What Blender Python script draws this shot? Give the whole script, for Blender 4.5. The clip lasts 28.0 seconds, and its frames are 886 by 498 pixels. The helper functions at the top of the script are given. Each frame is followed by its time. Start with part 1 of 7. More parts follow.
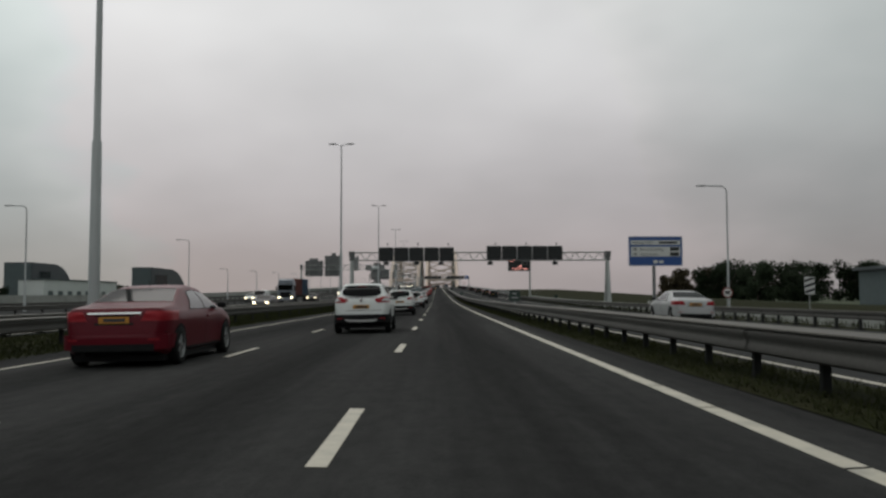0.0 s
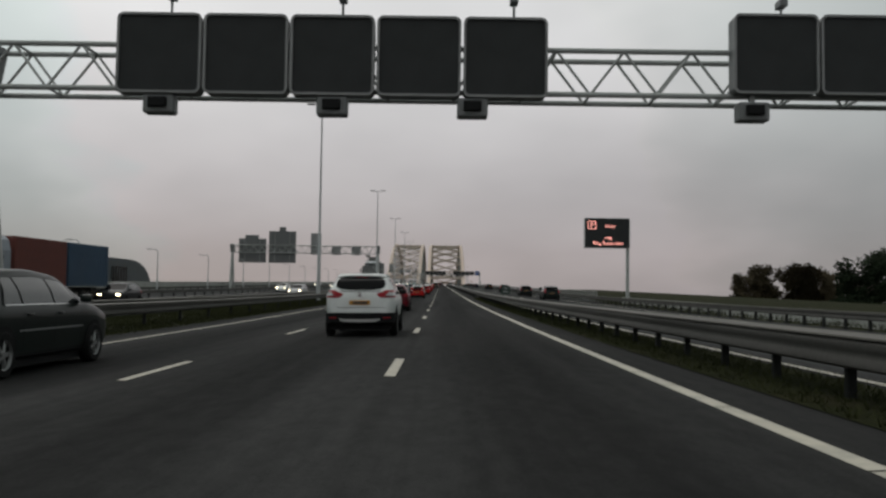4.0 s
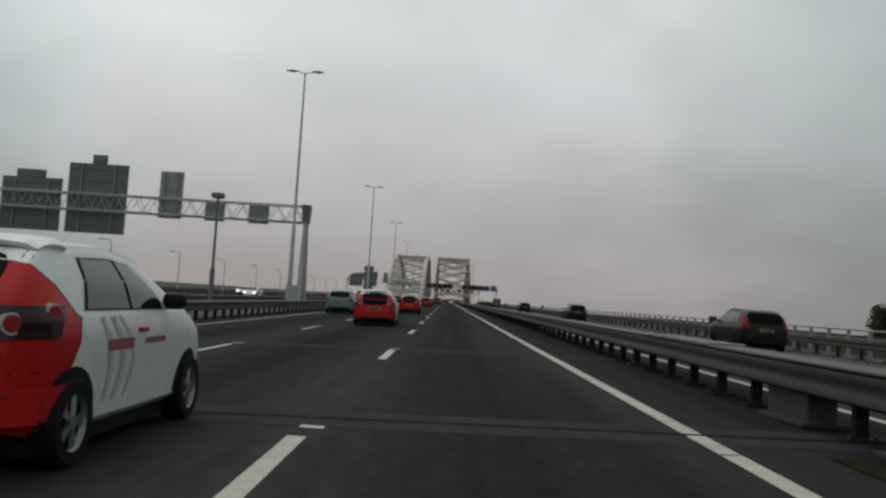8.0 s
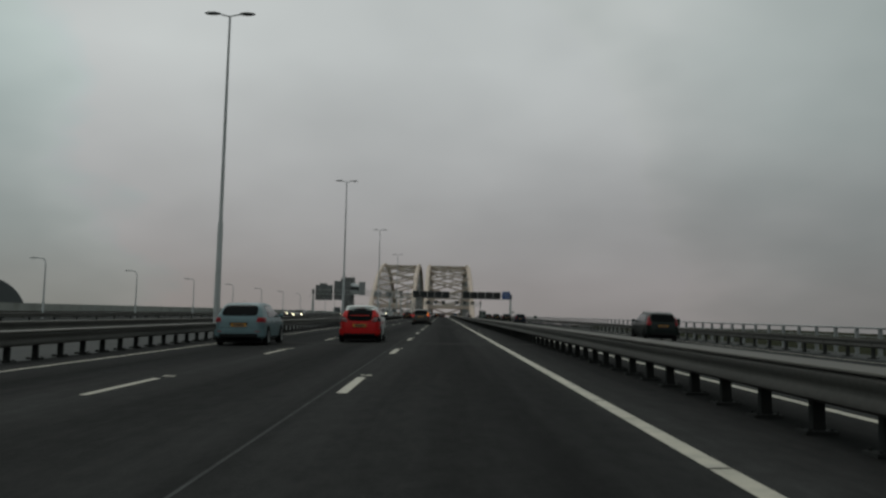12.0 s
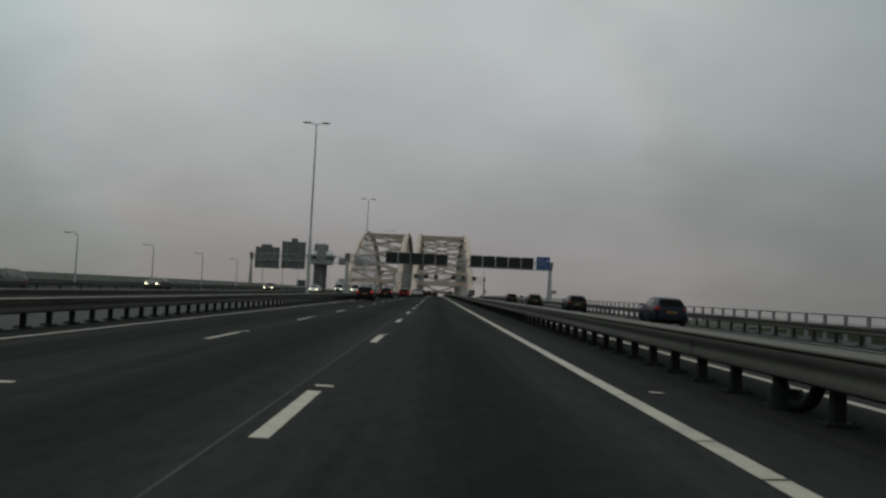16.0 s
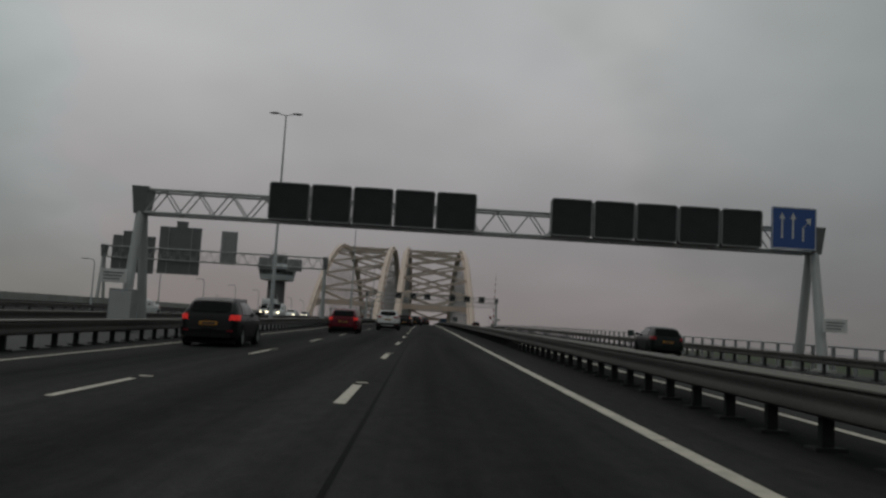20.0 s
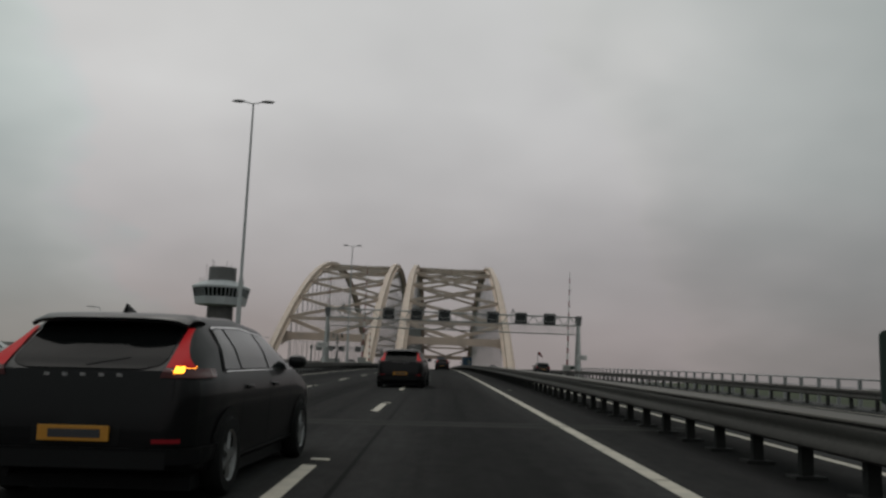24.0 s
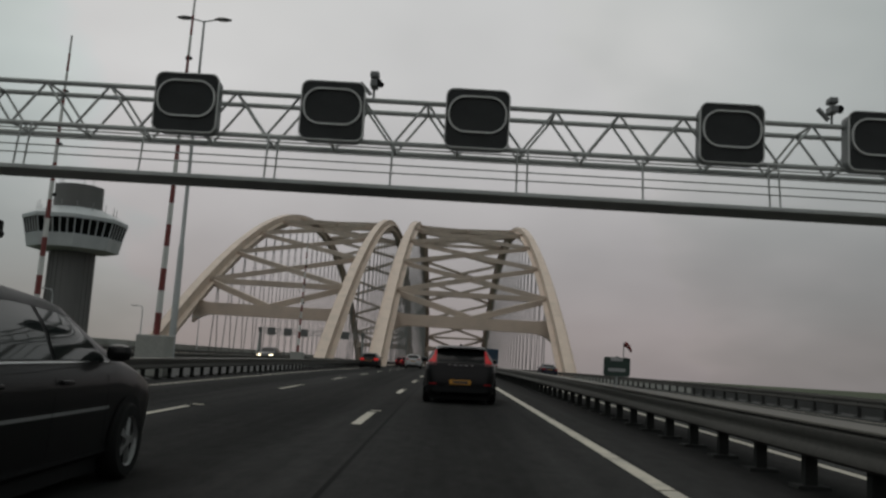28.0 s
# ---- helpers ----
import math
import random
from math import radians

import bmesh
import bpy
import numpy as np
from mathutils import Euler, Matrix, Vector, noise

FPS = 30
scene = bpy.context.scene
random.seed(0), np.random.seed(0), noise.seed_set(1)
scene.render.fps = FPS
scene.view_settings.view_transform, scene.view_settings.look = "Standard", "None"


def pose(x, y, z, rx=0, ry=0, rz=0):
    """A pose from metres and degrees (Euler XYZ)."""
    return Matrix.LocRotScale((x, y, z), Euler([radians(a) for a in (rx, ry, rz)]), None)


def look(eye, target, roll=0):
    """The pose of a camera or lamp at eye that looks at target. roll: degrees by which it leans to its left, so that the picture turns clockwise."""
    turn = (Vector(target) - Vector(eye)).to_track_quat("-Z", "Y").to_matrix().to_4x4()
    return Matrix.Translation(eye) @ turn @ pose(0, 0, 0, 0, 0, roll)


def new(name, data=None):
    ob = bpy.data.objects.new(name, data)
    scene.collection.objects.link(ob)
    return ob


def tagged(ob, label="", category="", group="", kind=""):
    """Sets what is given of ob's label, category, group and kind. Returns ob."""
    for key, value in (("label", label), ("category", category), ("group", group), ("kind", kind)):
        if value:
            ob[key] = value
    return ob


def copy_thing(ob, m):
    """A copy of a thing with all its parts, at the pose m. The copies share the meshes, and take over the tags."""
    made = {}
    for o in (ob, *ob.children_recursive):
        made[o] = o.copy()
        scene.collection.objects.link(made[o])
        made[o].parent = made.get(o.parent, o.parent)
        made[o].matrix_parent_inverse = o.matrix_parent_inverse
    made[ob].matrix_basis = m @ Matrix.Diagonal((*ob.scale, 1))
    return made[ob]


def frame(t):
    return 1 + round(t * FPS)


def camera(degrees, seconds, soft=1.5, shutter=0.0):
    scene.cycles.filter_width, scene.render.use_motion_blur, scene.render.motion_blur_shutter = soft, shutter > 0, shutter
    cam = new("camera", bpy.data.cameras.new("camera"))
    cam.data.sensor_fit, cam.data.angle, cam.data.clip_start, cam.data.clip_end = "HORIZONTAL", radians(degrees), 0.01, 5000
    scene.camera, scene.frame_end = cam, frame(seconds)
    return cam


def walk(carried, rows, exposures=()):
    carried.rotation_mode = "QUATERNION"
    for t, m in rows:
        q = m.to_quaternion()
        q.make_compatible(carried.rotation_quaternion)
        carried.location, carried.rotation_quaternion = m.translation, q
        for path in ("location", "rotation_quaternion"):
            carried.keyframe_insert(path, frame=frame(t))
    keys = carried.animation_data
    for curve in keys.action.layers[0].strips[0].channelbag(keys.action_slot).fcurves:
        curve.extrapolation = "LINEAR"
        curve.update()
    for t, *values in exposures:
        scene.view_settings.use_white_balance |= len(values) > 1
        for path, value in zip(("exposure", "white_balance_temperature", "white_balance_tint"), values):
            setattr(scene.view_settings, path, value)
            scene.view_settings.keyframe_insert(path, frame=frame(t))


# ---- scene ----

# The road climbs from the flat, over a long viaduct, to the crest on the arch bridges.
GRADE, START, EASE, CREST, FALL = 0.0173, 27.2, 198.2, 513.9, 270.5
STEP = np.arange(-400.0, 1600.0, 5.0)


def ease(u):
    u = np.clip(u, 0, 1)
    return u * u * (3 - 2 * u)


SLOPE = GRADE * ease((STEP - START) / EASE) - GRADE * ease((STEP - CREST) / FALL) - 0.012 * ease((STEP - 840) / 200)
RISE = np.concatenate([[0.0], np.cumsum((SLOPE[1:] + SLOPE[:-1]) / 2 * 5.0)])


def road_z(x, y):
    """Height of the carriageways: the profile along y, rising to a crown at the median rail and falling off beyond it."""
    return float(np.interp(y, STEP, RISE)) + 0.015 * min(max(x, -8.0), 6.0) - 0.022 * min(max(x - 6.0, 0.0), 14.0)


def level_z(x, y):
    """Height of the main carriageway carried on sideways, from which the signs beside the road were set out."""
    return float(np.interp(y, STEP, RISE)) + 0.015 * min(x, 7.0)


def road_tilt(y):
    """The grade at y, in degrees."""
    return math.degrees(math.atan(float(np.interp(y, STEP, SLOPE))))


# ---- camera ----
EYE = 1.122
cam = camera(54.5, 28.0, soft=2.6)
# seconds, metres along the road, metres across it, yaw, pitch and lean in degrees
PATH = [
    (0, 1.09, 0.811, -0.40, 3.20, 0.14),
    (1, 23.97, 0.753, 0.15, 3.44, -0.29),
    (2, 45.91, 0.653, 0.49, 3.38, -0.16),
    (3, 68.85, 0.615, -0.75, 2.79, -0.23),
    (4, 91.29, 0.664, -0.14, 3.19, -0.78),
    (4.5, 102.78, 0.690, 0.37, 3.96, -1.73),
    (6.5, 148.34, 0.854, -0.09, 4.24, -2.21),
    (7, 159.90, 1.048, -0.55, 3.96, -1.76),
    (8, 183.01, 1.116, 0.43, 4.35, -3.47),
    (9, 205.45, 1.190, -0.97, 3.62, -1.00),
    (10, 227.63, 1.302, 0.26, 5.08, -2.11),
    (11, 248.86, 1.354, -0.14, 5.50, -1.16),
    (12, 270.71, 1.387, 0.04, 5.30, -1.23),
    (14.5, 326.87, 1.295, -0.43, 4.84, -1.10),
    (15, 338.00, 1.261, -1.03, 4.17, -1.11),
    (16, 360.46, 1.244, -0.48, 3.85, -2.61),
    (17, 383.57, 1.240, -0.41, 4.02, -2.27),
    (17.5, 395.00, 1.181, -7.65, 8.08, -1.42),
    (18, 406.37, 1.161, -6.42, 8.99, -3.70),
    (19, 428.91, 1.044, -2.40, 7.53, -2.40),
    (20, 451.92, 0.986, -1.07, 5.64, -3.36),
    (22.5, 518.62, 1.361, 0.30, 6.48, -2.92),
    (23, 530.54, 1.315, -0.27, 7.77, -1.51),
    (24, 552.89, 1.277, -0.00, 8.13, -2.19),
    (25, 575.14, 1.295, -0.13, 7.63, -2.03),
    (26, 597.14, 1.308, 0.02, 7.32, -3.13),
    (27, 618.91, 1.294, 0.29, 7.15, -3.74),
    (28, 641.04, 1.369, 0.64, 7.63, -3.45),
]


def carried_pose(along, across, yaw, pitch, lean):
    eye = Vector((across, along, road_z(across, along) + EYE))
    a, b = radians(yaw), radians(pitch)
    way = Vector((-math.sin(a) * math.cos(b), math.cos(a) * math.cos(b), math.sin(b)))
    return look(eye, eye + way * 10, -lean)


walk(cam, [(row[0], carried_pose(*row[1:])) for row in PATH],
     exposures=[(0, 0.36, 6560, 12), (3, 0.38, 6560, 12), (4, 0.36, 6560, 12), (8, 0.3, 6380, 9), (9, 0.29, 6350, 8), (10, -0.12, 6350, 7), (11, -0.11, 6400, 6), (12, -0.12, 6400, 6), (15, -0.13, 6400, 6),
                (17, -0.14, 6350, 6), (18, -0.11, 6500, 11), (19, -0.64, 6500, 11), (20, -0.38, 6500, 12), (23, -0.02, 6600, 12), (25, 0.01, 6600, 12), (28, 0.02, 6600, 12)])

# ---- sky and sun ----
world = bpy.data.worlds.new("overcast_sky")
scene.world = world
world.use_nodes = True
wn, wl = world.node_tree.nodes, world.node_tree.links
wn.clear()
w_out = wn.new("ShaderNodeOutputWorld")
w_bg = wn.new("ShaderNodeBackground")
w_sky = wn.new("ShaderNodeTexSky")
w_sky.sky_type, w_sky.sun_disc = "NISHITA", False
w_sky.sun_elevation, w_sky.sun_rotation = radians(35), radians(-25)
w_co = wn.new("ShaderNodeTexCoord")
w_sep = wn.new("ShaderNodeSeparateXYZ")
wl.new(w_co.outputs["Generated"], w_sep.inputs[0])
w_ramp = wn.new("ShaderNodeValToRGB")
cr = w_ramp.color_ramp
cr.elements[0].position, cr.elements[0].color = 0.0, (0.26, 0.24, 0.245, 1)
cr.elements[1].position, cr.elements[1].color = 0.75, (0.60, 0.635, 0.62, 1)
for p_, c_ in ((0.05, (0.30, 0.274, 0.278, 1)), (0.14, (0.395, 0.383, 0.384, 1)), (0.3, (0.565, 0.575, 0.57, 1))):
    el = cr.elements.new(p_)
    el.color = c_
wl.new(w_sep.outputs["Z"], w_ramp.inputs[0])
# cloud layer: the direction laid on a plane overhead, so that clouds flatten towards the horizon
w_add = wn.new("ShaderNodeMath")
w_add.operation = "ADD"
w_add.inputs[1].default_value = 0.42
w_abs = wn.new("ShaderNodeMath")
w_abs.operation = "ABSOLUTE"
wl.new(w_sep.outputs["Z"], w_abs.inputs[0])
wl.new(w_abs.outputs[0], w_add.inputs[0])
w_div = wn.new("ShaderNodeVectorMath")
w_div.operation = "DIVIDE"
w_comb = wn.new("ShaderNodeCombineXYZ")
for k_ in range(3):
    wl.new(w_add.outputs[0], w_comb.inputs[k_])
wl.new(w_co.outputs["Generated"], w_div.inputs[0])
wl.new(w_comb.outputs[0], w_div.inputs[1])
w_noise = wn.new("ShaderNodeTexNoise")
w_noise.inputs["Scale"].default_value, w_noise.inputs["Detail"].default_value = 2.1, 3.5
w_noise.inputs["Roughness"].default_value = 0.48
wl.new(w_div.outputs[0], w_noise.inputs["Vector"])
w_map = wn.new("ShaderNodeMapRange")
w_map.inputs["From Min"].default_value, w_map.inputs["From Max"].default_value = 0.32, 0.68
w_map.inputs["To Min"].default_value, w_map.inputs["To Max"].default_value = 0.9, 1.09
wl.new(w_noise.outputs["Fac"], w_map.inputs["Value"])
# thicker cloud to the east, thinner ahead; a low dark bank in the east
# western dimming and teal sides put the lens's edge falloff into the sky colour
w_x = wn.new("ShaderNodeMapRange")
w_x.inputs["From Min"].default_value, w_x.inputs["From Max"].default_value = -0.6, 0.6
w_warp = wn.new("ShaderNodeTexNoise")
w_warp.inputs["Scale"].default_value, w_warp.inputs["Detail"].default_value = 2.6, 3.0
wl.new(w_div.outputs[0], w_warp.inputs["Vector"])
w_lean = wn.new("ShaderNodeMath")
w_lean.operation = "MULTIPLY_ADD"
w_lean.inputs[1].default_value = 0.34
wl.new(w_warp.outputs["Fac"], w_lean.inputs[0])
wl.new(w_sep.outputs["X"], w_lean.inputs[2])
w_rise = wn.new("ShaderNodeMath")
w_rise.operation = "MULTIPLY_ADD"
w_rise.inputs[1].default_value = 0.3
wl.new(w_sep.outputs["Z"], w_rise.inputs[0])
wl.new(w_lean.outputs[0], w_rise.inputs[2])
w_mid = wn.new("ShaderNodeMath")
w_mid.operation = "SUBTRACT"
w_mid.inputs[1].default_value = 0.17 + 0.045
wl.new(w_rise.outputs[0], w_mid.inputs[0])
wl.new(w_mid.outputs[0], w_x.inputs["Value"])
w_side = wn.new("ShaderNodeValToRGB")
cs = w_side.color_ramp
cs.interpolation = "B_SPLINE"
cs.elements[0].position, cs.elements[0].color = 0.05, (0.66, 0.765, 0.75, 1)
cs.elements[1].position, cs.elements[1].color = 0.95, (0.6, 0.66, 0.645, 1)
for p_, c_ in ((0.24, (0.93, 1.015, 0.995, 1)), (0.42, (2.32, 2.27, 2.25, 1)), (0.58, (1.23, 1.195, 1.185, 1)), (0.73, (0.88, 0.9, 0.89, 1))):
    cs.elements.new(p_).color = c_
wl.new(w_x.outputs[0], w_side.inputs[0])
w_low = wn.new("ShaderNodeMath")
w_low.operation = "SUBTRACT"
w_low.inputs[1].default_value = 0.135
wl.new(w_sep.outputs["Z"], w_low.inputs[0])
w_dist = wn.new("ShaderNodeMath")
w_dist.operation = "ABSOLUTE"
wl.new(w_low.outputs[0], w_dist.inputs[0])
w_belt = wn.new("ShaderNodeMapRange")
w_belt.interpolation_type = "SMOOTHSTEP"
w_belt.inputs["From Min"].default_value, w_belt.inputs["From Max"].default_value = 0.0, 0.1
w_belt.inputs["To Min"].default_value, w_belt.inputs["To Max"].default_value = 0.15, 0.0
wl.new(w_dist.outputs[0], w_belt.inputs["Value"])
w_east = wn.new("ShaderNodeMapRange")
w_east.interpolation_type = "SMOOTHSTEP"
w_east.inputs["From Min"].default_value, w_east.inputs["From Max"].default_value = 0.0, 0.25
wl.new(w_sep.outputs["X"], w_east.inputs["Value"])
w_bank = wn.new("ShaderNodeMath")
w_bank.operation = "MULTIPLY"
wl.new(w_belt.outputs[0], w_bank.inputs[0])
wl.new(w_east.outputs[0], w_bank.inputs[1])
w_inv = wn.new("ShaderNodeMath")
w_inv.operation = "SUBTRACT"
w_inv.inputs[0].default_value = 1.0
wl.new(w_bank.outputs[0], w_inv.inputs[1])
w_all = wn.new("ShaderNodeMath")
w_all.operation = "MULTIPLY"
wl.new(w_map.outputs[0], w_all.inputs[0])
wl.new(w_inv.outputs[0], w_all.inputs[1])
w_both = wn.new("ShaderNodeVectorMath")
w_both.operation = "SCALE"
wl.new(w_side.outputs["Color"], w_both.inputs[0])
wl.new(w_all.outputs[0], w_both.inputs["Scale"])
w_mul = wn.new("ShaderNodeVectorMath")
w_mul.operation = "MULTIPLY"
wl.new(w_ramp.outputs["Color"], w_mul.inputs[0])
wl.new(w_both.outputs[0], w_mul.inputs[1])
w_dim = wn.new("ShaderNodeVectorMath")
w_dim.operation = "SCALE"
w_dim.inputs["Scale"].default_value = 0.05
wl.new(w_sky.outputs["Color"], w_dim.inputs[0])
w_mix = wn.new("ShaderNodeMix")
w_mix.data_type = "RGBA"
w_mix.inputs[0].default_value = 0.94
wl.new(w_dim.outputs[0], w_mix.inputs[6])
wl.new(w_mul.outputs[0], w_mix.inputs[7])
wl.new(w_mix.outputs[2], w_bg.inputs["Color"])
w_bg.inputs["Strength"].default_value = 1.0
wl.new(w_bg.outputs[0], w_out.inputs[0])

sun = new("sun", bpy.data.lights.new("sun", "SUN"))
sun.data.energy, sun.data.angle, sun.data.color = 0.5, radians(40), (1.0, 0.97, 0.92)
sun.matrix_world = look((-20, 40, 60), (0, 0, 0))


# ---- materials ----
def mat(name, color, rough=0.6, metal=0.0, vary=0.12, spec=0.5, scale=3.0, bump=0.0, fine=40.0, stain=None, stain_scale=0.4,
        stain_amount=0.5, stretch=None, coat=0.0, by_piece=0.0, tracks=0.0):
    """Surface with grain at two scales, optional stains, relief and a slight change from piece to piece."""
    m = bpy.data.materials.new(name)
    m.use_nodes = True
    n, l = m.node_tree.nodes, m.node_tree.links
    b = n["Principled BSDF"]
    b.inputs["Roughness"].default_value, b.inputs["Metallic"].default_value = rough, metal
    b.inputs["Coat Weight"].default_value, b.inputs["Specular IOR Level"].default_value = coat, spec
    co = n.new("ShaderNodeTexCoord")
    vec = co.outputs["Object"]
    if stretch:
        mp = n.new("ShaderNodeMapping")
        mp.inputs["Scale"].default_value, mp.inputs["Location"].default_value = stretch, (3.71, 1.37, 5.43)
        l.new(vec, mp.inputs[0])
        vec = mp.outputs[0]
    n1, n2 = n.new("ShaderNodeTexNoise"), n.new("ShaderNodeTexNoise")
    n1.inputs["Scale"].default_value, n1.inputs["Detail"].default_value = scale, 4
    n2.inputs["Scale"].default_value, n2.inputs["Detail"].default_value = fine, 3
    l.new(vec, n1.inputs["Vector"])
    l.new(co.outputs["Object"], n2.inputs["Vector"])
    mul = n.new("ShaderNodeMath")
    mul.operation = "ADD"
    l.new(n1.outputs["Fac"], mul.inputs[0])
    l.new(n2.outputs["Fac"], mul.inputs[1])
    rng = n.new("ShaderNodeMapRange")
    rng.inputs["From Min"].default_value, rng.inputs["From Max"].default_value = 0.6, 1.4
    rng.inputs["To Min"].default_value, rng.inputs["To Max"].default_value = 1 - vary, 1 + vary
    l.new(mul.outputs[0], rng.inputs["Value"])
    fac = rng.outputs[0]
    if tracks:  # lengthwise bands worn by the wheels, one wave to a lane
        sx = n.new("ShaderNodeSeparateXYZ")
        l.new(co.outputs["Object"], sx.inputs[0])
        wob = n.new("ShaderNodeMath")
        wob.operation = "MULTIPLY_ADD"
        wob.inputs[1].default_value = 0.9
        l.new(n1.outputs["Fac"], wob.inputs[0])
        l.new(sx.outputs["X"], wob.inputs[2])
        ph = n.new("ShaderNodeMath")
        ph.operation = "MULTIPLY_ADD"
        ph.inputs[1].default_value, ph.inputs[2].default_value = 2 * math.pi / 3.43, -0.8
        l.new(wob.outputs[0], ph.inputs[0])
        cs_ = n.new("ShaderNodeMath")
        cs_.operation = "COSINE"
        l.new(ph.outputs[0], cs_.inputs[0])
        tr = n.new("ShaderNodeMapRange")
        tr.inputs["From Min"].default_value = -1.0
        tr.inputs["To Min"].default_value, tr.inputs["To Max"].default_value = 1 - tracks, 1 + tracks
        l.new(cs_.outputs[0], tr.inputs["Value"])
        tm = n.new("ShaderNodeMath")
        tm.operation = "MULTIPLY"
        l.new(fac, tm.inputs[0])
        l.new(tr.outputs[0], tm.inputs[1])
        fac = tm.outputs[0]
        # streaks along the lanes and mottled patches
        for size, seed, depth in (((2.0, 0.03, 1.0), 4.3, 0.2), ((5.5, 2.2, 1.0), 9.1, 0.14)):
            mq, nq, rq, xq = n.new("ShaderNodeMapping"), n.new("ShaderNodeTexNoise"), n.new("ShaderNodeMapRange"), n.new("ShaderNodeMath")
            mq.inputs["Scale"].default_value, mq.inputs["Location"].default_value = size, (seed, seed, 0)
            nq.inputs["Scale"].default_value, nq.inputs["Detail"].default_value = 1.0, 5
            nq.inputs["Roughness"].default_value = 0.62
            rq.inputs["From Min"].default_value, rq.inputs["From Max"].default_value = 0.33, 0.67
            rq.inputs["To Min"].default_value, rq.inputs["To Max"].default_value = 1 - depth, 1 + depth
            xq.operation = "MULTIPLY"
            l.new(co.outputs["Object"], mq.inputs[0])
            l.new(mq.outputs[0], nq.inputs["Vector"])
            l.new(nq.outputs["Fac"], rq.inputs["Value"])
            l.new(fac, xq.inputs[0])
            l.new(rq.outputs[0], xq.inputs[1])
            fac = xq.outputs[0]
    if by_piece:
        oi = n.new("ShaderNodeObjectInfo")
        r2 = n.new("ShaderNodeMapRange")
        r2.inputs["To Min"].default_value, r2.inputs["To Max"].default_value = 1 - by_piece, 1 + by_piece
        l.new(oi.outputs["Random"], r2.inputs["Value"])
        mm = n.new("ShaderNodeMath")
        mm.operation = "MULTIPLY"
        l.new(fac, mm.inputs[0])
        l.new(r2.outputs[0], mm.inputs[1])
        fac = mm.outputs[0]
    sc = n.new("ShaderNodeVectorMath")
    sc.operation = "SCALE"
    sc.inputs[0].default_value = color
    l.new(fac, sc.inputs["Scale"])
    col = sc.outputs[0]
    if stain:
        n3 = n.new("ShaderNodeTexNoise")
        n3.inputs["Scale"].default_value, n3.inputs["Detail"].default_value = stain_scale, 6
        l.new(vec, n3.inputs["Vector"])
        r3 = n.new("ShaderNodeMapRange")
        r3.inputs["From Min"].default_value, r3.inputs["From Max"].default_value = 0.48, 0.72
        r3.inputs["To Max"].default_value = stain_amount
        l.new(n3.outputs["Fac"], r3.inputs["Value"])
        mx = n.new("ShaderNodeMix")
        mx.data_type = "RGBA"
        l.new(r3.outputs[0], mx.inputs[0])
        l.new(col, mx.inputs[6])
        mx.inputs[7].default_value = (*stain, 1)
        col = mx.outputs[2]
    l.new(col, b.inputs["Base Color"])
    if bump:
        bp = n.new("ShaderNodeBump")
        bp.inputs["Strength"].default_value, bp.inputs["Distance"].default_value = bump, 0.01
        l.new(n2.outputs["Fac"], bp.inputs["Height"])
        l.new(bp.outputs[0], b.inputs["Normal"])
    return m


def glow(name, color, strength, base=(0.02, 0.02, 0.02)):
    m = bpy.data.materials.new(name)
    m.use_nodes = True
    b = m.node_tree.nodes["Principled BSDF"]
    b.inputs["Base Color"].default_value = (*base, 1)
    b.inputs["Specular IOR Level"].default_value = 0.1
    b.inputs["Emission Color"].default_value = (*color, 1)
    b.inputs["Emission Strength"].default_value = strength
    return m


ASPHALT = mat("asphalt", (0.031, 0.0305, 0.0302), 0.92, vary=0.28, tracks=0.25, spec=0.015, scale=0.8, fine=45, bump=0.8, stain=(0.016, 0.016, 0.0163), stain_scale=0.5, stain_amount=0.5, stretch=(1.0, 0.05, 1.0))
ASPHALT_OLD = mat("asphalt_worn", (0.036, 0.036, 0.036), 0.9, vary=0.2, tracks=0.15, spec=0.02, scale=0.7, fine=50, bump=0.5, stain=(0.02, 0.02, 0.02), stretch=(1.0, 0.08, 1.0))
PAINT_LINE = mat("road_paint", (0.44, 0.4, 0.33), 0.65, vary=0.16, scale=5, fine=70, bump=0.3, stain=(0.2, 0.19, 0.17), stain_scale=3.0, stain_amount=0.55)
SEALANT = mat("joint_sealant", (0.006, 0.006, 0.006), 0.95, vary=0.2, spec=0.08)
SEAM_PALE = mat("worn_seam", (0.065, 0.065, 0.065), 0.9, vary=0.35, spec=0.03, scale=2)
JOINT = mat("expansion_joint_concrete", (0.037, 0.037, 0.0355), 0.9, vary=0.3, spec=0.03, scale=2, bump=0.3)
GRASS = mat("verge_grass", (0.018, 0.02, 0.0085), 0.95, spec=0.03, vary=0.45, scale=0.8, fine=25, bump=1.0, stain=(0.032, 0.028, 0.016), stain_scale=0.5, stain_amount=0.7)
BLADE = mat("grass_blades", (0.03, 0.033, 0.0135), 0.9, spec=0.05, vary=0.4, scale=1.2, by_piece=0.2)
FIELD = mat("far_ground", (0.06, 0.07, 0.045), 0.95, spec=0.1, vary=0.3, scale=0.02, fine=0.4)
GALV = mat("galvanised_steel", (0.26, 0.265, 0.265), 0.5, 0.35, vary=0.18, scale=1.5, fine=20, stain=(0.11, 0.1, 0.09), stain_scale=1.2, stain_amount=0.5)
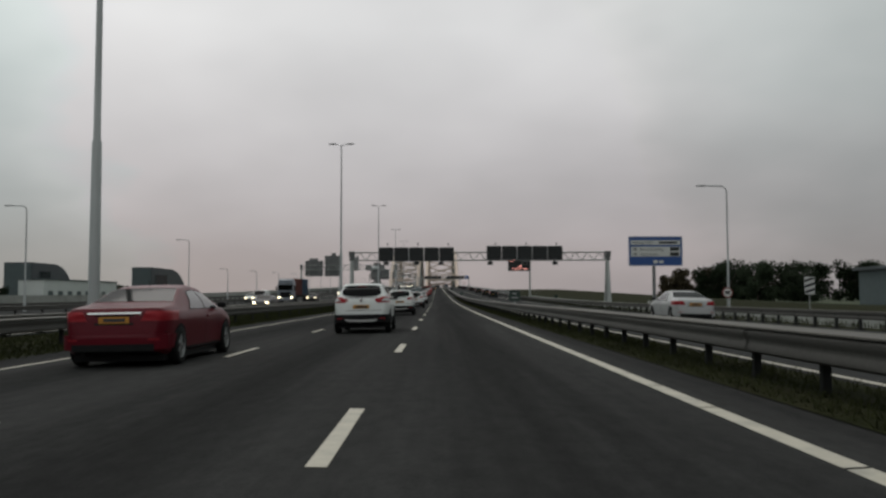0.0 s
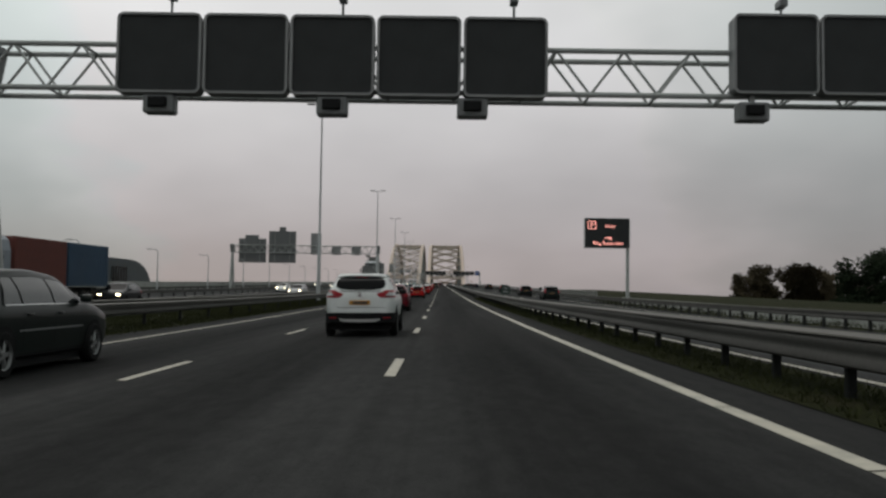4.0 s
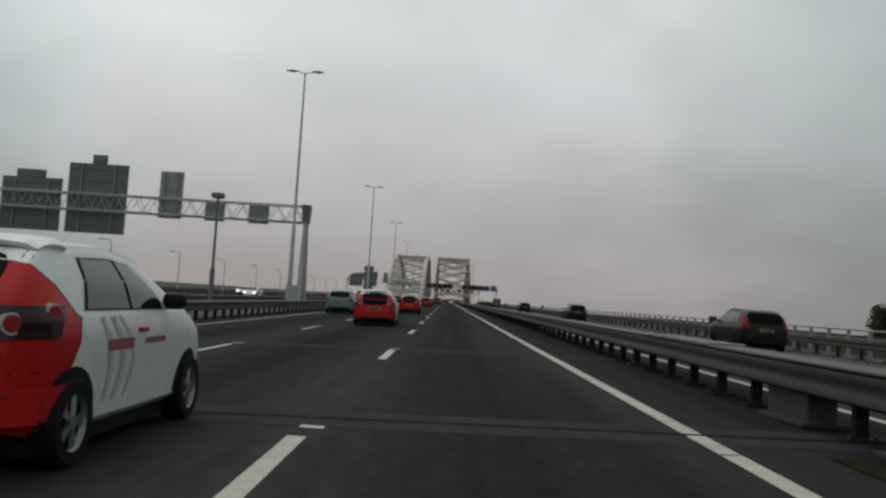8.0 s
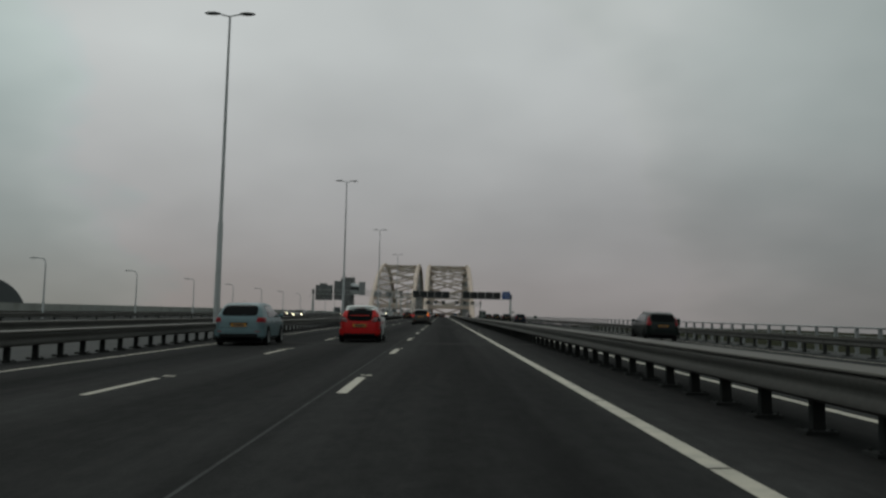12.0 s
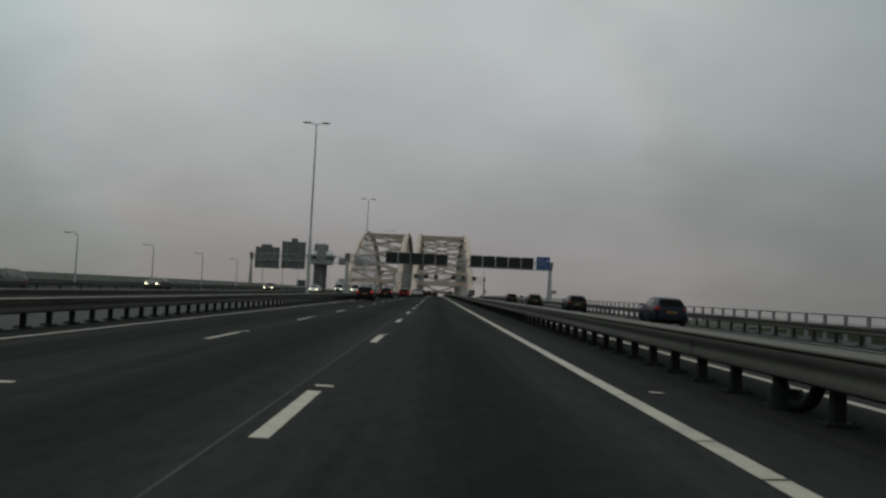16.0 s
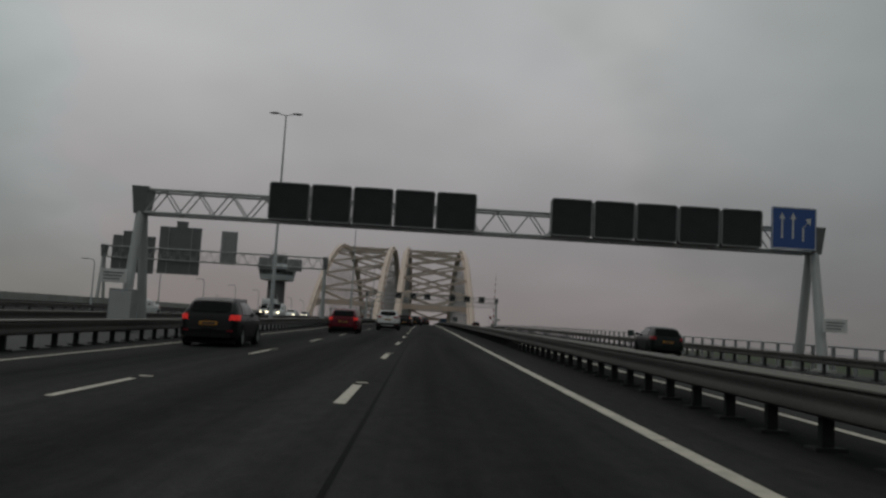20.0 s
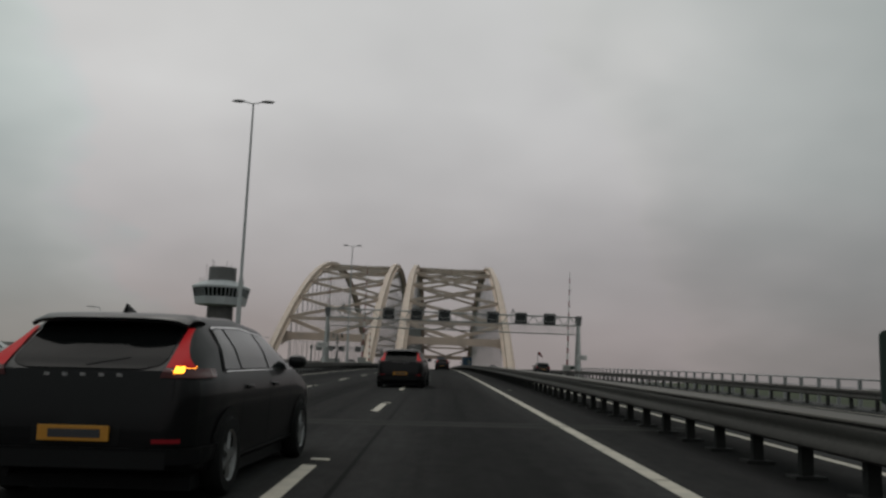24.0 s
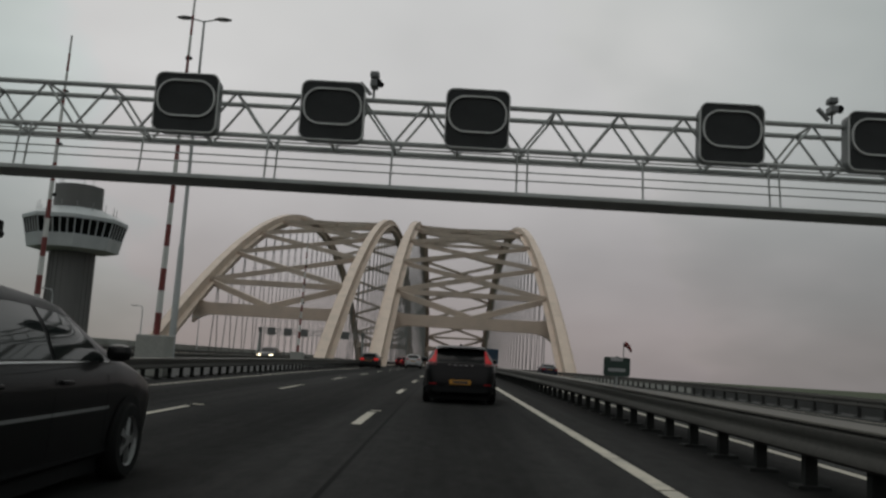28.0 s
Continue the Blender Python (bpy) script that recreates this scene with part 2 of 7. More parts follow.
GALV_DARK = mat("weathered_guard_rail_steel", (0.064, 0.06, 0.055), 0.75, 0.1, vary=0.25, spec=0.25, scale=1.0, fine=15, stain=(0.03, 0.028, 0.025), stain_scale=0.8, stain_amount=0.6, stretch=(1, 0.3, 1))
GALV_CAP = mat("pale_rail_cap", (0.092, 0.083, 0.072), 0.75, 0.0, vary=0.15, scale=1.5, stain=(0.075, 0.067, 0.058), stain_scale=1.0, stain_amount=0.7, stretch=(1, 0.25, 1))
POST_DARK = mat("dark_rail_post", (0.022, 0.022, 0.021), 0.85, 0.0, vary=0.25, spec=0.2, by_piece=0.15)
CONCRETE = mat("pale_concrete", (0.3, 0.3, 0.28), 0.85, vary=0.15, scale=0.8, fine=15, bump=0.3, stain=(0.17, 0.17, 0.15), stain_scale=0.5, stain_amount=0.6)
CONCRETE_DARK = mat("dark_concrete", (0.06, 0.06, 0.059), 0.9, vary=0.2, spec=0.15, scale=0.6, bump=0.3, stain=(0.035, 0.035, 0.035), stain_amount=0.6)
TOWER_GREY = mat("ribbed_tower_concrete", (0.125, 0.123, 0.121), 0.85, vary=0.15, scale=0.5, stain=(0.075, 0.074, 0.073), stain_amount=0.6, stretch=(1, 1, 0.2))
TOWER_PALE = mat("tower_cab_cladding", (0.42, 0.44, 0.45), 0.6, vary=0.12, scale=0.8, stain=(0.25, 0.26, 0.27), stain_amount=0.5, stretch=(1, 1, 0.3))
GANTRY = mat("gantry_paint", (0.36, 0.37, 0.36), 0.5, 0.15, vary=0.12, scale=1.0, stain=(0.2, 0.2, 0.19), stain_amount=0.4)
GANTRY_DARK = mat("gantry_head_steel", (0.15, 0.155, 0.155), 0.55, 0.2, vary=0.15)
PANEL_BLACK = mat("panel_screen", (0.027, 0.0285, 0.029), 0.7, vary=0.3, spec=0.25, scale=2.0, stain=(0.03, 0.03, 0.032), stain_scale=1.5, stain_amount=0.5)
PANEL_FRAME = mat("panel_frame", (0.2, 0.2, 0.2), 0.5, 0.2, vary=0.15)
RING_WHITE = mat("panel_ring", (0.42, 0.42, 0.41), 0.5, vary=0.12)
SIGN_BACK = mat("sign_back_aluminium", (0.13, 0.135, 0.135), 0.5, 0.3, vary=0.15, scale=1.0)
SIGN_BACK_PALE = mat("pale_sign_back", (0.27, 0.275, 0.275), 0.5, 0.3, vary=0.12)
SIGN_BLUE = mat("sign_blue", (0.014, 0.065, 0.235), 0.45, vary=0.1)
SIGN_GREEN = mat("sign_green", (0.008, 0.026, 0.019), 0.5, vary=0.15)
WHITE = mat("sign_white", (0.55, 0.55, 0.53), 0.5, vary=0.1)
INK = mat("sign_ink", (0.03, 0.03, 0.035), 0.6, vary=0.1)
RED_PAINT = mat("red_paint", (0.16, 0.028, 0.026), 0.5, vary=0.15)
BRIDGE = mat("cream_bridge_paint", (0.53, 0.42, 0.345), 0.65, vary=0.1, scale=0.4, fine=6, stain=(0.36, 0.3, 0.25), stain_scale=0.35, stain_amount=0.5)
BRIDGE_GREY = mat("bridge_bracing_paint", (0.44, 0.36, 0.3), 0.6, vary=0.12, scale=0.5, stain=(0.31, 0.27, 0.235), stain_amount=0.5)
CABLE = mat("hanger_cable", (0.2, 0.2, 0.195), 0.5, 0.3, vary=0.1)
LAMP_POLE = mat("lamp_pole_zinc", (0.36, 0.37, 0.37), 0.5, 0.3, vary=0.12, scale=0.8, stain=(0.25, 0.25, 0.25), stain_amount=0.4)
BARK = mat("bark", (0.05, 0.04, 0.03), 0.9, vary=0.3, bump=0.5)
LEAF = mat("dark_green_leaves", (0.018, 0.026, 0.014), 0.9, spec=0.08, vary=0.45, scale=0.6, by_piece=0.25)
LEAF_BROWN = mat("autumn_leaves", (0.05, 0.04, 0.024), 0.9, spec=0.08, vary=0.4, scale=0.6, by_piece=0.2)
HALL_DARK = mat("dark_hall_cladding", (0.05, 0.058, 0.065), 0.6, vary=0.15, scale=0.1, fine=1.0)
HALL_GREEN = mat("grey_green_cladding", (0.06, 0.08, 0.085), 0.6, vary=0.15, scale=0.1, fine=1.0)
HALL_WHITE = mat("white_hall_cladding", (0.5, 0.52, 0.51), 0.6, vary=0.1, scale=0.1, fine=1.0)
TYRE = mat("tyre_rubber", (0.008, 0.008, 0.008), 0.85, vary=0.2, spec=0.15)
RIM = mat("alloy_rim", (0.24, 0.24, 0.24), 0.4, 0.6, vary=0.1)
TRIM = mat("black_plastic", (0.008, 0.008, 0.0085), 0.65, vary=0.2, spec=0.15)
CHROME = mat("chrome", (0.6, 0.6, 0.6), 0.2, 1.0, vary=0.05)
CAR_GLASS = mat("tinted_car_glass", (0.0045, 0.005, 0.0052), 0.06, vary=0.1, spec=0.04)
SIDE_GLASS = mat("side_car_glass", (0.012, 0.0145, 0.0145), 0.04, vary=0.1, spec=0.5)
PLATE = mat("yellow_plate", (0.45, 0.2, 0.018), 0.5, vary=0.08)
TAIL = mat("tail_lamp_red", (0.24, 0.014, 0.02), 0.3, vary=0.1, spec=0.12)
TAIL_LIT = glow("lit_tail_lamp", (1.0, 0.05, 0.04), 0.34, (0.2, 0.01, 0.01))
TAIL_DIM = glow("dim_tail_lamp", (1.0, 0.04, 0.045), 0.16, (0.16, 0.008, 0.01))
HEAD_LIT = glow("lit_head_lamp", (1.0, 0.86, 0.55), 5.0, (0.5, 0.5, 0.5))
AMBER_LIT = glow("lit_indicator", (1.0, 0.35, 0.03), 4.0, (0.4, 0.1, 0.01))
LED_RED = glow("led_red_white", (1.0, 0.4, 0.33), 1.3)
CLEAR = mat("clear_lamp_lens", (0.33, 0.33, 0.33), 0.15, vary=0.08)


def paint(name, color, metal=0.2):
    return mat(name, color, 0.38, metal * 0.3, vary=0.08, spec=0.08, coat=0.2, scale=1.5, fine=12, stain=tuple(c * 0.72 for c in color), stain_scale=1.2, stain_amount=0.35)


# ---- building blocks ----
def thing(name, label, category, at=None, group="", kind=""):
    ob = new(name)
    ob.empty_display_size = 0.2
    if at is not None:
        ob.matrix_basis = at
    return tagged(ob, label, category, group, kind)


def mesh_of(name, bm, material, smooth=False):
    me = bpy.data.meshes.new(name)
    bm.normal_update()
    bm.to_mesh(me)
    bm.free()
    if smooth:
        me.shade_smooth()
        me.set_sharp_from_angle(angle=radians(42))
    me.materials.append(material)
    return me


def part(name, bm, material, parent, label="", smooth=False, at=None):
    me = bm if isinstance(bm, bpy.types.Mesh) else mesh_of(name, bm, material, smooth)
    ob = new(name, me)
    ob.parent = parent
    if at is not None:
        ob.matrix_basis = at
    if label:
        ob["label"] = label
    return ob


def solid(name, bm, material, label, category, kind="structure", group="", smooth=False):
    return tagged(new(name, mesh_of(name, bm, material, smooth)), label, category, group, kind)


def box(bm, x0, x1, y0, y1, z0, z1, bevel=0.0):
    v = bmesh.ops.create_cube(bm, size=1.0)["verts"]
    bmesh.ops.scale(bm, vec=(x1 - x0, y1 - y0, z1 - z0), verts=v)
    bmesh.ops.translate(bm, vec=((x0 + x1) / 2, (y0 + y1) / 2, (z0 + z1) / 2), verts=v)
    if bevel:
        es = {e for w in v for e in w.link_edges}
        bmesh.ops.bevel(bm, geom=list(es), offset=bevel, segments=2, profile=0.5, affect="EDGES")
    return bm


def cube(x0, x1, y0, y1, z0, z1, bevel=0.0):
    return box(bmesh.new(), x0, x1, y0, y1, z0, z1, bevel)


def rod(bm, a, b, r0, r1=None, n=8):
    """A round bar from a to b."""
    a, b = Vector(a), Vector(b)
    r1 = r0 if r1 is None else r1
    v = bmesh.ops.create_cone(bm, cap_ends=True, segments=n, radius1=r0, radius2=r1, depth=(b - a).length)["verts"]
    m = Matrix.Translation((a + b) / 2) @ (b - a).to_track_quat("Z", "Y").to_matrix().to_4x4()
    bmesh.ops.transform(bm, matrix=m, verts=v)
    return bm


def bar(bm, a, b, w, h):
    """A rectangular bar from a to b, w across and h deep."""
    a, b = Vector(a), Vector(b)
    v = bmesh.ops.create_cube(bm, size=1.0)["verts"]
    bmesh.ops.scale(bm, vec=(w, h, (b - a).length), verts=v)
    m = Matrix.Translation((a + b) / 2) @ (b - a).to_track_quat("Z", "Y").to_matrix().to_4x4()
    bmesh.ops.transform(bm, matrix=m, verts=v)
    return bm


def loft(bm, rings, closed=True, caps=True):
    """Skin over rings of points of equal number."""
    vs = [[bm.verts.new(p) for p in r] for r in rings]
    n = len(rings[0])
    for a, b in zip(vs, vs[1:]):
        for i in range(n if closed else n - 1):
            j = (i + 1) % n
            bm.faces.new((a[i], a[j], b[j], b[i]))
    if caps and closed:
        bm.faces.new(vs[0][::-1])
        bm.faces.new(vs[-1])
    return bm


def rounded_plate(bm, w, h, d, r, n=5, x=0.0, y=0.0, z=0.0):
    """A plate in the xz plane with rounded corners, d thick along y."""
    pts = []
    for cx, cz, a0 in ((w / 2 - r, h / 2 - r, 0), (-w / 2 + r, h / 2 - r, 90), (-w / 2 + r, -h / 2 + r, 180), (w / 2 - r, -h / 2 + r, 270)):
        for k in range(n + 1):
            a = radians(a0 + 90 * k / n)
            pts.append((cx + r * math.cos(a), cz + r * math.sin(a)))
    return loft(bm, [[(x + px, y - d / 2, z + pz) for px, pz in pts], [(x + px, y + d / 2, z + pz) for px, pz in pts]])


def rounded_ring(bm, w, h, d, r, t, n=6, x=0.0, y=0.0, z=0.0):
    """A raised frame of width t round a rounded rectangle, in the xz plane."""
    def outline(k):
        pts = []
        for sx, sz, a0 in ((1, 1, 0), (-1, 1, 90), (-1, -1, 180), (1, -1, 270)):
            cx, cz = sx * (w / 2 - r), sz * (h / 2 - r)
            for q in range(n + 1):
                a = radians(a0 + 90 * q / n)
                rr = max(r - k, 0.01)
                pts.append((x + cx + rr * math.cos(a), z + cz + rr * math.sin(a)))
        return pts
    o, i = outline(0), outline(t)
    rings = [[(p, y + d / 2, q) for p, q in o], [(p, y - d / 2, q) for p, q in o], [(p, y - d / 2, q) for p, q in i], [(p, y + d / 2, q) for p, q in i]]
    return loft(bm, rings + [rings[0]], caps=False)


def lettering(text, size, material, parent, x, y, z, name="lettering", extrude=0.004, align="LEFT"):
    """Raised letters facing -y, as a mesh part."""
    cu = bpy.data.curves.new(name, "FONT")
    cu.body, cu.size, cu.extrude, cu.align_x, cu.resolution_u = text, size, extrude, align, 2
    ob = bpy.data.objects.new(name, cu)
    scene.collection.objects.link(ob)
    me = bpy.data.meshes.new_from_object(ob.evaluated_get(bpy.context.evaluated_depsgraph_get()))
    bpy.data.objects.remove(ob)
    me.materials.clear()
    me.materials.append(material)
    return part(name, me, material, parent, at=pose(x, y, z, 90, 0, 0))


def ribbon(x0, x1, y0, y1, lift=0.0, step=6.0, thick=0.0, zfun=road_z):
    """A strip that follows the road's profile."""
    bm = bmesh.new()
    n = max(1, int(round((y1 - y0) / step)))
    xs = [x0, x1] if not (x0 < -8 < x1 or x0 < 6 < x1 or x0 < 20 < x1) else sorted({x0, x1, *[c for c in (-8.0, 6.0, 20.0) if x0 < c < x1]})
    rows = []
    for k in range(n + 1):
        y = y0 + (y1 - y0) * k / n
        rows.append([bm.verts.new((x, y, zfun(x, y) + lift)) for x in xs])
    if thick:
        for row in rows:
            row += [bm.verts.new((v.co.x, v.co.y, v.co.z - thick)) for v in row[::-1]]
            row.append(row[0])
    for a, b in zip(rows, rows[1:]):
        for i in range(len(a) - 1):
            bm.faces.new((a[i], a[i + 1], b[i + 1], b[i]))
    if thick:
        bm.faces.new(rows[0][-2::-1])
        bm.faces.new(rows[-1][:-1])
    return bm

# ---- ground, carriageways and markings ----
bm = bmesh.new()
ring = [(-4500, -4500), (4500, -4500), (4500, 4500), (-4500, 4500)]
bm.faces.new([bm.verts.new((x, y, -0.45)) for x, y in ring])
solid("ground", bm, FIELD, "flat grey-green low country reaching the horizon", "ground")

VIADUCT = 190.0
END = 1180.0
road = solid("road_main", ribbon(-8.05, 5.95, -60, END, thick=0.35), ASPHALT, "dark grey asphalt main carriageway with three lanes", "road")
solid("road_parallel", ribbon(5.97, 16.9, -60, END, -0.01, thick=0.35), ASPHALT_OLD, "worn asphalt parallel carriageway beyond the median rail", "road")
solid("road_opposite", ribbon(-27.6, -13.4, -60, END, -0.01, thick=0.35), ASPHALT_OLD, "worn asphalt carriageway for oncoming traffic", "road")
solid("road_opposite_parallel", ribbon(-40.6, -28.6, -60, END, -0.01, thick=0.35), ASPHALT_OLD, "worn asphalt outer carriageway for oncoming traffic", "road")
solid("verge_median", ribbon(-13.4, -8.05, -60, VIADUCT, -0.03, thick=0.3), GRASS, "rough grass verge in the median", "verge")
solid("verge_rail", ribbon(4.25, 5.75, -60, VIADUCT, 0.012), GRASS, "narrow grass strip under the guard rail", "verge")
solid("verge_outer", ribbon(16.9, 60, -60, 420, -0.12, thick=0.3), GRASS, "grass bank beside the parallel road", "verge")
solid("deck_median", ribbon(-13.4, -8.05, VIADUCT, END, -0.05, thick=0.3), CONCRETE_DARK, "dark concrete median deck of the viaduct", "deck")
solid("deck_gap", ribbon(-28.6, -27.6, -60, END, -0.02, thick=0.3), CONCRETE_DARK, "dark concrete strip between the oncoming carriageways", "deck")
solid("deck_edge", ribbon(16.9, 19.8, VIADUCT, END, -0.015, thick=0.5), CONCRETE_DARK, "dark concrete edge deck of the viaduct", "deck")

solid("embankment", ribbon(-42.5, 16.9, -60, VIADUCT, -0.55, thick=2.6), GRASS, "grass embankment carrying the road up to the viaduct", "embankment")
solid("viaduct_girder", ribbon(-41.2, 19.6, VIADUCT, END, -0.62, 10.0, thick=1.3), CONCRETE, "pale concrete girder under the viaduct deck", "girder")
for k in range(12):
    y = 202.2 + 50.5 * k
    solid("viaduct_pier", cube(-37, 16, y - 0.7, y + 0.7, -0.6, road_z(-8, y) - 1.2), CONCRETE, "pale concrete pier wall under the viaduct", "pier")
solid("edge_line_right", ribbon(3.36, 3.54, -50, END, 0.004), PAINT_LINE, "solid white edge line on the asphalt", "road marking")
solid("edge_line_left", ribbon(-6.81, -6.69, -50, END, 0.004), PAINT_LINE, "solid white edge line on the asphalt", "road marking")
solid("edge_line_parallel", ribbon(6.02, 6.18, -50, END, -0.004), PAINT_LINE, "solid white edge line of the parallel road", "road marking")
solid("edge_line_outer", ribbon(15.1, 15.25, -50, END, -0.004), PAINT_LINE, "solid white outer edge line of the parallel road", "road marking")
for k, x in enumerate((-14.2, -26.9)):
    solid("edge_line_opposite", ribbon(x, x + 0.15, -50, END, -0.004), PAINT_LINE, "solid white edge line of the oncoming carriageway", "road marking")

# the edge line was laid in lengths: narrow worn joints across it
bm = bmesh.new()
for k in range(300):
    y = 2.6 + 2.2 * k + 0.5 * math.sin(k * 2.3)
    z = road_z(3.45, y) + 0.0075
    bm.faces.new([bm.verts.new(p) for p in ((3.355, y, z - 0.0014), (3.545, y + 0.03, z + 0.0014), (3.545, y + 0.065, z + 0.0014), (3.355, y + 0.035, z - 0.0014))])
solid("edge_line_joints", bm, JOINT, "narrow worn joints across the white edge line", "road marking")

# lane dashes: three metres of paint every twelve
dash_me = mesh_of("lane_dash", cube(-0.075, 0.075, 0, 3.0, 0, 0.005), PAINT_LINE)
dash_thin_me = mesh_of("lane_dash", cube(-0.055, 0.055, 0, 3.0, 0, 0.005), PAINT_LINE)
stub_me = mesh_of("lane_stub", cube(-0.1, 0.1, 0, 0.14, 0, 0.006), PAINT_LINE)
lane_marks = thing("lane_marking", "white dashed lane lines painted on the asphalt", "road marking", kind="structure")
for k in range(-3, 97):
    y = 6.9 + 12 * k
    for x, dy in ((0.0, 0.0), (-3.41, -0.5)):
        part("lane_dash", dash_me if x > -1 else dash_thin_me, PAINT_LINE, lane_marks, at=pose(x, y + dy, road_z(x, y + dy) + 0.003, road_tilt(y), 0.86, 0))
        if y > 176:
            part("lane_stub", stub_me, PAINT_LINE, lane_marks, at=pose(x + 0.04, y + dy + 3.45, road_z(x, y + dy + 3.45) + 0.003, road_tilt(y), 0.86, 0))
for k in range(0, 60):
    y = 3.0 + 12 * k
    for x in (10.6, -18.4, -22.6):
        part("lane_dash", dash_me, PAINT_LINE, lane_marks, at=pose(x, y, road_z(x, y) - 0.006, road_tilt(y), 0, 0))

# lengthwise paving seams and joints across the viaduct
solid("paving_seam", ribbon(-0.27, -0.235, 236, 425, 0.003), SEAM_PALE, "pale lengthwise paving seam in the asphalt", "seam")
solid("paving_seam_sealed", ribbon(0.4, 0.45, 432, 760, 0.003), SEALANT, "dark sealed lengthwise seam in the asphalt", "seam")
for y in (191.0, 202.2, 252.6, 303.1, 353.7, 404.0, 454.4, 504.8, 567.9, 645.3):
    j = thing("expansion_joint", "worn expansion joint across the viaduct deck", "joint", kind="structure", group="expansion joints")
    part("joint_strip", ribbon(-8.0, 5.9, y - 0.55, y - 0.05, 0.003, 0.5), JOINT, j)
    part("joint_strip", ribbon(-8.0, 5.9, y + 0.05, y + 0.5, 0.003, 0.5), JOINT, j)
    part("joint_gap", ribbon(-8.0, 5.9, y - 0.05, y + 0.05, 0.006, 0.5), SEALANT, j)
for y in (261.5, 370.7, 394.5, 330.0, 430.0, 585.0):
    part("drain_mark", stub_me, PAINT_LINE, lane_marks, at=pose(4.0, y, road_z(4, y) + 0.004, road_tilt(y), 0.86, 90))


# ---- guard rails ----
def beam_section(length, face):
    """W-shaped rail, pressed sheet, along y; face: the side (+1 or -1 in x) that the ridges stand towards."""
    prof = [(0.0, 0.155), (0.03, 0.15), (0.075, 0.12), (0.08, 0.075), (0.055, 0.035), (0.042, 0.0), (0.055, -0.035), (0.08, -0.075), (0.075, -0.12), (0.03, -0.15), (0.0, -0.155)]
    bm = bmesh.new()
    front = [(face * a, b) for a, b in prof]
    back = [(face * (a - 0.012), b) for a, b in prof[::-1]]
    loop = front + back
    return loft(bm, [[(x, 0, z) for x, z in loop], [(x, length, z) for x, z in loop]])


SECTION = 12.0
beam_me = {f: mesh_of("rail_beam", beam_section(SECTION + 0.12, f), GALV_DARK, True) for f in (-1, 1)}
# caps have a paler base colour than the beams below them
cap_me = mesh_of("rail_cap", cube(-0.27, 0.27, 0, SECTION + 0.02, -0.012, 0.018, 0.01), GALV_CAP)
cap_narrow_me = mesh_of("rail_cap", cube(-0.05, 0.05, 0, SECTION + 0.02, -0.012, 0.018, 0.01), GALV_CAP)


def post_mesh():
    bm = bmesh.new()
    box(bm, -0.06, 0.06, -0.05, 0.05, -0.1, 0.56)
    box(bm, -0.16, 0.16, -0.13, 0.13, 0.0, 0.035)
    for x in (-0.11, 0.11):
        for y in (-0.09, 0.09):
            rod(bm, (x, y, 0.03), (x, y, 0.06), 0.016, n=6)
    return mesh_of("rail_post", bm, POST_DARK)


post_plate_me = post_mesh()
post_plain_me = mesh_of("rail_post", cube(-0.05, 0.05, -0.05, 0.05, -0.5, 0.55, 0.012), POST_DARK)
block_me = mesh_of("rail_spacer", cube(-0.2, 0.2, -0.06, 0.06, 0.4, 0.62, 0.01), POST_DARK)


def guard_rail(label, xc, y0, y1, sides, cap, spacing, parts_to, plated=True, top=0.665, group="guard rails"):
    """Rail with a beam on each of the given sides, on posts; those up to parts_to are single parts, the rest one mesh."""
    rail = thing("guard_rail", label, "guard rail", kind="structure", group=group)
    y = y0
    while y < y1 - 0.1:
        zc, tilt = road_z(xc, y), math.degrees(math.atan2(road_z(xc, y + SECTION) - road_z(xc, y), SECTION))
        for s in sides:
            off = 0.19 if len(sides) == 2 else 0.0
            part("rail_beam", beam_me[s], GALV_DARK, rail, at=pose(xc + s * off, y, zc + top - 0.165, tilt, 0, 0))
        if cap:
            part("rail_cap", cap_me if len(sides) == 2 else cap_narrow_me, GALV_CAP, rail, "paler plate along the top of the rail", at=pose(xc, y, zc + top, tilt, 0, 0))
        y += SECTION
    far = bmesh.new()
    y = y0 + 0.4
    while y < y1:
        z = road_z(xc, y)
        if y < parts_to:
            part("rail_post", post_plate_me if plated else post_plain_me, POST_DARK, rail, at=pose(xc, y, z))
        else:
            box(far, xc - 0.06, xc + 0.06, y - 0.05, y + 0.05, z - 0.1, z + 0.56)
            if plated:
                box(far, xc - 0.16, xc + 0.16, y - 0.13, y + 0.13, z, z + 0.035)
        y += spacing
    if len(far.verts):
        tagged(part("rail_posts", far, POST_DARK, rail), kind="stuff")
    return rail


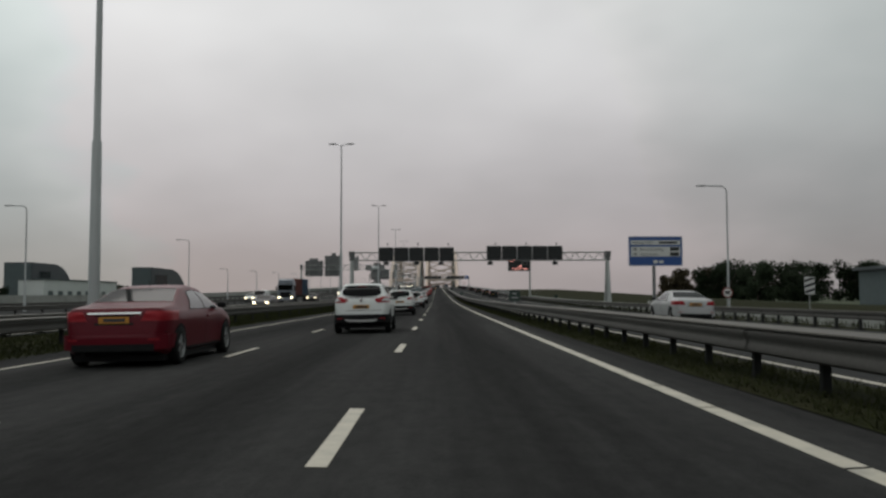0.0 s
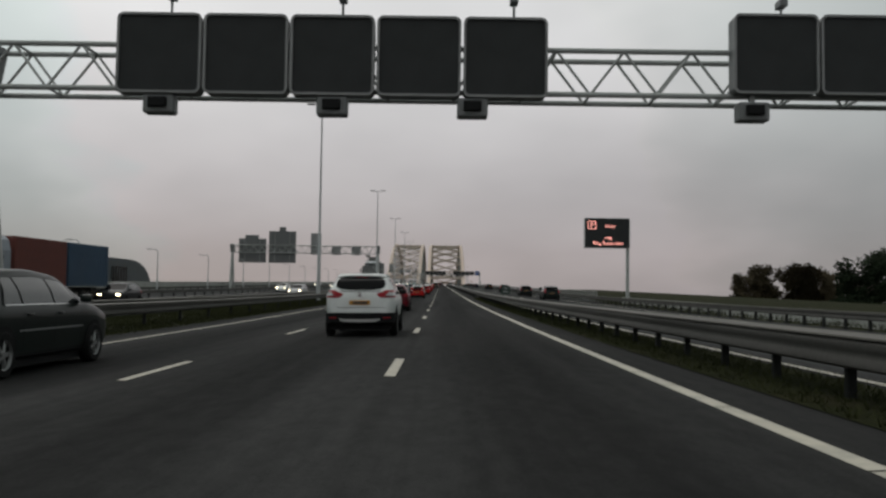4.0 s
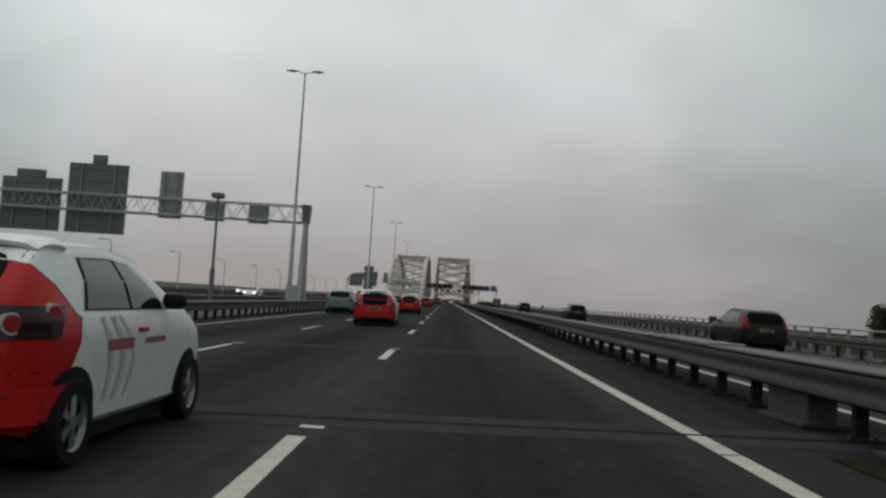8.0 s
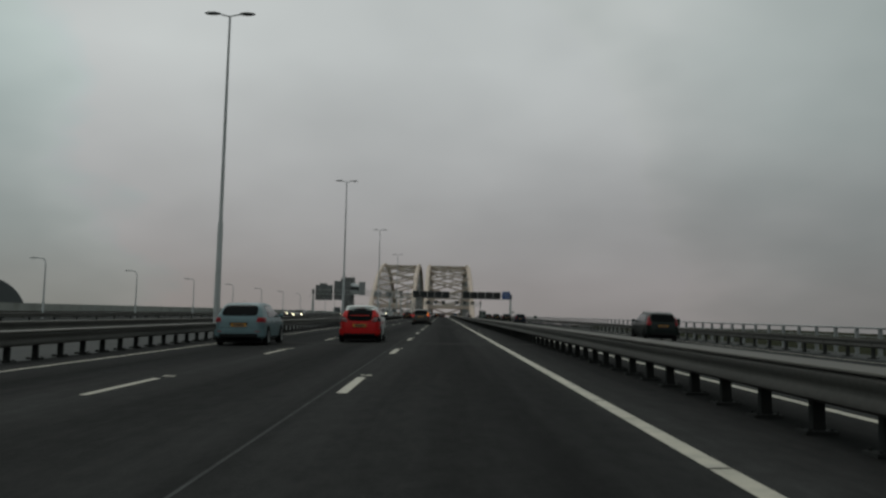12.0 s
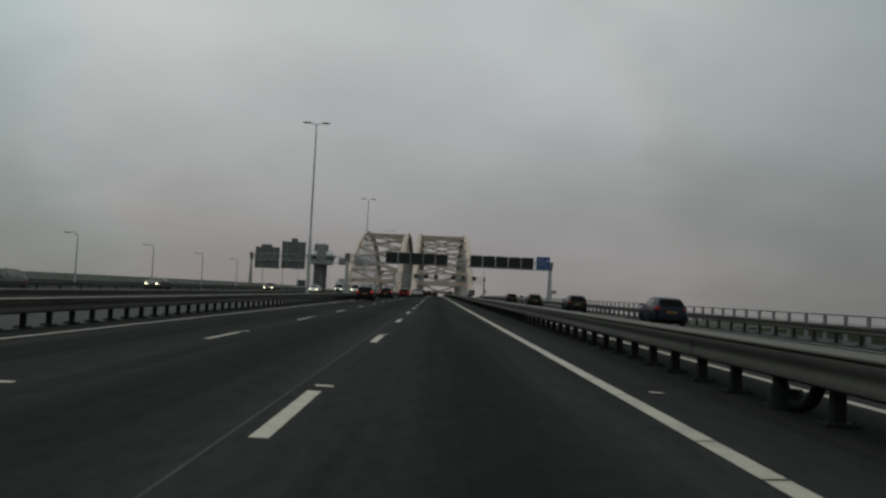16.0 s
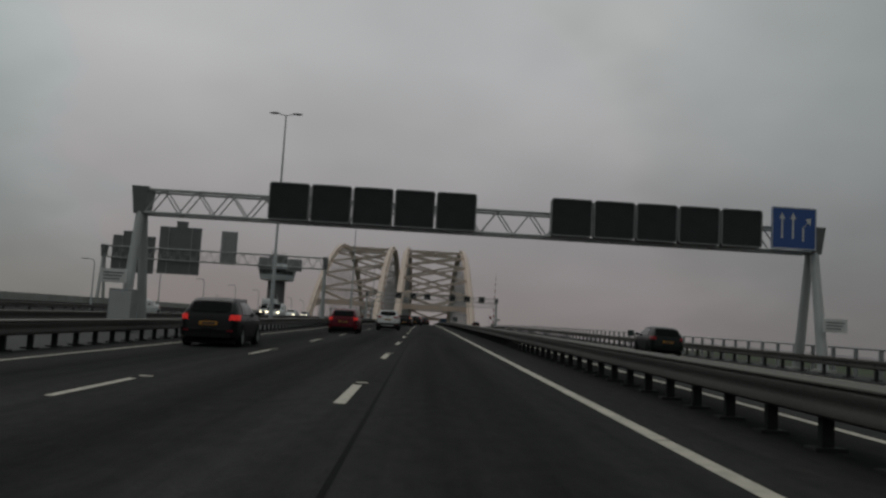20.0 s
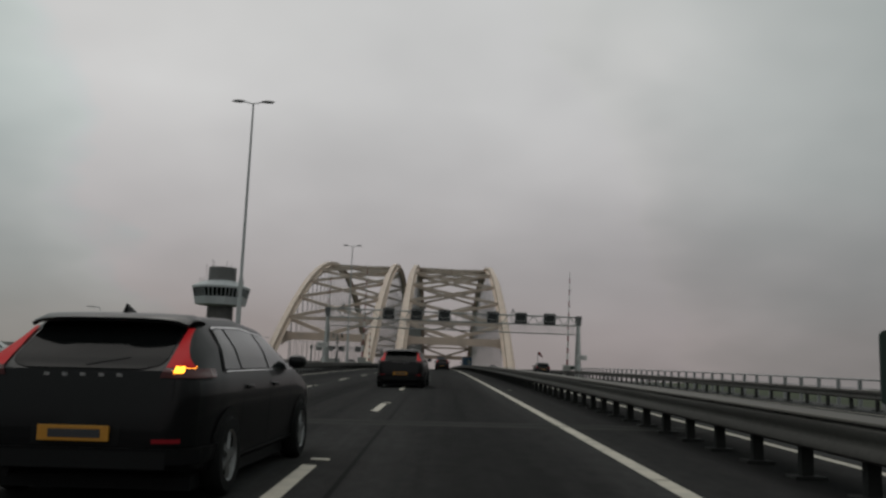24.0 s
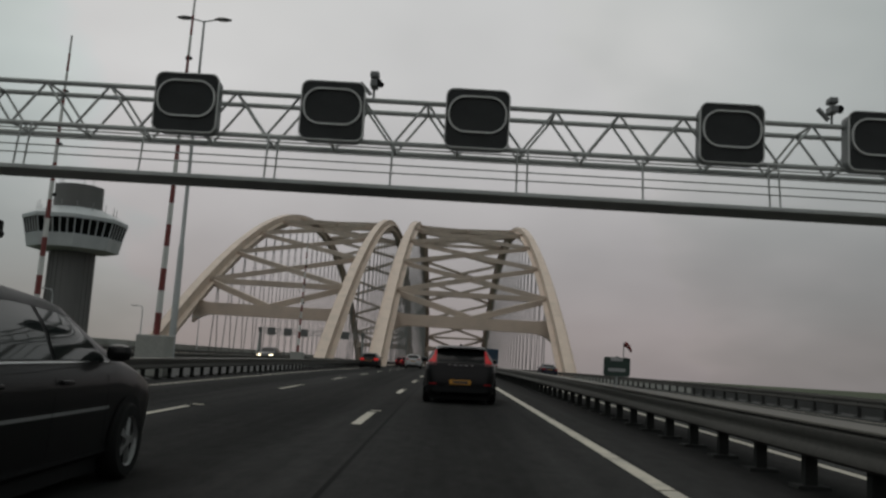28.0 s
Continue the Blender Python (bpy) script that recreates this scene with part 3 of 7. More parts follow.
guard_rail("double-sided dark steel guard rail on grass between the carriageways", 5.0, -48, 180, (-1, 1), True, 2.0, 150, False)
guard_rail("double-sided dark steel guard rail bolted to the viaduct deck", 5.0, 180, END, (-1, 1), True, 1.3333, 420)
guard_rail("double steel guard rail beyond the median grass", -9.3, -48, 180, (-1, 1), True, 4.0, 150, False, 0.74)
slant = thing("guard_rail", "steel guard rail closing in from the verge to the viaduct deck", "guard rail", kind="structure", group="guard rails")
for k in range(2):
    x, y = -9.3 + 0.575 * k, 180 + 12 * k
    rise, turn = math.degrees(math.atan2(road_z(-9, y + 12) - road_z(-9, y), 12)), math.degrees(-math.atan2(0.575, 12))
    for s in (-1, 1):
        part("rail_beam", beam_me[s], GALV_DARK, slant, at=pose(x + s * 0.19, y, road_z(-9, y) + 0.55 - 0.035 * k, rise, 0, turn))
    part("rail_cap", cap_me, GALV_CAP, slant, "paler plate along the top of the rail", at=pose(x, y, road_z(-9, y) + 0.715 - 0.035 * k, rise, 0, turn))
for k in range(18):
    y = 180.4 + 1.3333 * k
    x = -9.3 + 1.15 * (y - 180) / 24
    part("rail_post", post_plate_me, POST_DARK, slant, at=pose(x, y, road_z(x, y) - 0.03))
guard_rail("double-sided dark steel guard rail on the median deck", -8.15, 204, END, (-1, 1), True, 1.3333, 420)
guard_rail("steel guard rail beside the oncoming carriageway", -13.5, -48, END, (-1, 1), True, 2.6667, 180)
guard_rail("steel guard rail between the oncoming carriageways", -28.1, -48, END, (-1, 1), False, 4.0, -100, True, 0.72)
guard_rail("steel guard rail along the outer edge", 17.2, -48, END, (-1,), True, 2.0, 280, True, 0.7)
guard_rail("steel guard rail along the far edge", -40.2, -48, END, (1,), False, 4.0, -100, True, 0.72)

# concrete blocks where the rail passes onto the viaduct
for y0 in (187.5, 189.7, 192.4):
    o = thing("rail_transition_block", "dark steel box carrying the rail across the deck joint", "rail block", pose(5.0, y0, road_z(5, y0)))
    part("block_body", cube(-0.16, 0.16, -0.55, 0.55, 0.0, 0.5, 0.03), GALV_DARK, o)
    part("block_foot", cube(-0.24, 0.24, -0.62, 0.62, 0.0, 0.05, 0.01), CONCRETE_DARK, o)
for k in range(5):
    y0 = 195.2 + 0.75 * k
    o = thing("rail_cap_plate", "pale bolted cover plate on top of the rail", "cover plate", pose(5.0, y0, road_z(5, y0) + 0.683), group="rail cover plates")
    part("cover_plate", cube(-0.29, 0.29, -0.2, 0.2, 0.002, 0.03, 0.01), CONCRETE, o)

hose = thing("drain_hose", "black drain hose looping down under the rail", "hose", pose(5.0, 369.25, road_z(5, 369.25)))
bm = bmesh.new()
loop_ = [(0.0, 0.52 * math.cos(a), 0.5 + 0.42 * min(0.0, -math.sin(a))) for a in [math.pi * k / 14 for k in range(15)]]
for a, b in zip(loop_, loop_[1:]):
    rod(bm, a, b, 0.07, n=10)
part("hose_loop", bm, TRIM, hose, smooth=True)
part("clamp", cube(-0.09, 0.09, 0.42, 0.62, 0.42, 0.5, 0.01), GALV_DARK, hose)
part("drain_pot", rod(bmesh.new(), (0, 0.3, 0), (0, 0.3, 0.22), 0.2, 0.16, 12), TRIM, hose, smooth=True)

# parapet along the viaduct's outer edge
parapet = thing("parapet_railing", "grey steel parapet railing with square posts", "railing", kind="structure")
pp_me = mesh_of("parapet_post", cube(-0.06, 0.06, -0.09, 0.09, -0.05, 1.12, 0.01), GALV)
y = VIADUCT + 4
while y < 668:
    part("parapet_post", pp_me, GALV, parapet, at=pose(19.3, y, road_z(19, y)))
    y += 2.0
for zz, r in ((1.12, 0.04), (0.75, 0.018), (0.42, 0.018)):
    bm = bmesh.new()
    n = 40
    for k in range(n):
        a, b = VIADUCT + 4 + (664 - VIADUCT) * k / n, VIADUCT + 4 + (664 - VIADUCT) * (k + 1) / n
        rod(bm, (19.3, a, road_z(19, a) + zz), (19.3, b, road_z(19, b) + zz), r, n=6)
    part("parapet_bar", bm, GALV, parapet)
solid("parapet_wall", ribbon(18.9, 19.2, 668, 703, 0.72, 3.0, thick=0.8), CONCRETE_DARK, "dark solid parapet wall near the movable span", "wall")
solid("parapet_wall_pale", ribbon(18.9, 19.2, 703.1, 770, 0.66, 3.0, thick=0.75), CONCRETE, "pale concrete parapet wall near the arches", "wall")
solid("parapet_far_edge", ribbon(-41.4, -41.0, -60, END, 1.45, 8.0, thick=1.7), CONCRETE, "pale concrete parapet along the far edge of the viaduct", "wall")
solid("barrier_outer", ribbon(20.6, 20.8, -60, 186, 0.62, 6.0, thick=0.75), CONCRETE, "low pale barrier on top of the grass bank", "wall")


# ---- gantries ----
def lattice(parent, x0, x1, zb, zt, half, material, bay=1.55, far=False):
    """Box truss of round tubes along x."""
    for yy in (-half, half):
        for zz in (zb, zt):
            part("chord", rod(bmesh.new(), (x0, yy, zz), (x1, yy, zz), 0.065, n=8), material, parent, smooth=True)
    n = int(round((x1 - x0) / bay))
    w = (x1 - x0) / n
    if far:
        bm = bmesh.new()
        for k in range(n):
            for yy in (-half, half):
                rod(bm, (x0 + k * w, yy, zb), (x0 + (k + 0.5) * w, yy, zt), 0.032, n=6)
                rod(bm, (x0 + (k + 1) * w, yy, zb), (x0 + (k + 0.5) * w, yy, zt), 0.032, n=6)
        part("braces", bm, material, parent)
        return
    length = math.hypot(w / 2, zt - zb)
    brace = mesh_of("brace", rod(bmesh.new(), (0, 0, 0), (0, 0, length), 0.032, n=6), material, True)
    tie = mesh_of("tie", rod(bmesh.new(), (0, -half, 0), (0, half, 0), 0.035, n=6), material, True)
    lean = math.degrees(math.atan2(w / 2, zt - zb))
    for k in range(n):
        for yy in (-half, half):
            part("brace", brace, material, parent, at=pose(x0 + k * w, yy, zb, 0, lean, 0))
            part("brace", brace, material, parent, at=pose(x0 + (k + 1) * w, yy, zb, 0, -lean, 0))
        part("tie", tie, material, parent, at=pose(x0 + (k + 0.5) * w, 0, zt, 0, 0, 0))
        part("tie", tie, material, parent, at=pose(x0 + k * w, 0, zb, 0, 0, 0))


def gantry(label, x0, x1, y, zb, zt, spread=1.35, half=0.45, far=False):
    base = road_z(0, y)
    g = thing("sign_gantry", label, "gantry", pose(0, y, base))
    lattice(g, x0 + 0.25, x1 - 0.25, zb, zt, half, GANTRY, far=far)
    for x in (x0, x1):
        foot = road_z(x, y) - base - 0.15
        for s in (-1, 1):
            bm = bmesh.new()
            rings = []
            for f, r in ((0.0, 0.24), (1.0, 0.19)):
                cy, cz = s * (spread * (1 - f) + 0.22 * f), foot + (zb + 0.1 - foot) * f
                rings.append([(x + r * math.cos(a), cy + r * 1.1 * math.sin(a), cz) for a in [2 * math.pi * q / 10 for q in range(10)]])
            part("leg", loft(bm, rings), GANTRY, g, smooth=True)
            part("foot_plate", cube(x - 0.4, x + 0.4, s * spread - 0.4, s * spread + 0.4, foot - 0.2, foot + 0.22, 0.03), CONCRETE, g)
        part("head_block", loft(bmesh.new(), [[(x + sx * 0.27, sy * 0.42, zb - 0.05) for sx, sy in ((-1, -1), (1, -1), (1, 1), (-1, 1))],
                                             [(x + sx * 0.36, sy * 0.62, zt + 0.12) for sx, sy in ((-1, -1), (1, -1), (1, 1), (-1, 1))]]), GANTRY_DARK, g)
    return g


def message_panel(x, y, z0, w, h, label, group):
    p = thing("lane_message_board", label, "message board", pose(x, y, z0), group=group)
    part("housing", rounded_plate(bmesh.new(), w - 0.02, h - 0.02, 0.34, 0.13, y=0.2), GANTRY_DARK, p)
    part("frame", rounded_ring(bmesh.new(), w, h, 0.1, 0.15, 0.055, y=0.0), PANEL_FRAME, p, "grey rounded frame")
    part("screen", rounded_plate(bmesh.new(), w - 0.1, h - 0.1, 0.04, 0.1, y=0.02), PANEL_BLACK, p, "dark unlit screen")
    for zz in (-h * 0.28, h * 0.28):
        part("bracket", cube(-w * 0.3, w * 0.3, 0.36, 0.5, zz - 0.05, zz + 0.05), GANTRY_DARK, p)
    return p


def traffic_camera(x, y, z, label, hang=False):
    c = thing("detector_box" if hang else "traffic_camera", label, "camera", pose(x, y, z), group="gantry cameras")
    if hang:
        part("box_body", cube(-0.34, 0.34, -0.2, 0.2, -0.48, -0.06, 0.04), GANTRY_DARK, c)
        part("hanger", cube(-0.06, 0.06, -0.06, 0.06, -0.1, 0.12), GANTRY, c)
        part("lens_hood", cube(-0.2, 0.2, -0.3, -0.18, -0.36, -0.14, 0.02), TRIM, c)
    else:
        part("mast", rod(bmesh.new(), (0, 0, 0), (0, 0, 0.3), 0.03), GANTRY_DARK, c)
        part("camera_body", cube(-0.09, 0.09, -0.2, 0.16, 0.28, 0.46, 0.03), GANTRY_DARK, c)
    return c


def sign_back(x0, x1, y, z0, z1, base, label, material=None, topper=None):
    material = material or SIGN_BACK
    s = thing("route_sign", label, "sign", pose((x0 + x1) / 2, y, base))
    w = (x1 - x0) / 2
    part("sheet", rounded_plate(bmesh.new(), 2 * w, z1 - z0, 0.06, 0.1, y=0, z=(z0 + z1) / 2), material, s)
    for k in range(max(2, int((z1 - z0) / 0.9))):
        zz = z0 + (k + 0.5) * (z1 - z0) / max(2, int((z1 - z0) / 0.9))
        part("stiffener", cube(-w + 0.08, w - 0.08, -0.09, -0.03, zz - 0.03, zz + 0.03), material, s)
    for xx in (-w * 0.55, w * 0.55):
        part("mounting_bar", cube(xx - 0.05, xx + 0.05, -0.2, -0.09, z0 + 0.1, z1 - 0.1), GALV, s)
    if topper:
        a, b, zt = topper
        part("exit_tab", rounded_plate(bmesh.new(), b - a, zt - z1 + 0.1, 0.06, 0.08, x=(a + b) / 2 - (x0 + x1) / 2, z=(z1 + zt) / 2), material, s)
    return s


def text_bars(parent, x, y, z, w, h, rows, material, depth=0.012):
    """Unreadable lines of writing as plain bars."""
    for k in range(rows):
        part("text_bar", cube(x - w / 2, x + w / 2 * (1 - 0.18 * ((k * 7) % 3)), y - depth, y, z + h / 2 - (k + 0.75) * h / rows, z + h / 2 - (k + 0.3) * h / rows), material, parent)


# first gantry, with ten unlit message panels
Y1 = 110.1
B1 = road_z(0, Y1)
gantry("grey lattice sign gantry spanning both carriageways", -10.05, 22.6, Y1 + 0.8, 5.62, 6.62)
for x0, pitch in ((-6.6, 1.92), (7.08, 1.94)):
    for k in range(5):
        message_panel(x0 + (k + 0.5) * pitch, Y1, B1 + 6.43 + 0.012 * x0, pitch - 0.05, 1.8, "dark unlit lane message panel hanging on the gantry", "gantry message panels")
        if k != 1 and k != 3:
            traffic_camera(x0 + (k + 0.5) * pitch - (0.72 if x0 < 0 and k == 4 else 0.48 if x0 > 0 and k == 0 else 0.0), Y1 + 0.2, B1 + 5.5, "grey detector box hanging under the gantry", True)
            traffic_camera(x0 + (k + 0.6) * pitch, Y1 + 0.2, B1 + 7.33, "small grey camera standing on a message panel")

# gantries over the oncoming side, seen from behind
for yy, x0, x1, zb, zt, signs in (
        (257.0, -39.5, -11.4, 7.05, 8.45, ((-38.5, -33.2, 5.25, 9.9, (-37.3, -34.7, 10.55)), (-32.7, -27.45, 5.25, 11.4, (-30.7, -29.4, 12.15)), (-24.6, -22.55, 6.95, 11.1, None), (-20.5, -18.75, 6.95, 8.6, None), (-16.65, -14.85, 6.95, 8.6, None))),
        (573.0, -44.1, -13.15, 7.15, 8.7, ((-43.4, -37.4, 5.25, 10.5, (-42.0, -39.3, 11.1)), (-36.9, -31.0, 5.4, 12.1, (-34.6, -33.0, 12.9)), (-28.2, -25.9, 7.2, 11.9, None), (-22.7, -20.2, 6.85, 8.55, None), (-18.6, -16.55, 6.82, 8.5, None)))):
    b = road_z(-20, yy)
    gantry("grey lattice sign gantry over the oncoming carriageway", x0, x1, yy, zb, zt, half=0.6)
    for i, (a, c, z0, z1, tab) in enumerate(signs):
        sign_back(a, c, yy + 0.95, z0, z1, b, "grey back of a large route sign on the gantry" if i < 2 else "grey back of a panel on the gantry", SIGN_BACK if i < 2 else SIGN_BACK_PALE, tab)

# third gantry, with ten panels and a blue lane sign
Y3 = 490.4
B3 = road_z(0, Y3)
gantry("grey lattice sign gantry on the viaduct", -12.1, 18.8, Y3 + 0.8, 5.15, 6.2)
for x0, pitch in ((-6.28, 1.885), (6.47, 1.94)):
    for k in range(5):
        message_panel(x0 + (k + 0.5) * pitch, Y3, B3 + 6.02 + 0.004 * x0, pitch - 0.06, 1.72, "dark unlit lane message panel hanging on the gantry", "gantry message panels")
lane_sign = thing("lane_sign", "blue lane sign with three white arrows on the gantry", "sign", pose(17.57, Y3 - 0.05, B3 + 6.17))
part("sheet", rounded_plate(bmesh.new(), 2.06, 1.92, 0.06, 0.08), SIGN_BLUE, lane_sign)
part("border", rounded_ring(bmesh.new(), 2.02, 1.88, 0.02, 0.08, 0.035, y=-0.04), WHITE, lane_sign)


def arrow(parent, x, z, h, bent=False):
    bm = bmesh.new()
    if bent:
        bar(bm, (x, -0.045, z - h / 2), (x, -0.045, z + h * 0.05), 0.07, 0.02)
        bar(bm, (x, -0.045, z + h * 0.02), (x + 0.24, -0.045, z + h * 0.3), 0.07, 0.02)
        tip = [(x + 0.36, z + h * 0.44), (x + 0.1, z + h * 0.38), (x + 0.32, z + h * 0.14)]
    else:
        bar(bm, (x, -0.045, z - h / 2), (x, -0.045, z + h * 0.32), 0.07, 0.02)
        tip = [(x, z + h * 0.52), (x - 0.13, z + h * 0.28), (x + 0.13, z + h * 0.28)]
    loft(bm, [[(a, -0.055, c) for a, c in tip], [(a, -0.03, c) for a, c in tip]])
    part("arrow", bm, WHITE, parent)


arrow(lane_sign, -0.55, 0.1, 1.15)
arrow(lane_sign, -0.05, 0.1, 1.15)
arrow(lane_sign, 0.42, 0.0, 1.15, True)

# fifth gantry at the movable span, with six ringed matrix signals and a catwalk
Y5 = 661.05
B5 = road_z(0, Y5)
g5 = gantry("grey lattice gantry with a catwalk before the arch bridges", -12.95, 18.75, Y5 + 0.85, 6.2, 7.25, half=0.5)
part("catwalk", cube(-12.4, 18.3, -0.75, 0.35, 5.02, 5.13, 0.02), GANTRY, g5, "grey walkway grating")
for zz in (5.42, 5.62, 5.82, 6.02):
    part("handrail", rod(bmesh.new(), (-12.4, -0.72, zz), (18.2, -0.72, zz), 0.018), GANTRY, g5, smooth=True)
for k in range(11):
    x = -12.3 + k * 3.02
    part("stanchion", rod(bmesh.new(), (x, -0.72, 5.1), (x, -0.55, 6.2), 0.024), GANTRY, g5, smooth=True)
    if k % 2 == 1:
        part("stanchion", rod(bmesh.new(), (x + 0.25, -0.72, 5.1), (x + 0.25, -0.55, 6.2), 0.024), GANTRY, g5, smooth=True)
for x in (-6.0, -2.47, 1.02, 7.11, 10.65, 14.24):
    p = thing("matrix_signal", "dark unlit lane signal with a pale oval ring", "lane signal", pose(x + 0.76, Y5, B5 + 6.84), group="lane signals on the gantry")
    part("housing", rounded_plate(bmesh.new(), 1.5, 1.42, 0.4, 0.2, y=0.22), GANTRY_DARK, p)
    part("screen", rounded_plate(bmesh.new(), 1.5, 1.42, 0.03, 0.2, y=0.01), PANEL_BLACK, p, "dark unlit screen")
    part("frame", rounded_ring(bmesh.new(), 1.55, 1.47, 0.05, 0.2, 0.03), RING_WHITE, p)
    part("ring", rounded_ring(bmesh.new(), 1.42, 0.92, 0.06, 0.42, 0.045, n=8, y=-0.03, z=0.1), RING_WHITE, p, "pale oval ring")
    part("bracket", cube(-0.1, 0.1, 0.4, 0.6, -0.5, 0.5), GANTRY_DARK, p)
part("camera_shelf", cube(-11.65, -10.35, -0.7, -0.2, 7.3, 7.42, 0.02), GANTRY, g5, "small grey shelf under a camera")
for x in (-0.78, 10.42, -11.0):
    c = traffic_camera(x, Y5 + 0.4, B5 + 7.3, "grey swivelling cameras on a bracket on top of the gantry")
    part("swivel", rod(bmesh.new(), (0, 0, 0.4), (0, 0, 0.56), 0.05), GANTRY_DARK, c)
    part("camera_body", cube(-0.11, 0.11, -0.16, 0.12, 0.52, 0.68, 0.04), GANTRY_DARK, c)
    part("camera_arm", bar(bmesh.new(), (-0.08, 0, 0.12), (-0.34, 0, 0.4), 0.1, 0.08), GANTRY_DARK, c)
    part("lens_hood", rod(bmesh.new(), (0.1, -0.2, 0.36), (0.18, -0.05, 0.36), 0.1, 0.07, 12), TRIM, c, smooth=True)

# gantry with signals over the oncoming side, under the arches
gantry("grey lattice gantry with signals on the oncoming bridge", -39.6, -17.0, 830.0, 5.2, 6.2, half=0.5, far=True)
for x in (-37.0, -33.4, -29.9, -24.6, -20.9):
    p = thing("matrix_signal", "dark back of a lane signal under the arch", "lane signal", pose(x, 829.3, road_z(-27, 830) + 5.7), group="lane signals on the bridge")
    part("housing", rounded_plate(bmesh.new(), 1.7, 1.6, 0.4, 0.2), GANTRY_DARK, p)
    part("frame", rounded_ring(bmesh.new(), 1.75, 1.65, 0.05, 0.2, 0.06, y=-0.21), PANEL_FRAME, p)
    part("bracket", cube(-0.1, 0.1, 0.2, 0.45, -0.5, 0.5), GANTRY_DARK, p)

# small name boards on the gantry legs
for x, yy, zz, w in ((-12.5, Y3 - 0.95, 2.3, 1.15), (19.1, Y3 - 0.95, 2.05, 1.1), (-13.2, Y5 - 0.95, 2.7, 1.35), (19.0, Y5 - 0.95, 2.4, 1.2)):
    s = thing("name_board", "small white board with dark writing on a gantry leg", "sign", pose(x, yy, road_z(x, yy) + zz), group="boards on gantry legs")
    part("sheet", cube(-w / 2, w / 2, 0.0, 0.03, -0.3, 0.3, 0.01), WHITE, s)
    text_bars(s, 0, -0.002, 0, w * 0.75, 0.4, 3, GANTRY_DARK)
    part("clamp", cube(-0.12, 0.12, 0.03, 0.3, -0.08, 0.08), GANTRY_DARK, s)
for x, yy in ((-12.1, Y3 - 0.2), ):
    s = thing("switch_cabinet", "pale grey switch cabinet at the gantry foot", "cabinet", pose(x + 0.55, yy - 2.0, road_z(x, yy) - 0.05))
    part("cabinet_body", cube(-0.5, 0.5, -0.35, 0.35, 0.0, 1.75, 0.03), GALV, s)
    part("cabinet_door", cube(-0.44, 0.44, -0.37, -0.35, 0.12, 1.65, 0.01), GANTRY, s)
c10 = thing("switch_cabinet", "pale grey switch cabinet at the gantry foot", "cabinet", pose(-12.0, 256.0, road_z(-12, 256) - 0.05))
part("cabinet_body", cube(-0.5, 0.5, -0.4, 0.4, 0.0, 1.8, 0.03), GALV, c10)
part("cabinet_door", cube(-0.44, 0.44, -0.42, -0.4, 0.12, 1.7, 0.01), GANTRY, c10)


# ---- lamps ----
def double_lamp():
    o = thing("street_lamp", "tall grey lamp post with two arms in the median", "street lamp", group="double-arm lamp posts")
    rings = []
    for z, r in ((0, 0.19), (0.4, 0.19), (6.2, 0.15), (6.3, 0.115), (12.5, 0.09), (18.6, 0.06)):
        rings.append([(r * math.cos(a), r * math.sin(a), z) for a in [2 * math.pi * q / 12 for q in range(12)]])
    part("pole", loft(bmesh.new(), rings), LAMP_POLE, o, smooth=True)
    part("base", cube(-0.3, 0.3, -0.3, 0.3, -0.15, 0.06, 0.02), CONCRETE, o)
    for s in (-1, 1):
        part("arm", rod(bmesh.new(), (0, 0, 18.55), (s * 0.75, 0, 18.72), 0.04), LAMP_POLE, o, smooth=True)
        bm = bmesh.new()
        rings = []
        for f in range(9):
            a = math.pi * f / 8
            w, h = 0.05 + 0.17 * math.sin(a) ** 0.6, 0.02 + 0.08 * math.sin(a) ** 0.6
            rings.append([(s * (0.55 + 0.95 * f / 8), w * math.cos(q), 18.73 + h * math.sin(q)) for q in [2 * math.pi * k / 10 for k in range(10)]])
        part("lantern", loft(bm, rings), GALV, o, smooth=True)
    return o


lamp0 = double_lamp()
spots = ((-10.0, 28.3), (-10.15, 99.3), (-10.86, 172.7), (-11.18, 250.2), (-11.56, 320.2), (-11.74, 384.5), (-12.13, 451.7), (-12.31, 527.7), (-12.43, 611.4), (-12.8, 685.6))
lamp0.matrix_basis = pose(spots[0][0], spots[0][1], road_z(*spots[0]))
for x, y in spots[1:]:
    copy_thing(lamp0, pose(x, y, road_z(x, y)))


def single_lamp(height, reach, label, group):
    o = thing("street_lamp", label, "street lamp", group=group)
    rings = [[(r * math.cos(a), r * math.sin(a), z) for a in [2 * math.pi * q / 10 for q in range(10)]] for z, r in ((-0.4, 0.12), (1.6, 0.12), (1.7, 0.085), (height - 0.5, 0.055))]
    part("pole", loft(bmesh.new(), rings), LAMP_POLE, o, smooth=True)
    bm = bmesh.new()
    pts = [(0, 0, height - 0.55), (-0.06, 0, height - 0.25), (-0.2, 0, height - 0.06), (-0.45, 0, height), (-reach + 0.6, 0, height + 0.03)]
    for a, b in zip(pts, pts[1:]):
        rod(bm, a, b, 0.05)
    part("arm", bm, LAMP_POLE, o, smooth=True)
    part("lantern", cube(-reach, -reach + 0.75, -0.13, 0.13, height - 0.03, height + 0.08, 0.04), GALV, o)
    return o


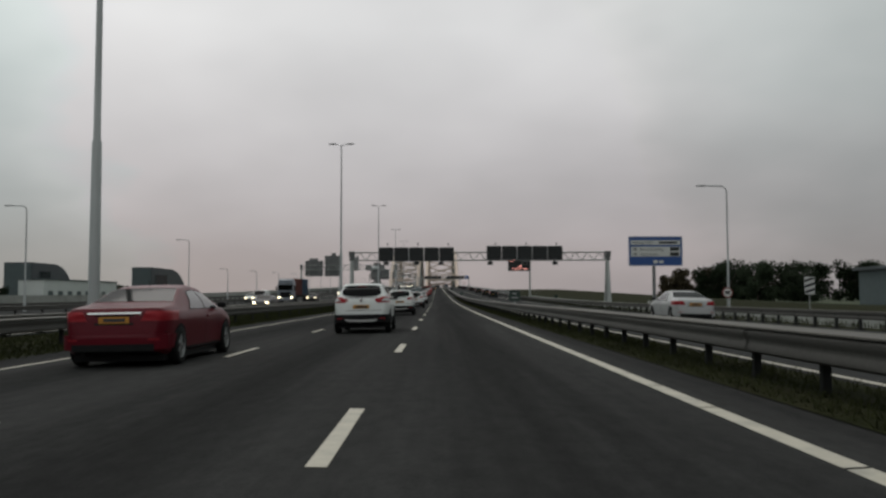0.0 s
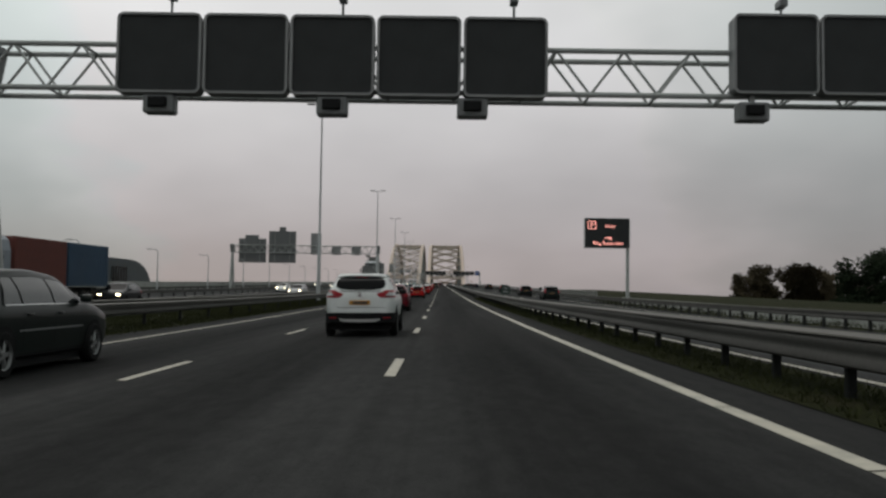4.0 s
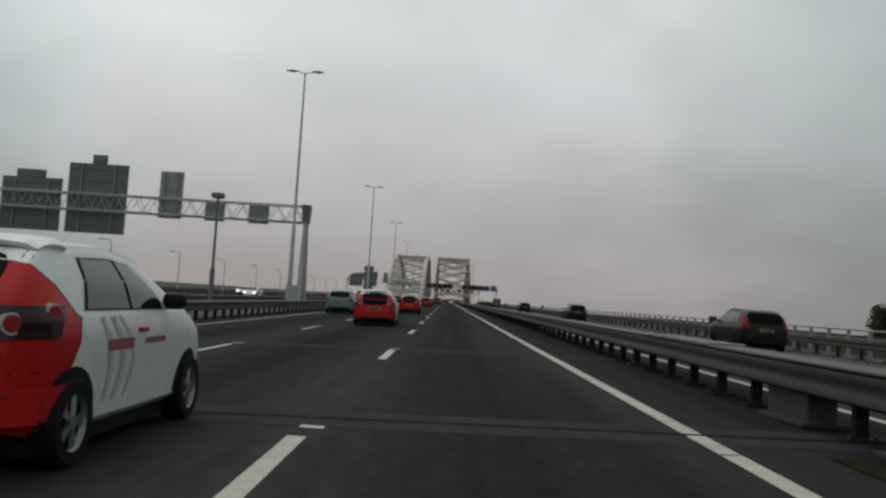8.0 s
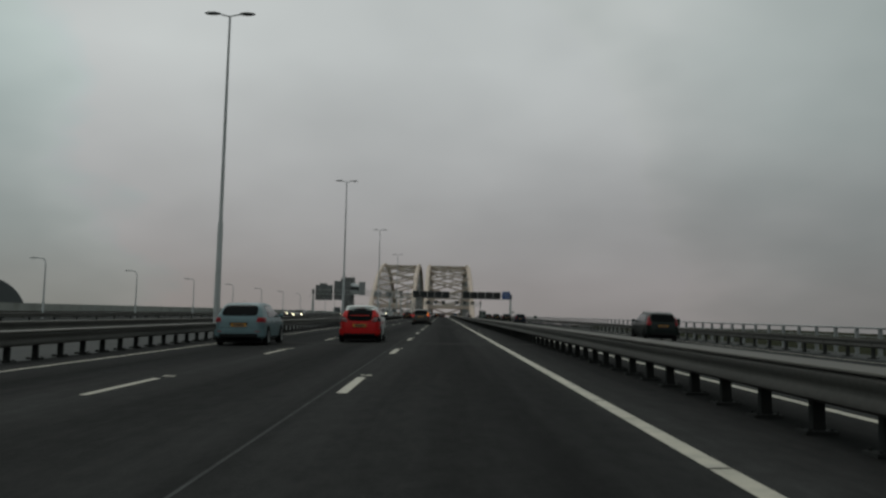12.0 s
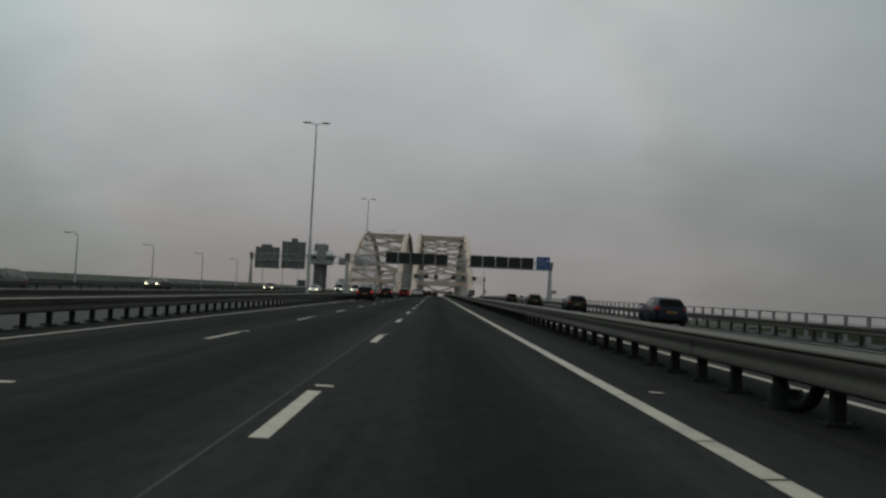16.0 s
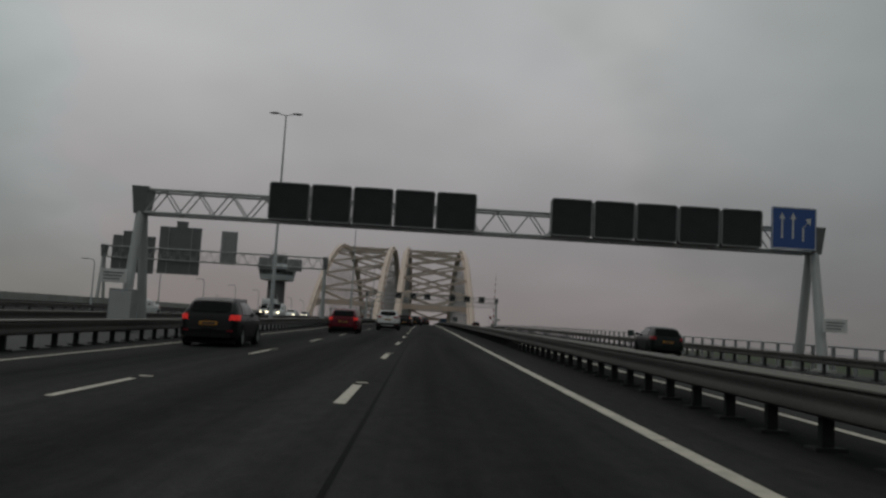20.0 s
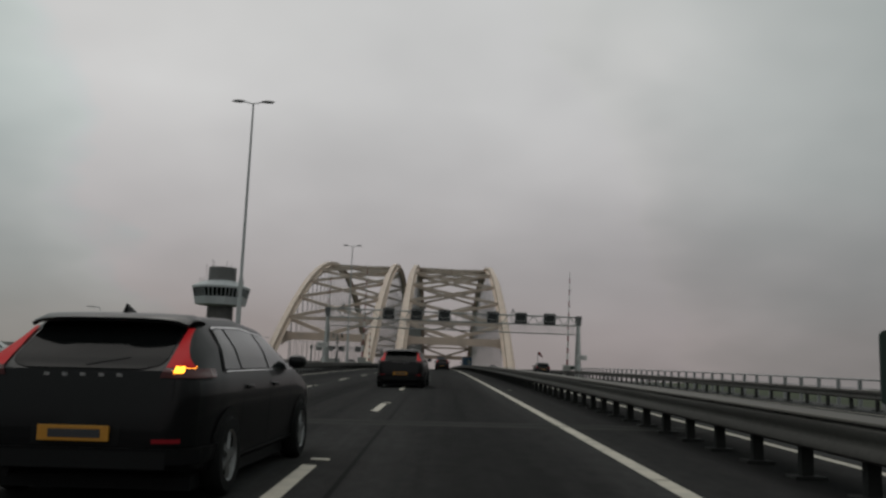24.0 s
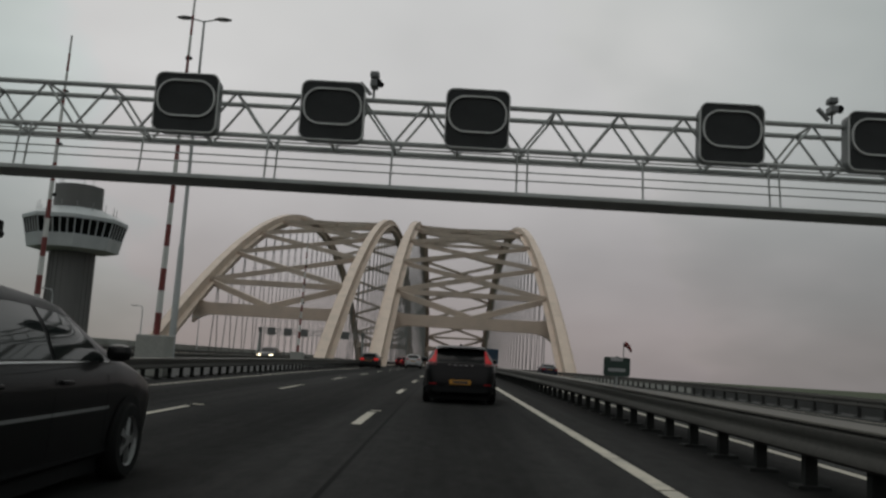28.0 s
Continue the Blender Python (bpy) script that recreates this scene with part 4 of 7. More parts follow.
far_lamp = single_lamp(5.75, 1.5, "grey single-arm lamp post beside the outer carriageway", "single-arm lamp posts")
far_lamp.matrix_basis = pose(-36.6, 155.2, road_z(-37, 155))
for k in range(1, 26):
    y = 155.2 + 24.7 * k
    copy_thing(far_lamp, pose(-36.6 - 0.003 * k, y, road_z(-37, y)))
tall_lamp = single_lamp(9.6, 2.0, "taller grey single-arm lamp post beside the outer carriageway", "taller single-arm lamp posts")
tall_lamp.matrix_basis = pose(-36.6, 79.5, road_z(-37, 79))
copy_thing(tall_lamp, pose(-36.6, 131.0, road_z(-37, 131)))
right_lamp = single_lamp(9.95, 2.4, "grey single-arm lamp post beside the slip road", "roadside lamp")
right_lamp.matrix_basis = pose(23.95, 69.3, level_z(24, 69) - 0.15)

# ---- roadside signs ----
big = thing("route_sign", "large blue route sign with white name panels on a post", "sign", pose(25.1, 96.4, level_z(25, 96)))
part("sheet", rounded_plate(bmesh.new(), 6.0, 3.3, 0.08, 0.12, z=5.95), SIGN_BLUE, big)
part("border", rounded_ring(bmesh.new(), 5.95, 3.25, 0.03, 0.12, 0.05, y=-0.05, z=5.95), WHITE, big)
part("name_panel", cube(-2.75, 2.75, -0.06, -0.03, 6.65, 7.15, 0.01), WHITE, big)
part("name_panel", cube(-2.75, 2.75, -0.06, -0.03, 5.35, 6.45, 0.01), WHITE, big)
lettering("Havens 1000-", 0.42, INK, big, -2.55, -0.07, 6.76)
part("text_bar", cube(0.35, 2.4, -0.075, -0.06, 6.78, 7.02), INK, big)
lettering("Noorderhelling", 0.42, INK, big, -1.75, -0.07, 6.02)
lettering("Stadionpark", 0.42, INK, big, -1.75, -0.07, 5.47)
for zz in (6.02, 5.47):
    part("symbol", cube(-2.5, -2.1, -0.075, -0.06, zz, zz + 0.32, 0.01), GALV, big)
    part("status_panel", cube(1.6, 2.6, -0.08, -0.06, zz - 0.02, zz + 0.36, 0.01), PANEL_BLACK, big, "dark variable panel")
part("text_bar", cube(-0.25, 0.2, -0.06, -0.04, 4.6, 4.95), WHITE, big)
part("text_bar", cube(0.35, 0.85, -0.06, -0.04, 4.62, 4.9), WHITE, big)
part("post", rod(bmesh.new(), (-0.15, 0.25, -0.4), (-0.15, 0.25, 6.8), 0.2, 0.17, 12), GANTRY_DARK, big, smooth=True)
part("base", cube(-0.8, 0.5, -0.1, 0.6, -0.4, 0.45, 0.04), CONCRETE, big)

vms = thing("message_sign", "dark roadside message sign with lit red lettering on a post", "message sign", pose(18.05, 181.0, level_z(18, 181)))
part("housing", rounded_plate(bmesh.new(), 4.75, 3.15, 0.42, 0.08, y=0.24, z=7.05), GANTRY, vms)
part("screen", rounded_plate(bmesh.new(), 4.6, 3.05, 0.04, 0.05, y=0.01, z=7.05), PANEL_BLACK, vms, "black display face")
lettering("P", 0.72, LED_RED, vms, -1.62, -0.02, 7.62, align="CENTER")
part("led_frame", rounded_ring(bmesh.new(), 0.86, 0.86, 0.02, 0.1, 0.06, x=-1.62, y=-0.02, z=7.87), LED_RED, vms)
lettering("Ahoy", 0.5, LED_RED, vms, 0.3, -0.02, 7.62, align="CENTER")
lettering("volg", 0.46, LED_RED, vms, 0.1, -0.02, 6.42, align="CENTER")
lettering("Ring Rotterdam", 0.5, LED_RED, vms, 0.1, -0.02, 5.82, align="CENTER")
part("post", rod(bmesh.new(), (2.2, 0.35, -0.3), (2.2, 0.35, 8.6), 0.19, 0.17, 12), GANTRY, vms, smooth=True)
part("base", cube(1.8, 2.6, -0.05, 0.75, -0.4, 0.2, 0.03), CONCRETE, vms)

rs = thing("round_sign", "round white sign with a red rim on a post", "sign", pose(23.6, 68.5, level_z(24, 68)))
part("post", rod(bmesh.new(), (0, 0.06, -0.4), (0, 0.06, 1.75), 0.04), GALV, rs, smooth=True)
part("disc", rod(bmesh.new(), (0, 0.0, 1.3), (0, 0.03, 1.3), 0.42, n=28), RED_PAINT, rs)
part("face", rod(bmesh.new(), (0, -0.012, 1.3), (0, 0.0, 1.3), 0.32, n=28), WHITE, rs)
part("text_bar", cube(-0.18, 0.18, -0.02, -0.012, 1.18, 1.42), INK, rs)
cv = thing("chevron_board", "black and white striped marker board on a post", "sign", pose(26.6, 60.5, level_z(26, 60) - 0.1))
part("sheet", cube(-0.35, 0.35, 0, 0.03, 1.25, 2.45, 0.01), WHITE, cv)
for k in range(3):
    bm = bmesh.new()
    z = 1.28 + 0.4 * k
    q = [(-0.33, z), (-0.33, z + 0.2), (0.33, z + 0.42), (0.33, z + 0.22)]
    q = [(a, min(c, 2.43)) for a, c in q]
    part("stripe", loft(bm, [[(a, -0.012, c) for a, c in q], [(a, 0.0, c) for a, c in q]]), INK, cv)
part("post", rod(bmesh.new(), (0, 0.06, -0.4), (0, 0.06, 2.4), 0.04), GALV, cv, smooth=True)

# hectometre boards on the median rail
for k, y in enumerate((47.6, 148.5, 249.5, 348.3, 446.3, 559.6, 659.5)):
    o = thing("distance_board", "small dark green distance board on the guard rail", "sign", pose(5.0, y, road_z(5, y)), group="distance boards")
    part("sheet", rounded_plate(bmesh.new(), 0.6, 0.58, 0.025, 0.05, z=1.12) if k < 6 else rounded_plate(bmesh.new(), 0.56, 0.4, 0.025, 0.05, z=1.08), SIGN_GREEN, o)
    part("text_bar", cube(-0.14, 0.12, -0.02, -0.012, 1.2, 1.27), SIGN_BACK_PALE, o)
    part("text_bar", cube(-0.18, 0.18, -0.02, -0.012, 0.98, 1.05), SIGN_BACK_PALE, o)
    part("post", rod(bmesh.new(), (0, 0.03, 0.5), (0, 0.03, 1.3), 0.03), GALV, o, smooth=True)
for y in (60, 122, 236, 330, 420, 520, 658):
    o = thing("distance_board", "small dark board on the outer rail", "sign", pose(17.5, y, road_z(17, y)), group="outer distance boards")
    part("sheet", cube(-0.25, 0.25, -0.02, 0.02, 0.85, 1.3, 0.01), SIGN_GREEN, o)
    part("post", rod(bmesh.new(), (0, 0.03, 0.2), (0, 0.03, 1.2), 0.03), GALV, o, smooth=True)


# ---- arch bridges ----
SPRING, SPAN, CROWN = 763.0, 300.0, 41.0


def arch_z(y):
    u = (y - SPRING) / SPAN
    return 4 * CROWN * u * (1 - u)


def arch_bridge(xl, xr, label):
    z0 = road_z(-8, SPRING) - 0.6
    b = thing("arch_bridge", label, "bridge", pose(0, 0, z0), group="arch bridges")

    for x in (xl, xr):
        rings = []
        n = 48
        for k in range(n + 1):
            y = SPRING - 6 + (SPAN + 12) * k / n
            s = math.atan((arch_z(y + 0.5) - arch_z(y - 0.5)))
            d = 1.3 + 0.45 * abs(2 * k / n - 1)
            wv = Vector((0, -math.sin(s), math.cos(s)))
            c = Vector((x, y, arch_z(y)))
            rings.append([c + wv * d * a + Vector((0.66 * e, 0, 0)) for a, e in ((-1, -1), (-1, 1), (1, 1), (1, -1))])
        part("arch_rib", loft(bmesh.new(), rings), BRIDGE, b, "cream painted box arch")
        # plates stand proud along the upper and lower edges of the box
        for a, c in ((1, 2), (0, 3)):
            lip = []
            for r in rings:
                up = (r[2] - r[1]).normalized() * (0.09 if a else -0.09)
                mid_ = (r[a] + r[c]) / 2
                e = Vector((0.78, 0, 0))
                lip.append([mid_ - e - up, mid_ + e - up, mid_ + e + up, mid_ - e + up])
            part("rib_flange", loft(bmesh.new(), lip), BRIDGE, b)
        part("tie_girder", cube(x - 0.7, x + 0.7, SPRING - 4, SPRING + SPAN + 4, -1.6, 0.9), BRIDGE_GREY, b)
        hang = [SPRING + 34 + 9.2 * k for k in range(26)]
        for y in hang:
            zt = arch_z(y) - 1.6
            for s in (-1, 1):
                yb = min(max(y + s * min(4.0, zt * 0.16), SPRING + 5), SPRING + SPAN - 5)
                part("hanger", rod(bmesh.new(), (x, y, zt), (x, yb, 0.8), 0.09, n=6), CABLE, b)
    # portal frames at both ends
    for y in (783.5, 2 * SPRING + SPAN - 783.5):
        zp = arch_z(y) - 2.2
        rings = []
        for k in range(33):
            f = k / 32
            x = xl + (xr - xl) * f
            e = abs(2 * f - 1)
            dep = 0.95 + 1.5 * max(0, (e - 0.72) / 0.28) ** 2.4
            rings.append([(x, y - 0.7, zp - dep), (x, y + 0.7, zp - dep), (x, y + 0.7, zp + 1.0 + 0.9 * max(0, (e - 0.75) / 0.25) ** 2), (x, y - 0.7, zp + 1.0 + 0.9 * max(0, (e - 0.75) / 0.25) ** 2)])
        part("portal_beam", loft(bmesh.new(), rings), BRIDGE, b, "cream painted portal beam")
    # wind bracing between the ribs
    nodes = [27.0, 44.0, 63.0, 85.0, 110.0, 137.0]
    ys = [SPRING + v for v in nodes] + [SPRING + SPAN - v for v in nodes[::-1]]
    mid = (xl + xr) / 2
    for sgn, y in ((1, ys[0]), (-1, ys[-1])):
        yp = 783.5 if sgn == 1 else 2 * SPRING + SPAN - 783.5
        for x in (xl, xr):
            part("bracing", bar(bmesh.new(), (x, y, arch_z(y)), (mid, yp, arch_z(yp) - 1.4), 0.8, 1.0), BRIDGE_GREY, b)
    for i, y in enumerate(ys):
        if i in (0, 11, 5, 6):
            part("strut", bar(bmesh.new(), (xl, y, arch_z(y)), (xr, y, arch_z(y)), 1.1, 0.9), BRIDGE_GREY, b)
        if i < len(ys) - 1:
            y2 = ys[i + 1]
            part("bracing", bar(bmesh.new(), (xl, y, arch_z(y) + 0.1), (xr, y2, arch_z(y2) + 0.1), 0.8, 0.9), BRIDGE_GREY, b)
            part("bracing", bar(bmesh.new(), (xr, y, arch_z(y)), (xl, y2, arch_z(y2)), 0.8, 0.9), BRIDGE_GREY, b)
    return b


arch_bridge(-8.5, 18.7, "cream steel tied-arch bridge with hangers carrying the road")
arch_bridge(-40.8, -16.2, "cream steel tied-arch bridge carrying the oncoming road")

# ---- bridge control tower ----
TX, TY = -52.0, 761.0
tower = thing("control_tower", "grey concrete bridge control tower with a glazed cab", "tower", pose(TX, TY, -0.4))
TB = road_z(-41, TY) + 0.4


def ngon(r, z, n=8, turn=22.5):
    return [(r * math.cos(radians(turn + 360 * k / n)), r * math.sin(radians(turn + 360 * k / n)), z) for k in range(n)]


part("shaft", loft(bmesh.new(), [ngon(3.1, 0, 24, 0), ngon(2.95, TB + 13.4, 24, 0)]), TOWER_GREY, tower, "ribbed grey shaft")
for k in range(24):
    a = radians(15 * k)
    part("rib", bar(bmesh.new(), (3.05 * math.cos(a), 3.05 * math.sin(a), 0), (2.95 * math.cos(a), 2.95 * math.sin(a), TB + 13.4), 0.22, 0.22), TOWER_GREY, tower)
part("cab_base", loft(bmesh.new(), [ngon(3.4, TB + 13.2), ngon(6.0, TB + 13.5), ngon(6.3, TB + 14.9), ngon(6.35, TB + 15.2)]), TOWER_PALE, tower, "pale lower cladding of the cab")
part("cab_glazing", loft(bmesh.new(), [ngon(6.2, TB + 15.2), ngon(6.75, TB + 17.5)]), CAR_GLASS, tower, "dark band of windows")
for side in range(8):
    a0, a1 = Vector(ngon(6.27, TB + 15.15)[side]), Vector(ngon(6.27, TB + 15.15)[(side + 1) % 8])
    b0, b1 = Vector(ngon(6.83, TB + 17.55)[side]), Vector(ngon(6.83, TB + 17.55)[(side + 1) % 8])
    for k in range(5):
        f = k / 5
        part("mullion", bar(bmesh.new(), a0.lerp(a1, f), b0.lerp(b1, f), 0.13, 0.13), TOWER_PALE, tower)
for ring_r, ring_z in ((6.32, TB + 15.2), (6.85, TB + 17.45)):
    for k in range(8):
        part("sill_rail", bar(bmesh.new(), ngon(ring_r, ring_z)[k], ngon(ring_r, ring_z)[(k + 1) % 8], 0.14, 0.18), TOWER_PALE, tower)
for k in range(16):
    a = radians(22.5 * k)
    part("roof_rail_post", rod(bmesh.new(), (5.2 * math.cos(a), 5.2 * math.sin(a), TB + 18.7), (5.2 * math.cos(a), 5.2 * math.sin(a), TB + 19.9), 0.04, n=6), GALV, tower)
part("cab_roof", loft(bmesh.new(), [ngon(6.95, TB + 17.45), ngon(6.95, TB + 17.9), ngon(4.4, TB + 19.15), ngon(3.3, TB + 19.4)]), TOWER_PALE, tower, "pale sloping roof of the cab")
part("drum", loft(bmesh.new(), [ngon(3.3, TB + 19.4, 24, 0), ngon(3.25, TB + 22.6, 24, 0)]), TOWER_GREY, tower, "dark drum on the roof", smooth=True)
for x, y, h in ((-2.2, -1.5, 2.0), (-1.8, -1.6, 1.5), (1.4, -2.0, 1.4), (2.3, -1.0, 1.2), (-4.5, 2, 1.0)):
    part("aerial", rod(bmesh.new(), (x, y, TB + 19.4), (x, y, TB + 22.6 + h), 0.05, n=6), GALV, tower)


# ---- raised barriers and masts at the movable span ----
def boom(x, y, height, label, base_h=1.2):
    o = thing("barrier_boom", label, "barrier", pose(x, y, road_z(x, y) - 0.05), group="raised barrier booms")
    part("housing", cube(-0.55, 0.55, -0.5, 0.5, 0, base_h, 0.04), CONCRETE, o, "pale machinery housing")
    n = 16
    for k in range(n):
        f0, f1 = k / n, (k + 1) / n
        r0, r1 = 0.13 * (1 - 0.7 * f0), 0.13 * (1 - 0.7 * f1)
        z0, z1 = base_h + (height - base_h) * f0, base_h + (height - base_h) * f1
        part("boom_band", rod(bmesh.new(), (0.012 * z0, 0, z0), (0.012 * z1, 0, z1), r0, r1, 10), RED_PAINT if k % 2 == 0 else WHITE, o, smooth=True)
    for f in (0.45, 0.62, 0.8):
        z = base_h + (height - base_h) * f
        part("boom_lamp", cube(0.05, 0.3, -0.05, 0.05, z, z + 0.12, 0.02), TRIM, o)
    return o


boom(19.0, 672.6, 14.45, "raised red and white barrier boom on a pale housing", 1.55)
boom(-9.35, 672.8, 14.7, "raised red and white barrier boom on a pale housing", 1.5)
boom(-14.65, 674.3, 13.3, "raised red and white barrier boom beside the oncoming road", 1.3)
boom(-12.2, 720.0, 11.0, "raised red and white barrier boom beyond the span", 1.2)
ws = thing("weather_mast", "dark mast with signal lamps and instruments in the median", "mast", pose(-11.9, 664.8, road_z(-12, 665) - 0.05))
part("pole", rod(bmesh.new(), (0, 0, 0), (0, 0, 4.35), 0.09, 0.06), GANTRY_DARK, ws, smooth=True)
part("pole_sleeve", rod(bmesh.new(), (0, 0, 0), (0, 0, 2.0), 0.16), GANTRY_DARK, ws, smooth=True)
for z, w in ((2.5, 0.42), (4.0, 0.55)):
    part("cross_arm", rod(bmesh.new(), (-w, 0, z), (w, 0, z), 0.03), GANTRY_DARK, ws)
    for s in (-1, 1):
        part("lamp_head", rod(bmesh.new(), (s * w, -0.2, z), (s * w, 0.1, z), 0.16, 0.12, 12), TRIM, ws, smooth=True)
for s in (-1, 1):
    part("upright_lamp", cube(s * 0.55 - 0.09, s * 0.55 + 0.09, -0.14, 0.1, 4.02, 4.38, 0.04), TRIM, ws)
for z in (3.0, 3.5):
    part("instrument", cube(-0.2, 0.2, -0.15, 0.15, z, z + 0.25, 0.04), GANTRY_DARK, ws)
mc = thing("switch_cabinet", "pale cabinet beside the mast", "cabinet", pose(-12.4, 666.2, road_z(-12, 666) - 0.05))
part("cabinet_body", cube(-0.8, 0.8, -0.4, 0.4, 0, 1.15, 0.03), CONCRETE, mc)
ld = thing("gantry_ladder", "caged grey ladder beside the gantry leg", "ladder", pose(-12.35, Y5 + 0.7, B5))
for x in (-0.25, 0.25, 0.6):
    part("stile", rod(bmesh.new(), (x, 0, 2.0), (x, 0, 5.3), 0.03), GANTRY, ld, smooth=True)
for k in range(7):
    part("rung", rod(bmesh.new(), (-0.25, 0, 2.1 + 0.5 * k), (0.6, 0, 2.1 + 0.5 * k), 0.02), GANTRY, ld)
sock = thing("windsock", "drooping windsock on a thin pole", "windsock", pose(24.0, 752.0, road_z(19, 752) - 0.4))
part("pole", rod(bmesh.new(), (0, 0, 0), (0, 0, 5.4), 0.07), GALV, sock, smooth=True)
part("sock", loft(bmesh.new(), [[(0.1 + 0.9 * f + r * math.cos(a) * 0.4, r * math.sin(a), 5.2 - 0.9 * f * f + r * math.cos(a)) for a in [2 * math.pi * k / 10 for k in range(10)]] for f, r in ((0, 0.35), (0.35, 0.3), (0.7, 0.24), (1.0, 0.18))]), RED_PAINT, sock, "faded red fabric", smooth=True)
part("footing", cube(-1.2, 1.2, -1, 1, -10.5, 0.1), CONCRETE_DARK, sock)
wm = thing("signal_cabin", "dark boxy cabin on a post beside the control tower", "cabin", pose(-50.4, 695.0, 0.0))
part("cabin_body", cube(-1.55, 1.55, -1.2, 1.2, 10.7, 13.1, 0.08), HALL_DARK, wm)
part("post", cube(-0.5, 0.5, -0.5, 0.5, -0.6, 10.8), CONCRETE_DARK, wm)
cm = thing("camera_mast", "tall thin mast with a traffic camera", "mast", pose(-10.8, 226.5, road_z(-10.8, 226.5) - 0.06))
part("pole", rod(bmesh.new(), (0, 0, -0.05), (0, 0, 5.8), 0.09, 0.06), GANTRY_DARK, cm, smooth=True)
part("pole_sleeve", rod(bmesh.new(), (0, 0, -0.05), (0, 0, 2.2), 0.13), GANTRY_DARK, cm, smooth=True)
part("camera_body", cube(-0.3, 0.3, -0.3, 0.2, 5.8, 6.08, 0.06), GANTRY_DARK, cm)

# ---- buildings and trees off the road ----
for y0, y1, h, label in ((429, 476, 19.3, "dark hall with a roof curving down at one end"), (608, 689, 23.0, "dark hall with a roof curving down at one end")):
    b = thing("hall", label, "building", pose(-200, 0, -0.4), group="curved halls")
    prof = [(y0, 0), (y0, h)] + [(y0 + (y1 - y0) * (0.5 + 0.5 * math.sin(a)), h * math.cos(a) ** 0.75) for a in [math.pi / 2 * k / 12 for k in range(13)]]
    part("shell", loft(bmesh.new(), [[(x, y, z) for y, z in prof] for x in (-14, 0)]), HALL_DARK, b, "dark cladding")
    part("gable_glass", cube(0.05, 0.3, y0 + 8, y0 + (y1 - y0) * 0.42, 1, h * 0.78), CAR_GLASS, b, "dark glazed front")
    for k in range(7):
        y = y0 + 8 + ((y1 - y0) * 0.42 - 8) * k / 6
        part("mullion", cube(0.3, 0.5, y - 0.2, y + 0.2, 1, h * 0.78), HALL_GREEN, b)
    part("end_wall", cube(-13.6, -0.4, y0 - 0.4, y0 - 0.02, 0, h - 0.6), HALL_GREEN, b)
w = thing("warehouse", "long white low warehouse with a grey roof", "building", pose(-186, 0, -0.4))
part("wall", cube(-12, 0, 411, 504, 0, 10.2), HALL_WHITE, w, "white cladding")
part("roof", cube(-12.5, 0.5, 410.5, 504.5, 10.2, 10.9), HALL_GREEN, w)
for k in range(8):
    part("dock_door", cube(0.02, 0.25, 416 + 11 * k, 421 + 11 * k, 0, 5.0), HALL_GREEN, w)
hr = thing("hall", "grey-green metal hall with a low pitched roof", "building", pose(78, 118, -0.4))
part("wall", cube(0, 60, 0, 40, 0, 6.6), HALL_GREEN, hr, "grey-green cladding")
part("roof", loft(bmesh.new(), [[(-0.8, y, 6.2), (-0.8, y, 6.7), (30, y, 9.0), (60.8, y, 6.7), (60.8, y, 6.2)] for y in (-0.8, 40.8)]), HALL_DARK, hr)
for k in range(8):
    part("window", cube(2 + 7 * k, 6.5 + 7 * k, -0.1, -0.01, 3.6, 5.2), CAR_GLASS, hr)


def tree(x, y, h, r, material, seed, low=0.12):
    rnd = random.Random(seed)
    t = thing("tree", "dark leafy roadside tree with an uneven crown" if material is LEAF else "leafy roadside tree turning brown", "tree", pose(x, y, -0.45), group="roadside trees")
    bm = bmesh.new()
    rod(bm, (0, 0, 0), (0, 0, h * 0.5), 0.03 * h, 0.015 * h, 8)
    for k in range(6):
        a = rnd.uniform(0, 6.28)
        z = h * rnd.uniform(0.25, 0.5)
        rod(bm, (0, 0, z), (math.cos(a) * r * 0.6, math.sin(a) * r * 0.6, z + h * rnd.uniform(0.15, 0.3)), 0.012 * h, 0.004 * h, 6)
    part("trunk", bm, BARK, t)
    verts, faces = [], []
    clumps = [(rnd.uniform(-0.8, 0.8) * r, rnd.uniform(-0.8, 0.8) * r, h * rnd.uniform(low, 0.86), r * rnd.uniform(0.28, 0.5)) for _ in range(26)]
    for cx, cy, cz, cr_ in clumps:
        for _ in range(190):
            d = Vector((rnd.gauss(0, 1), rnd.gauss(0, 1), rnd.gauss(0, 0.8))).normalized() * cr_ * rnd.uniform(0.3, 1.06)
            c = Vector((cx, cy, cz)) + d
            u = Vector((rnd.gauss(0, 1), rnd.gauss(0, 1), rnd.gauss(0, 1))).normalized()
            v = u.orthogonal().normalized()
            s = rnd.uniform(0.25, 0.55)
            i = len(verts)
            verts += [c - u * s, c + v * s * 0.6, c + u * s, c - v * s * 0.6]
            faces.append((i, i + 1, i + 2, i + 3))
    me = bpy.data.meshes.new("crown")
    me.from_pydata(verts, [], faces)
    me.materials.append(material)
    part("crown", me, material, t)
    return t


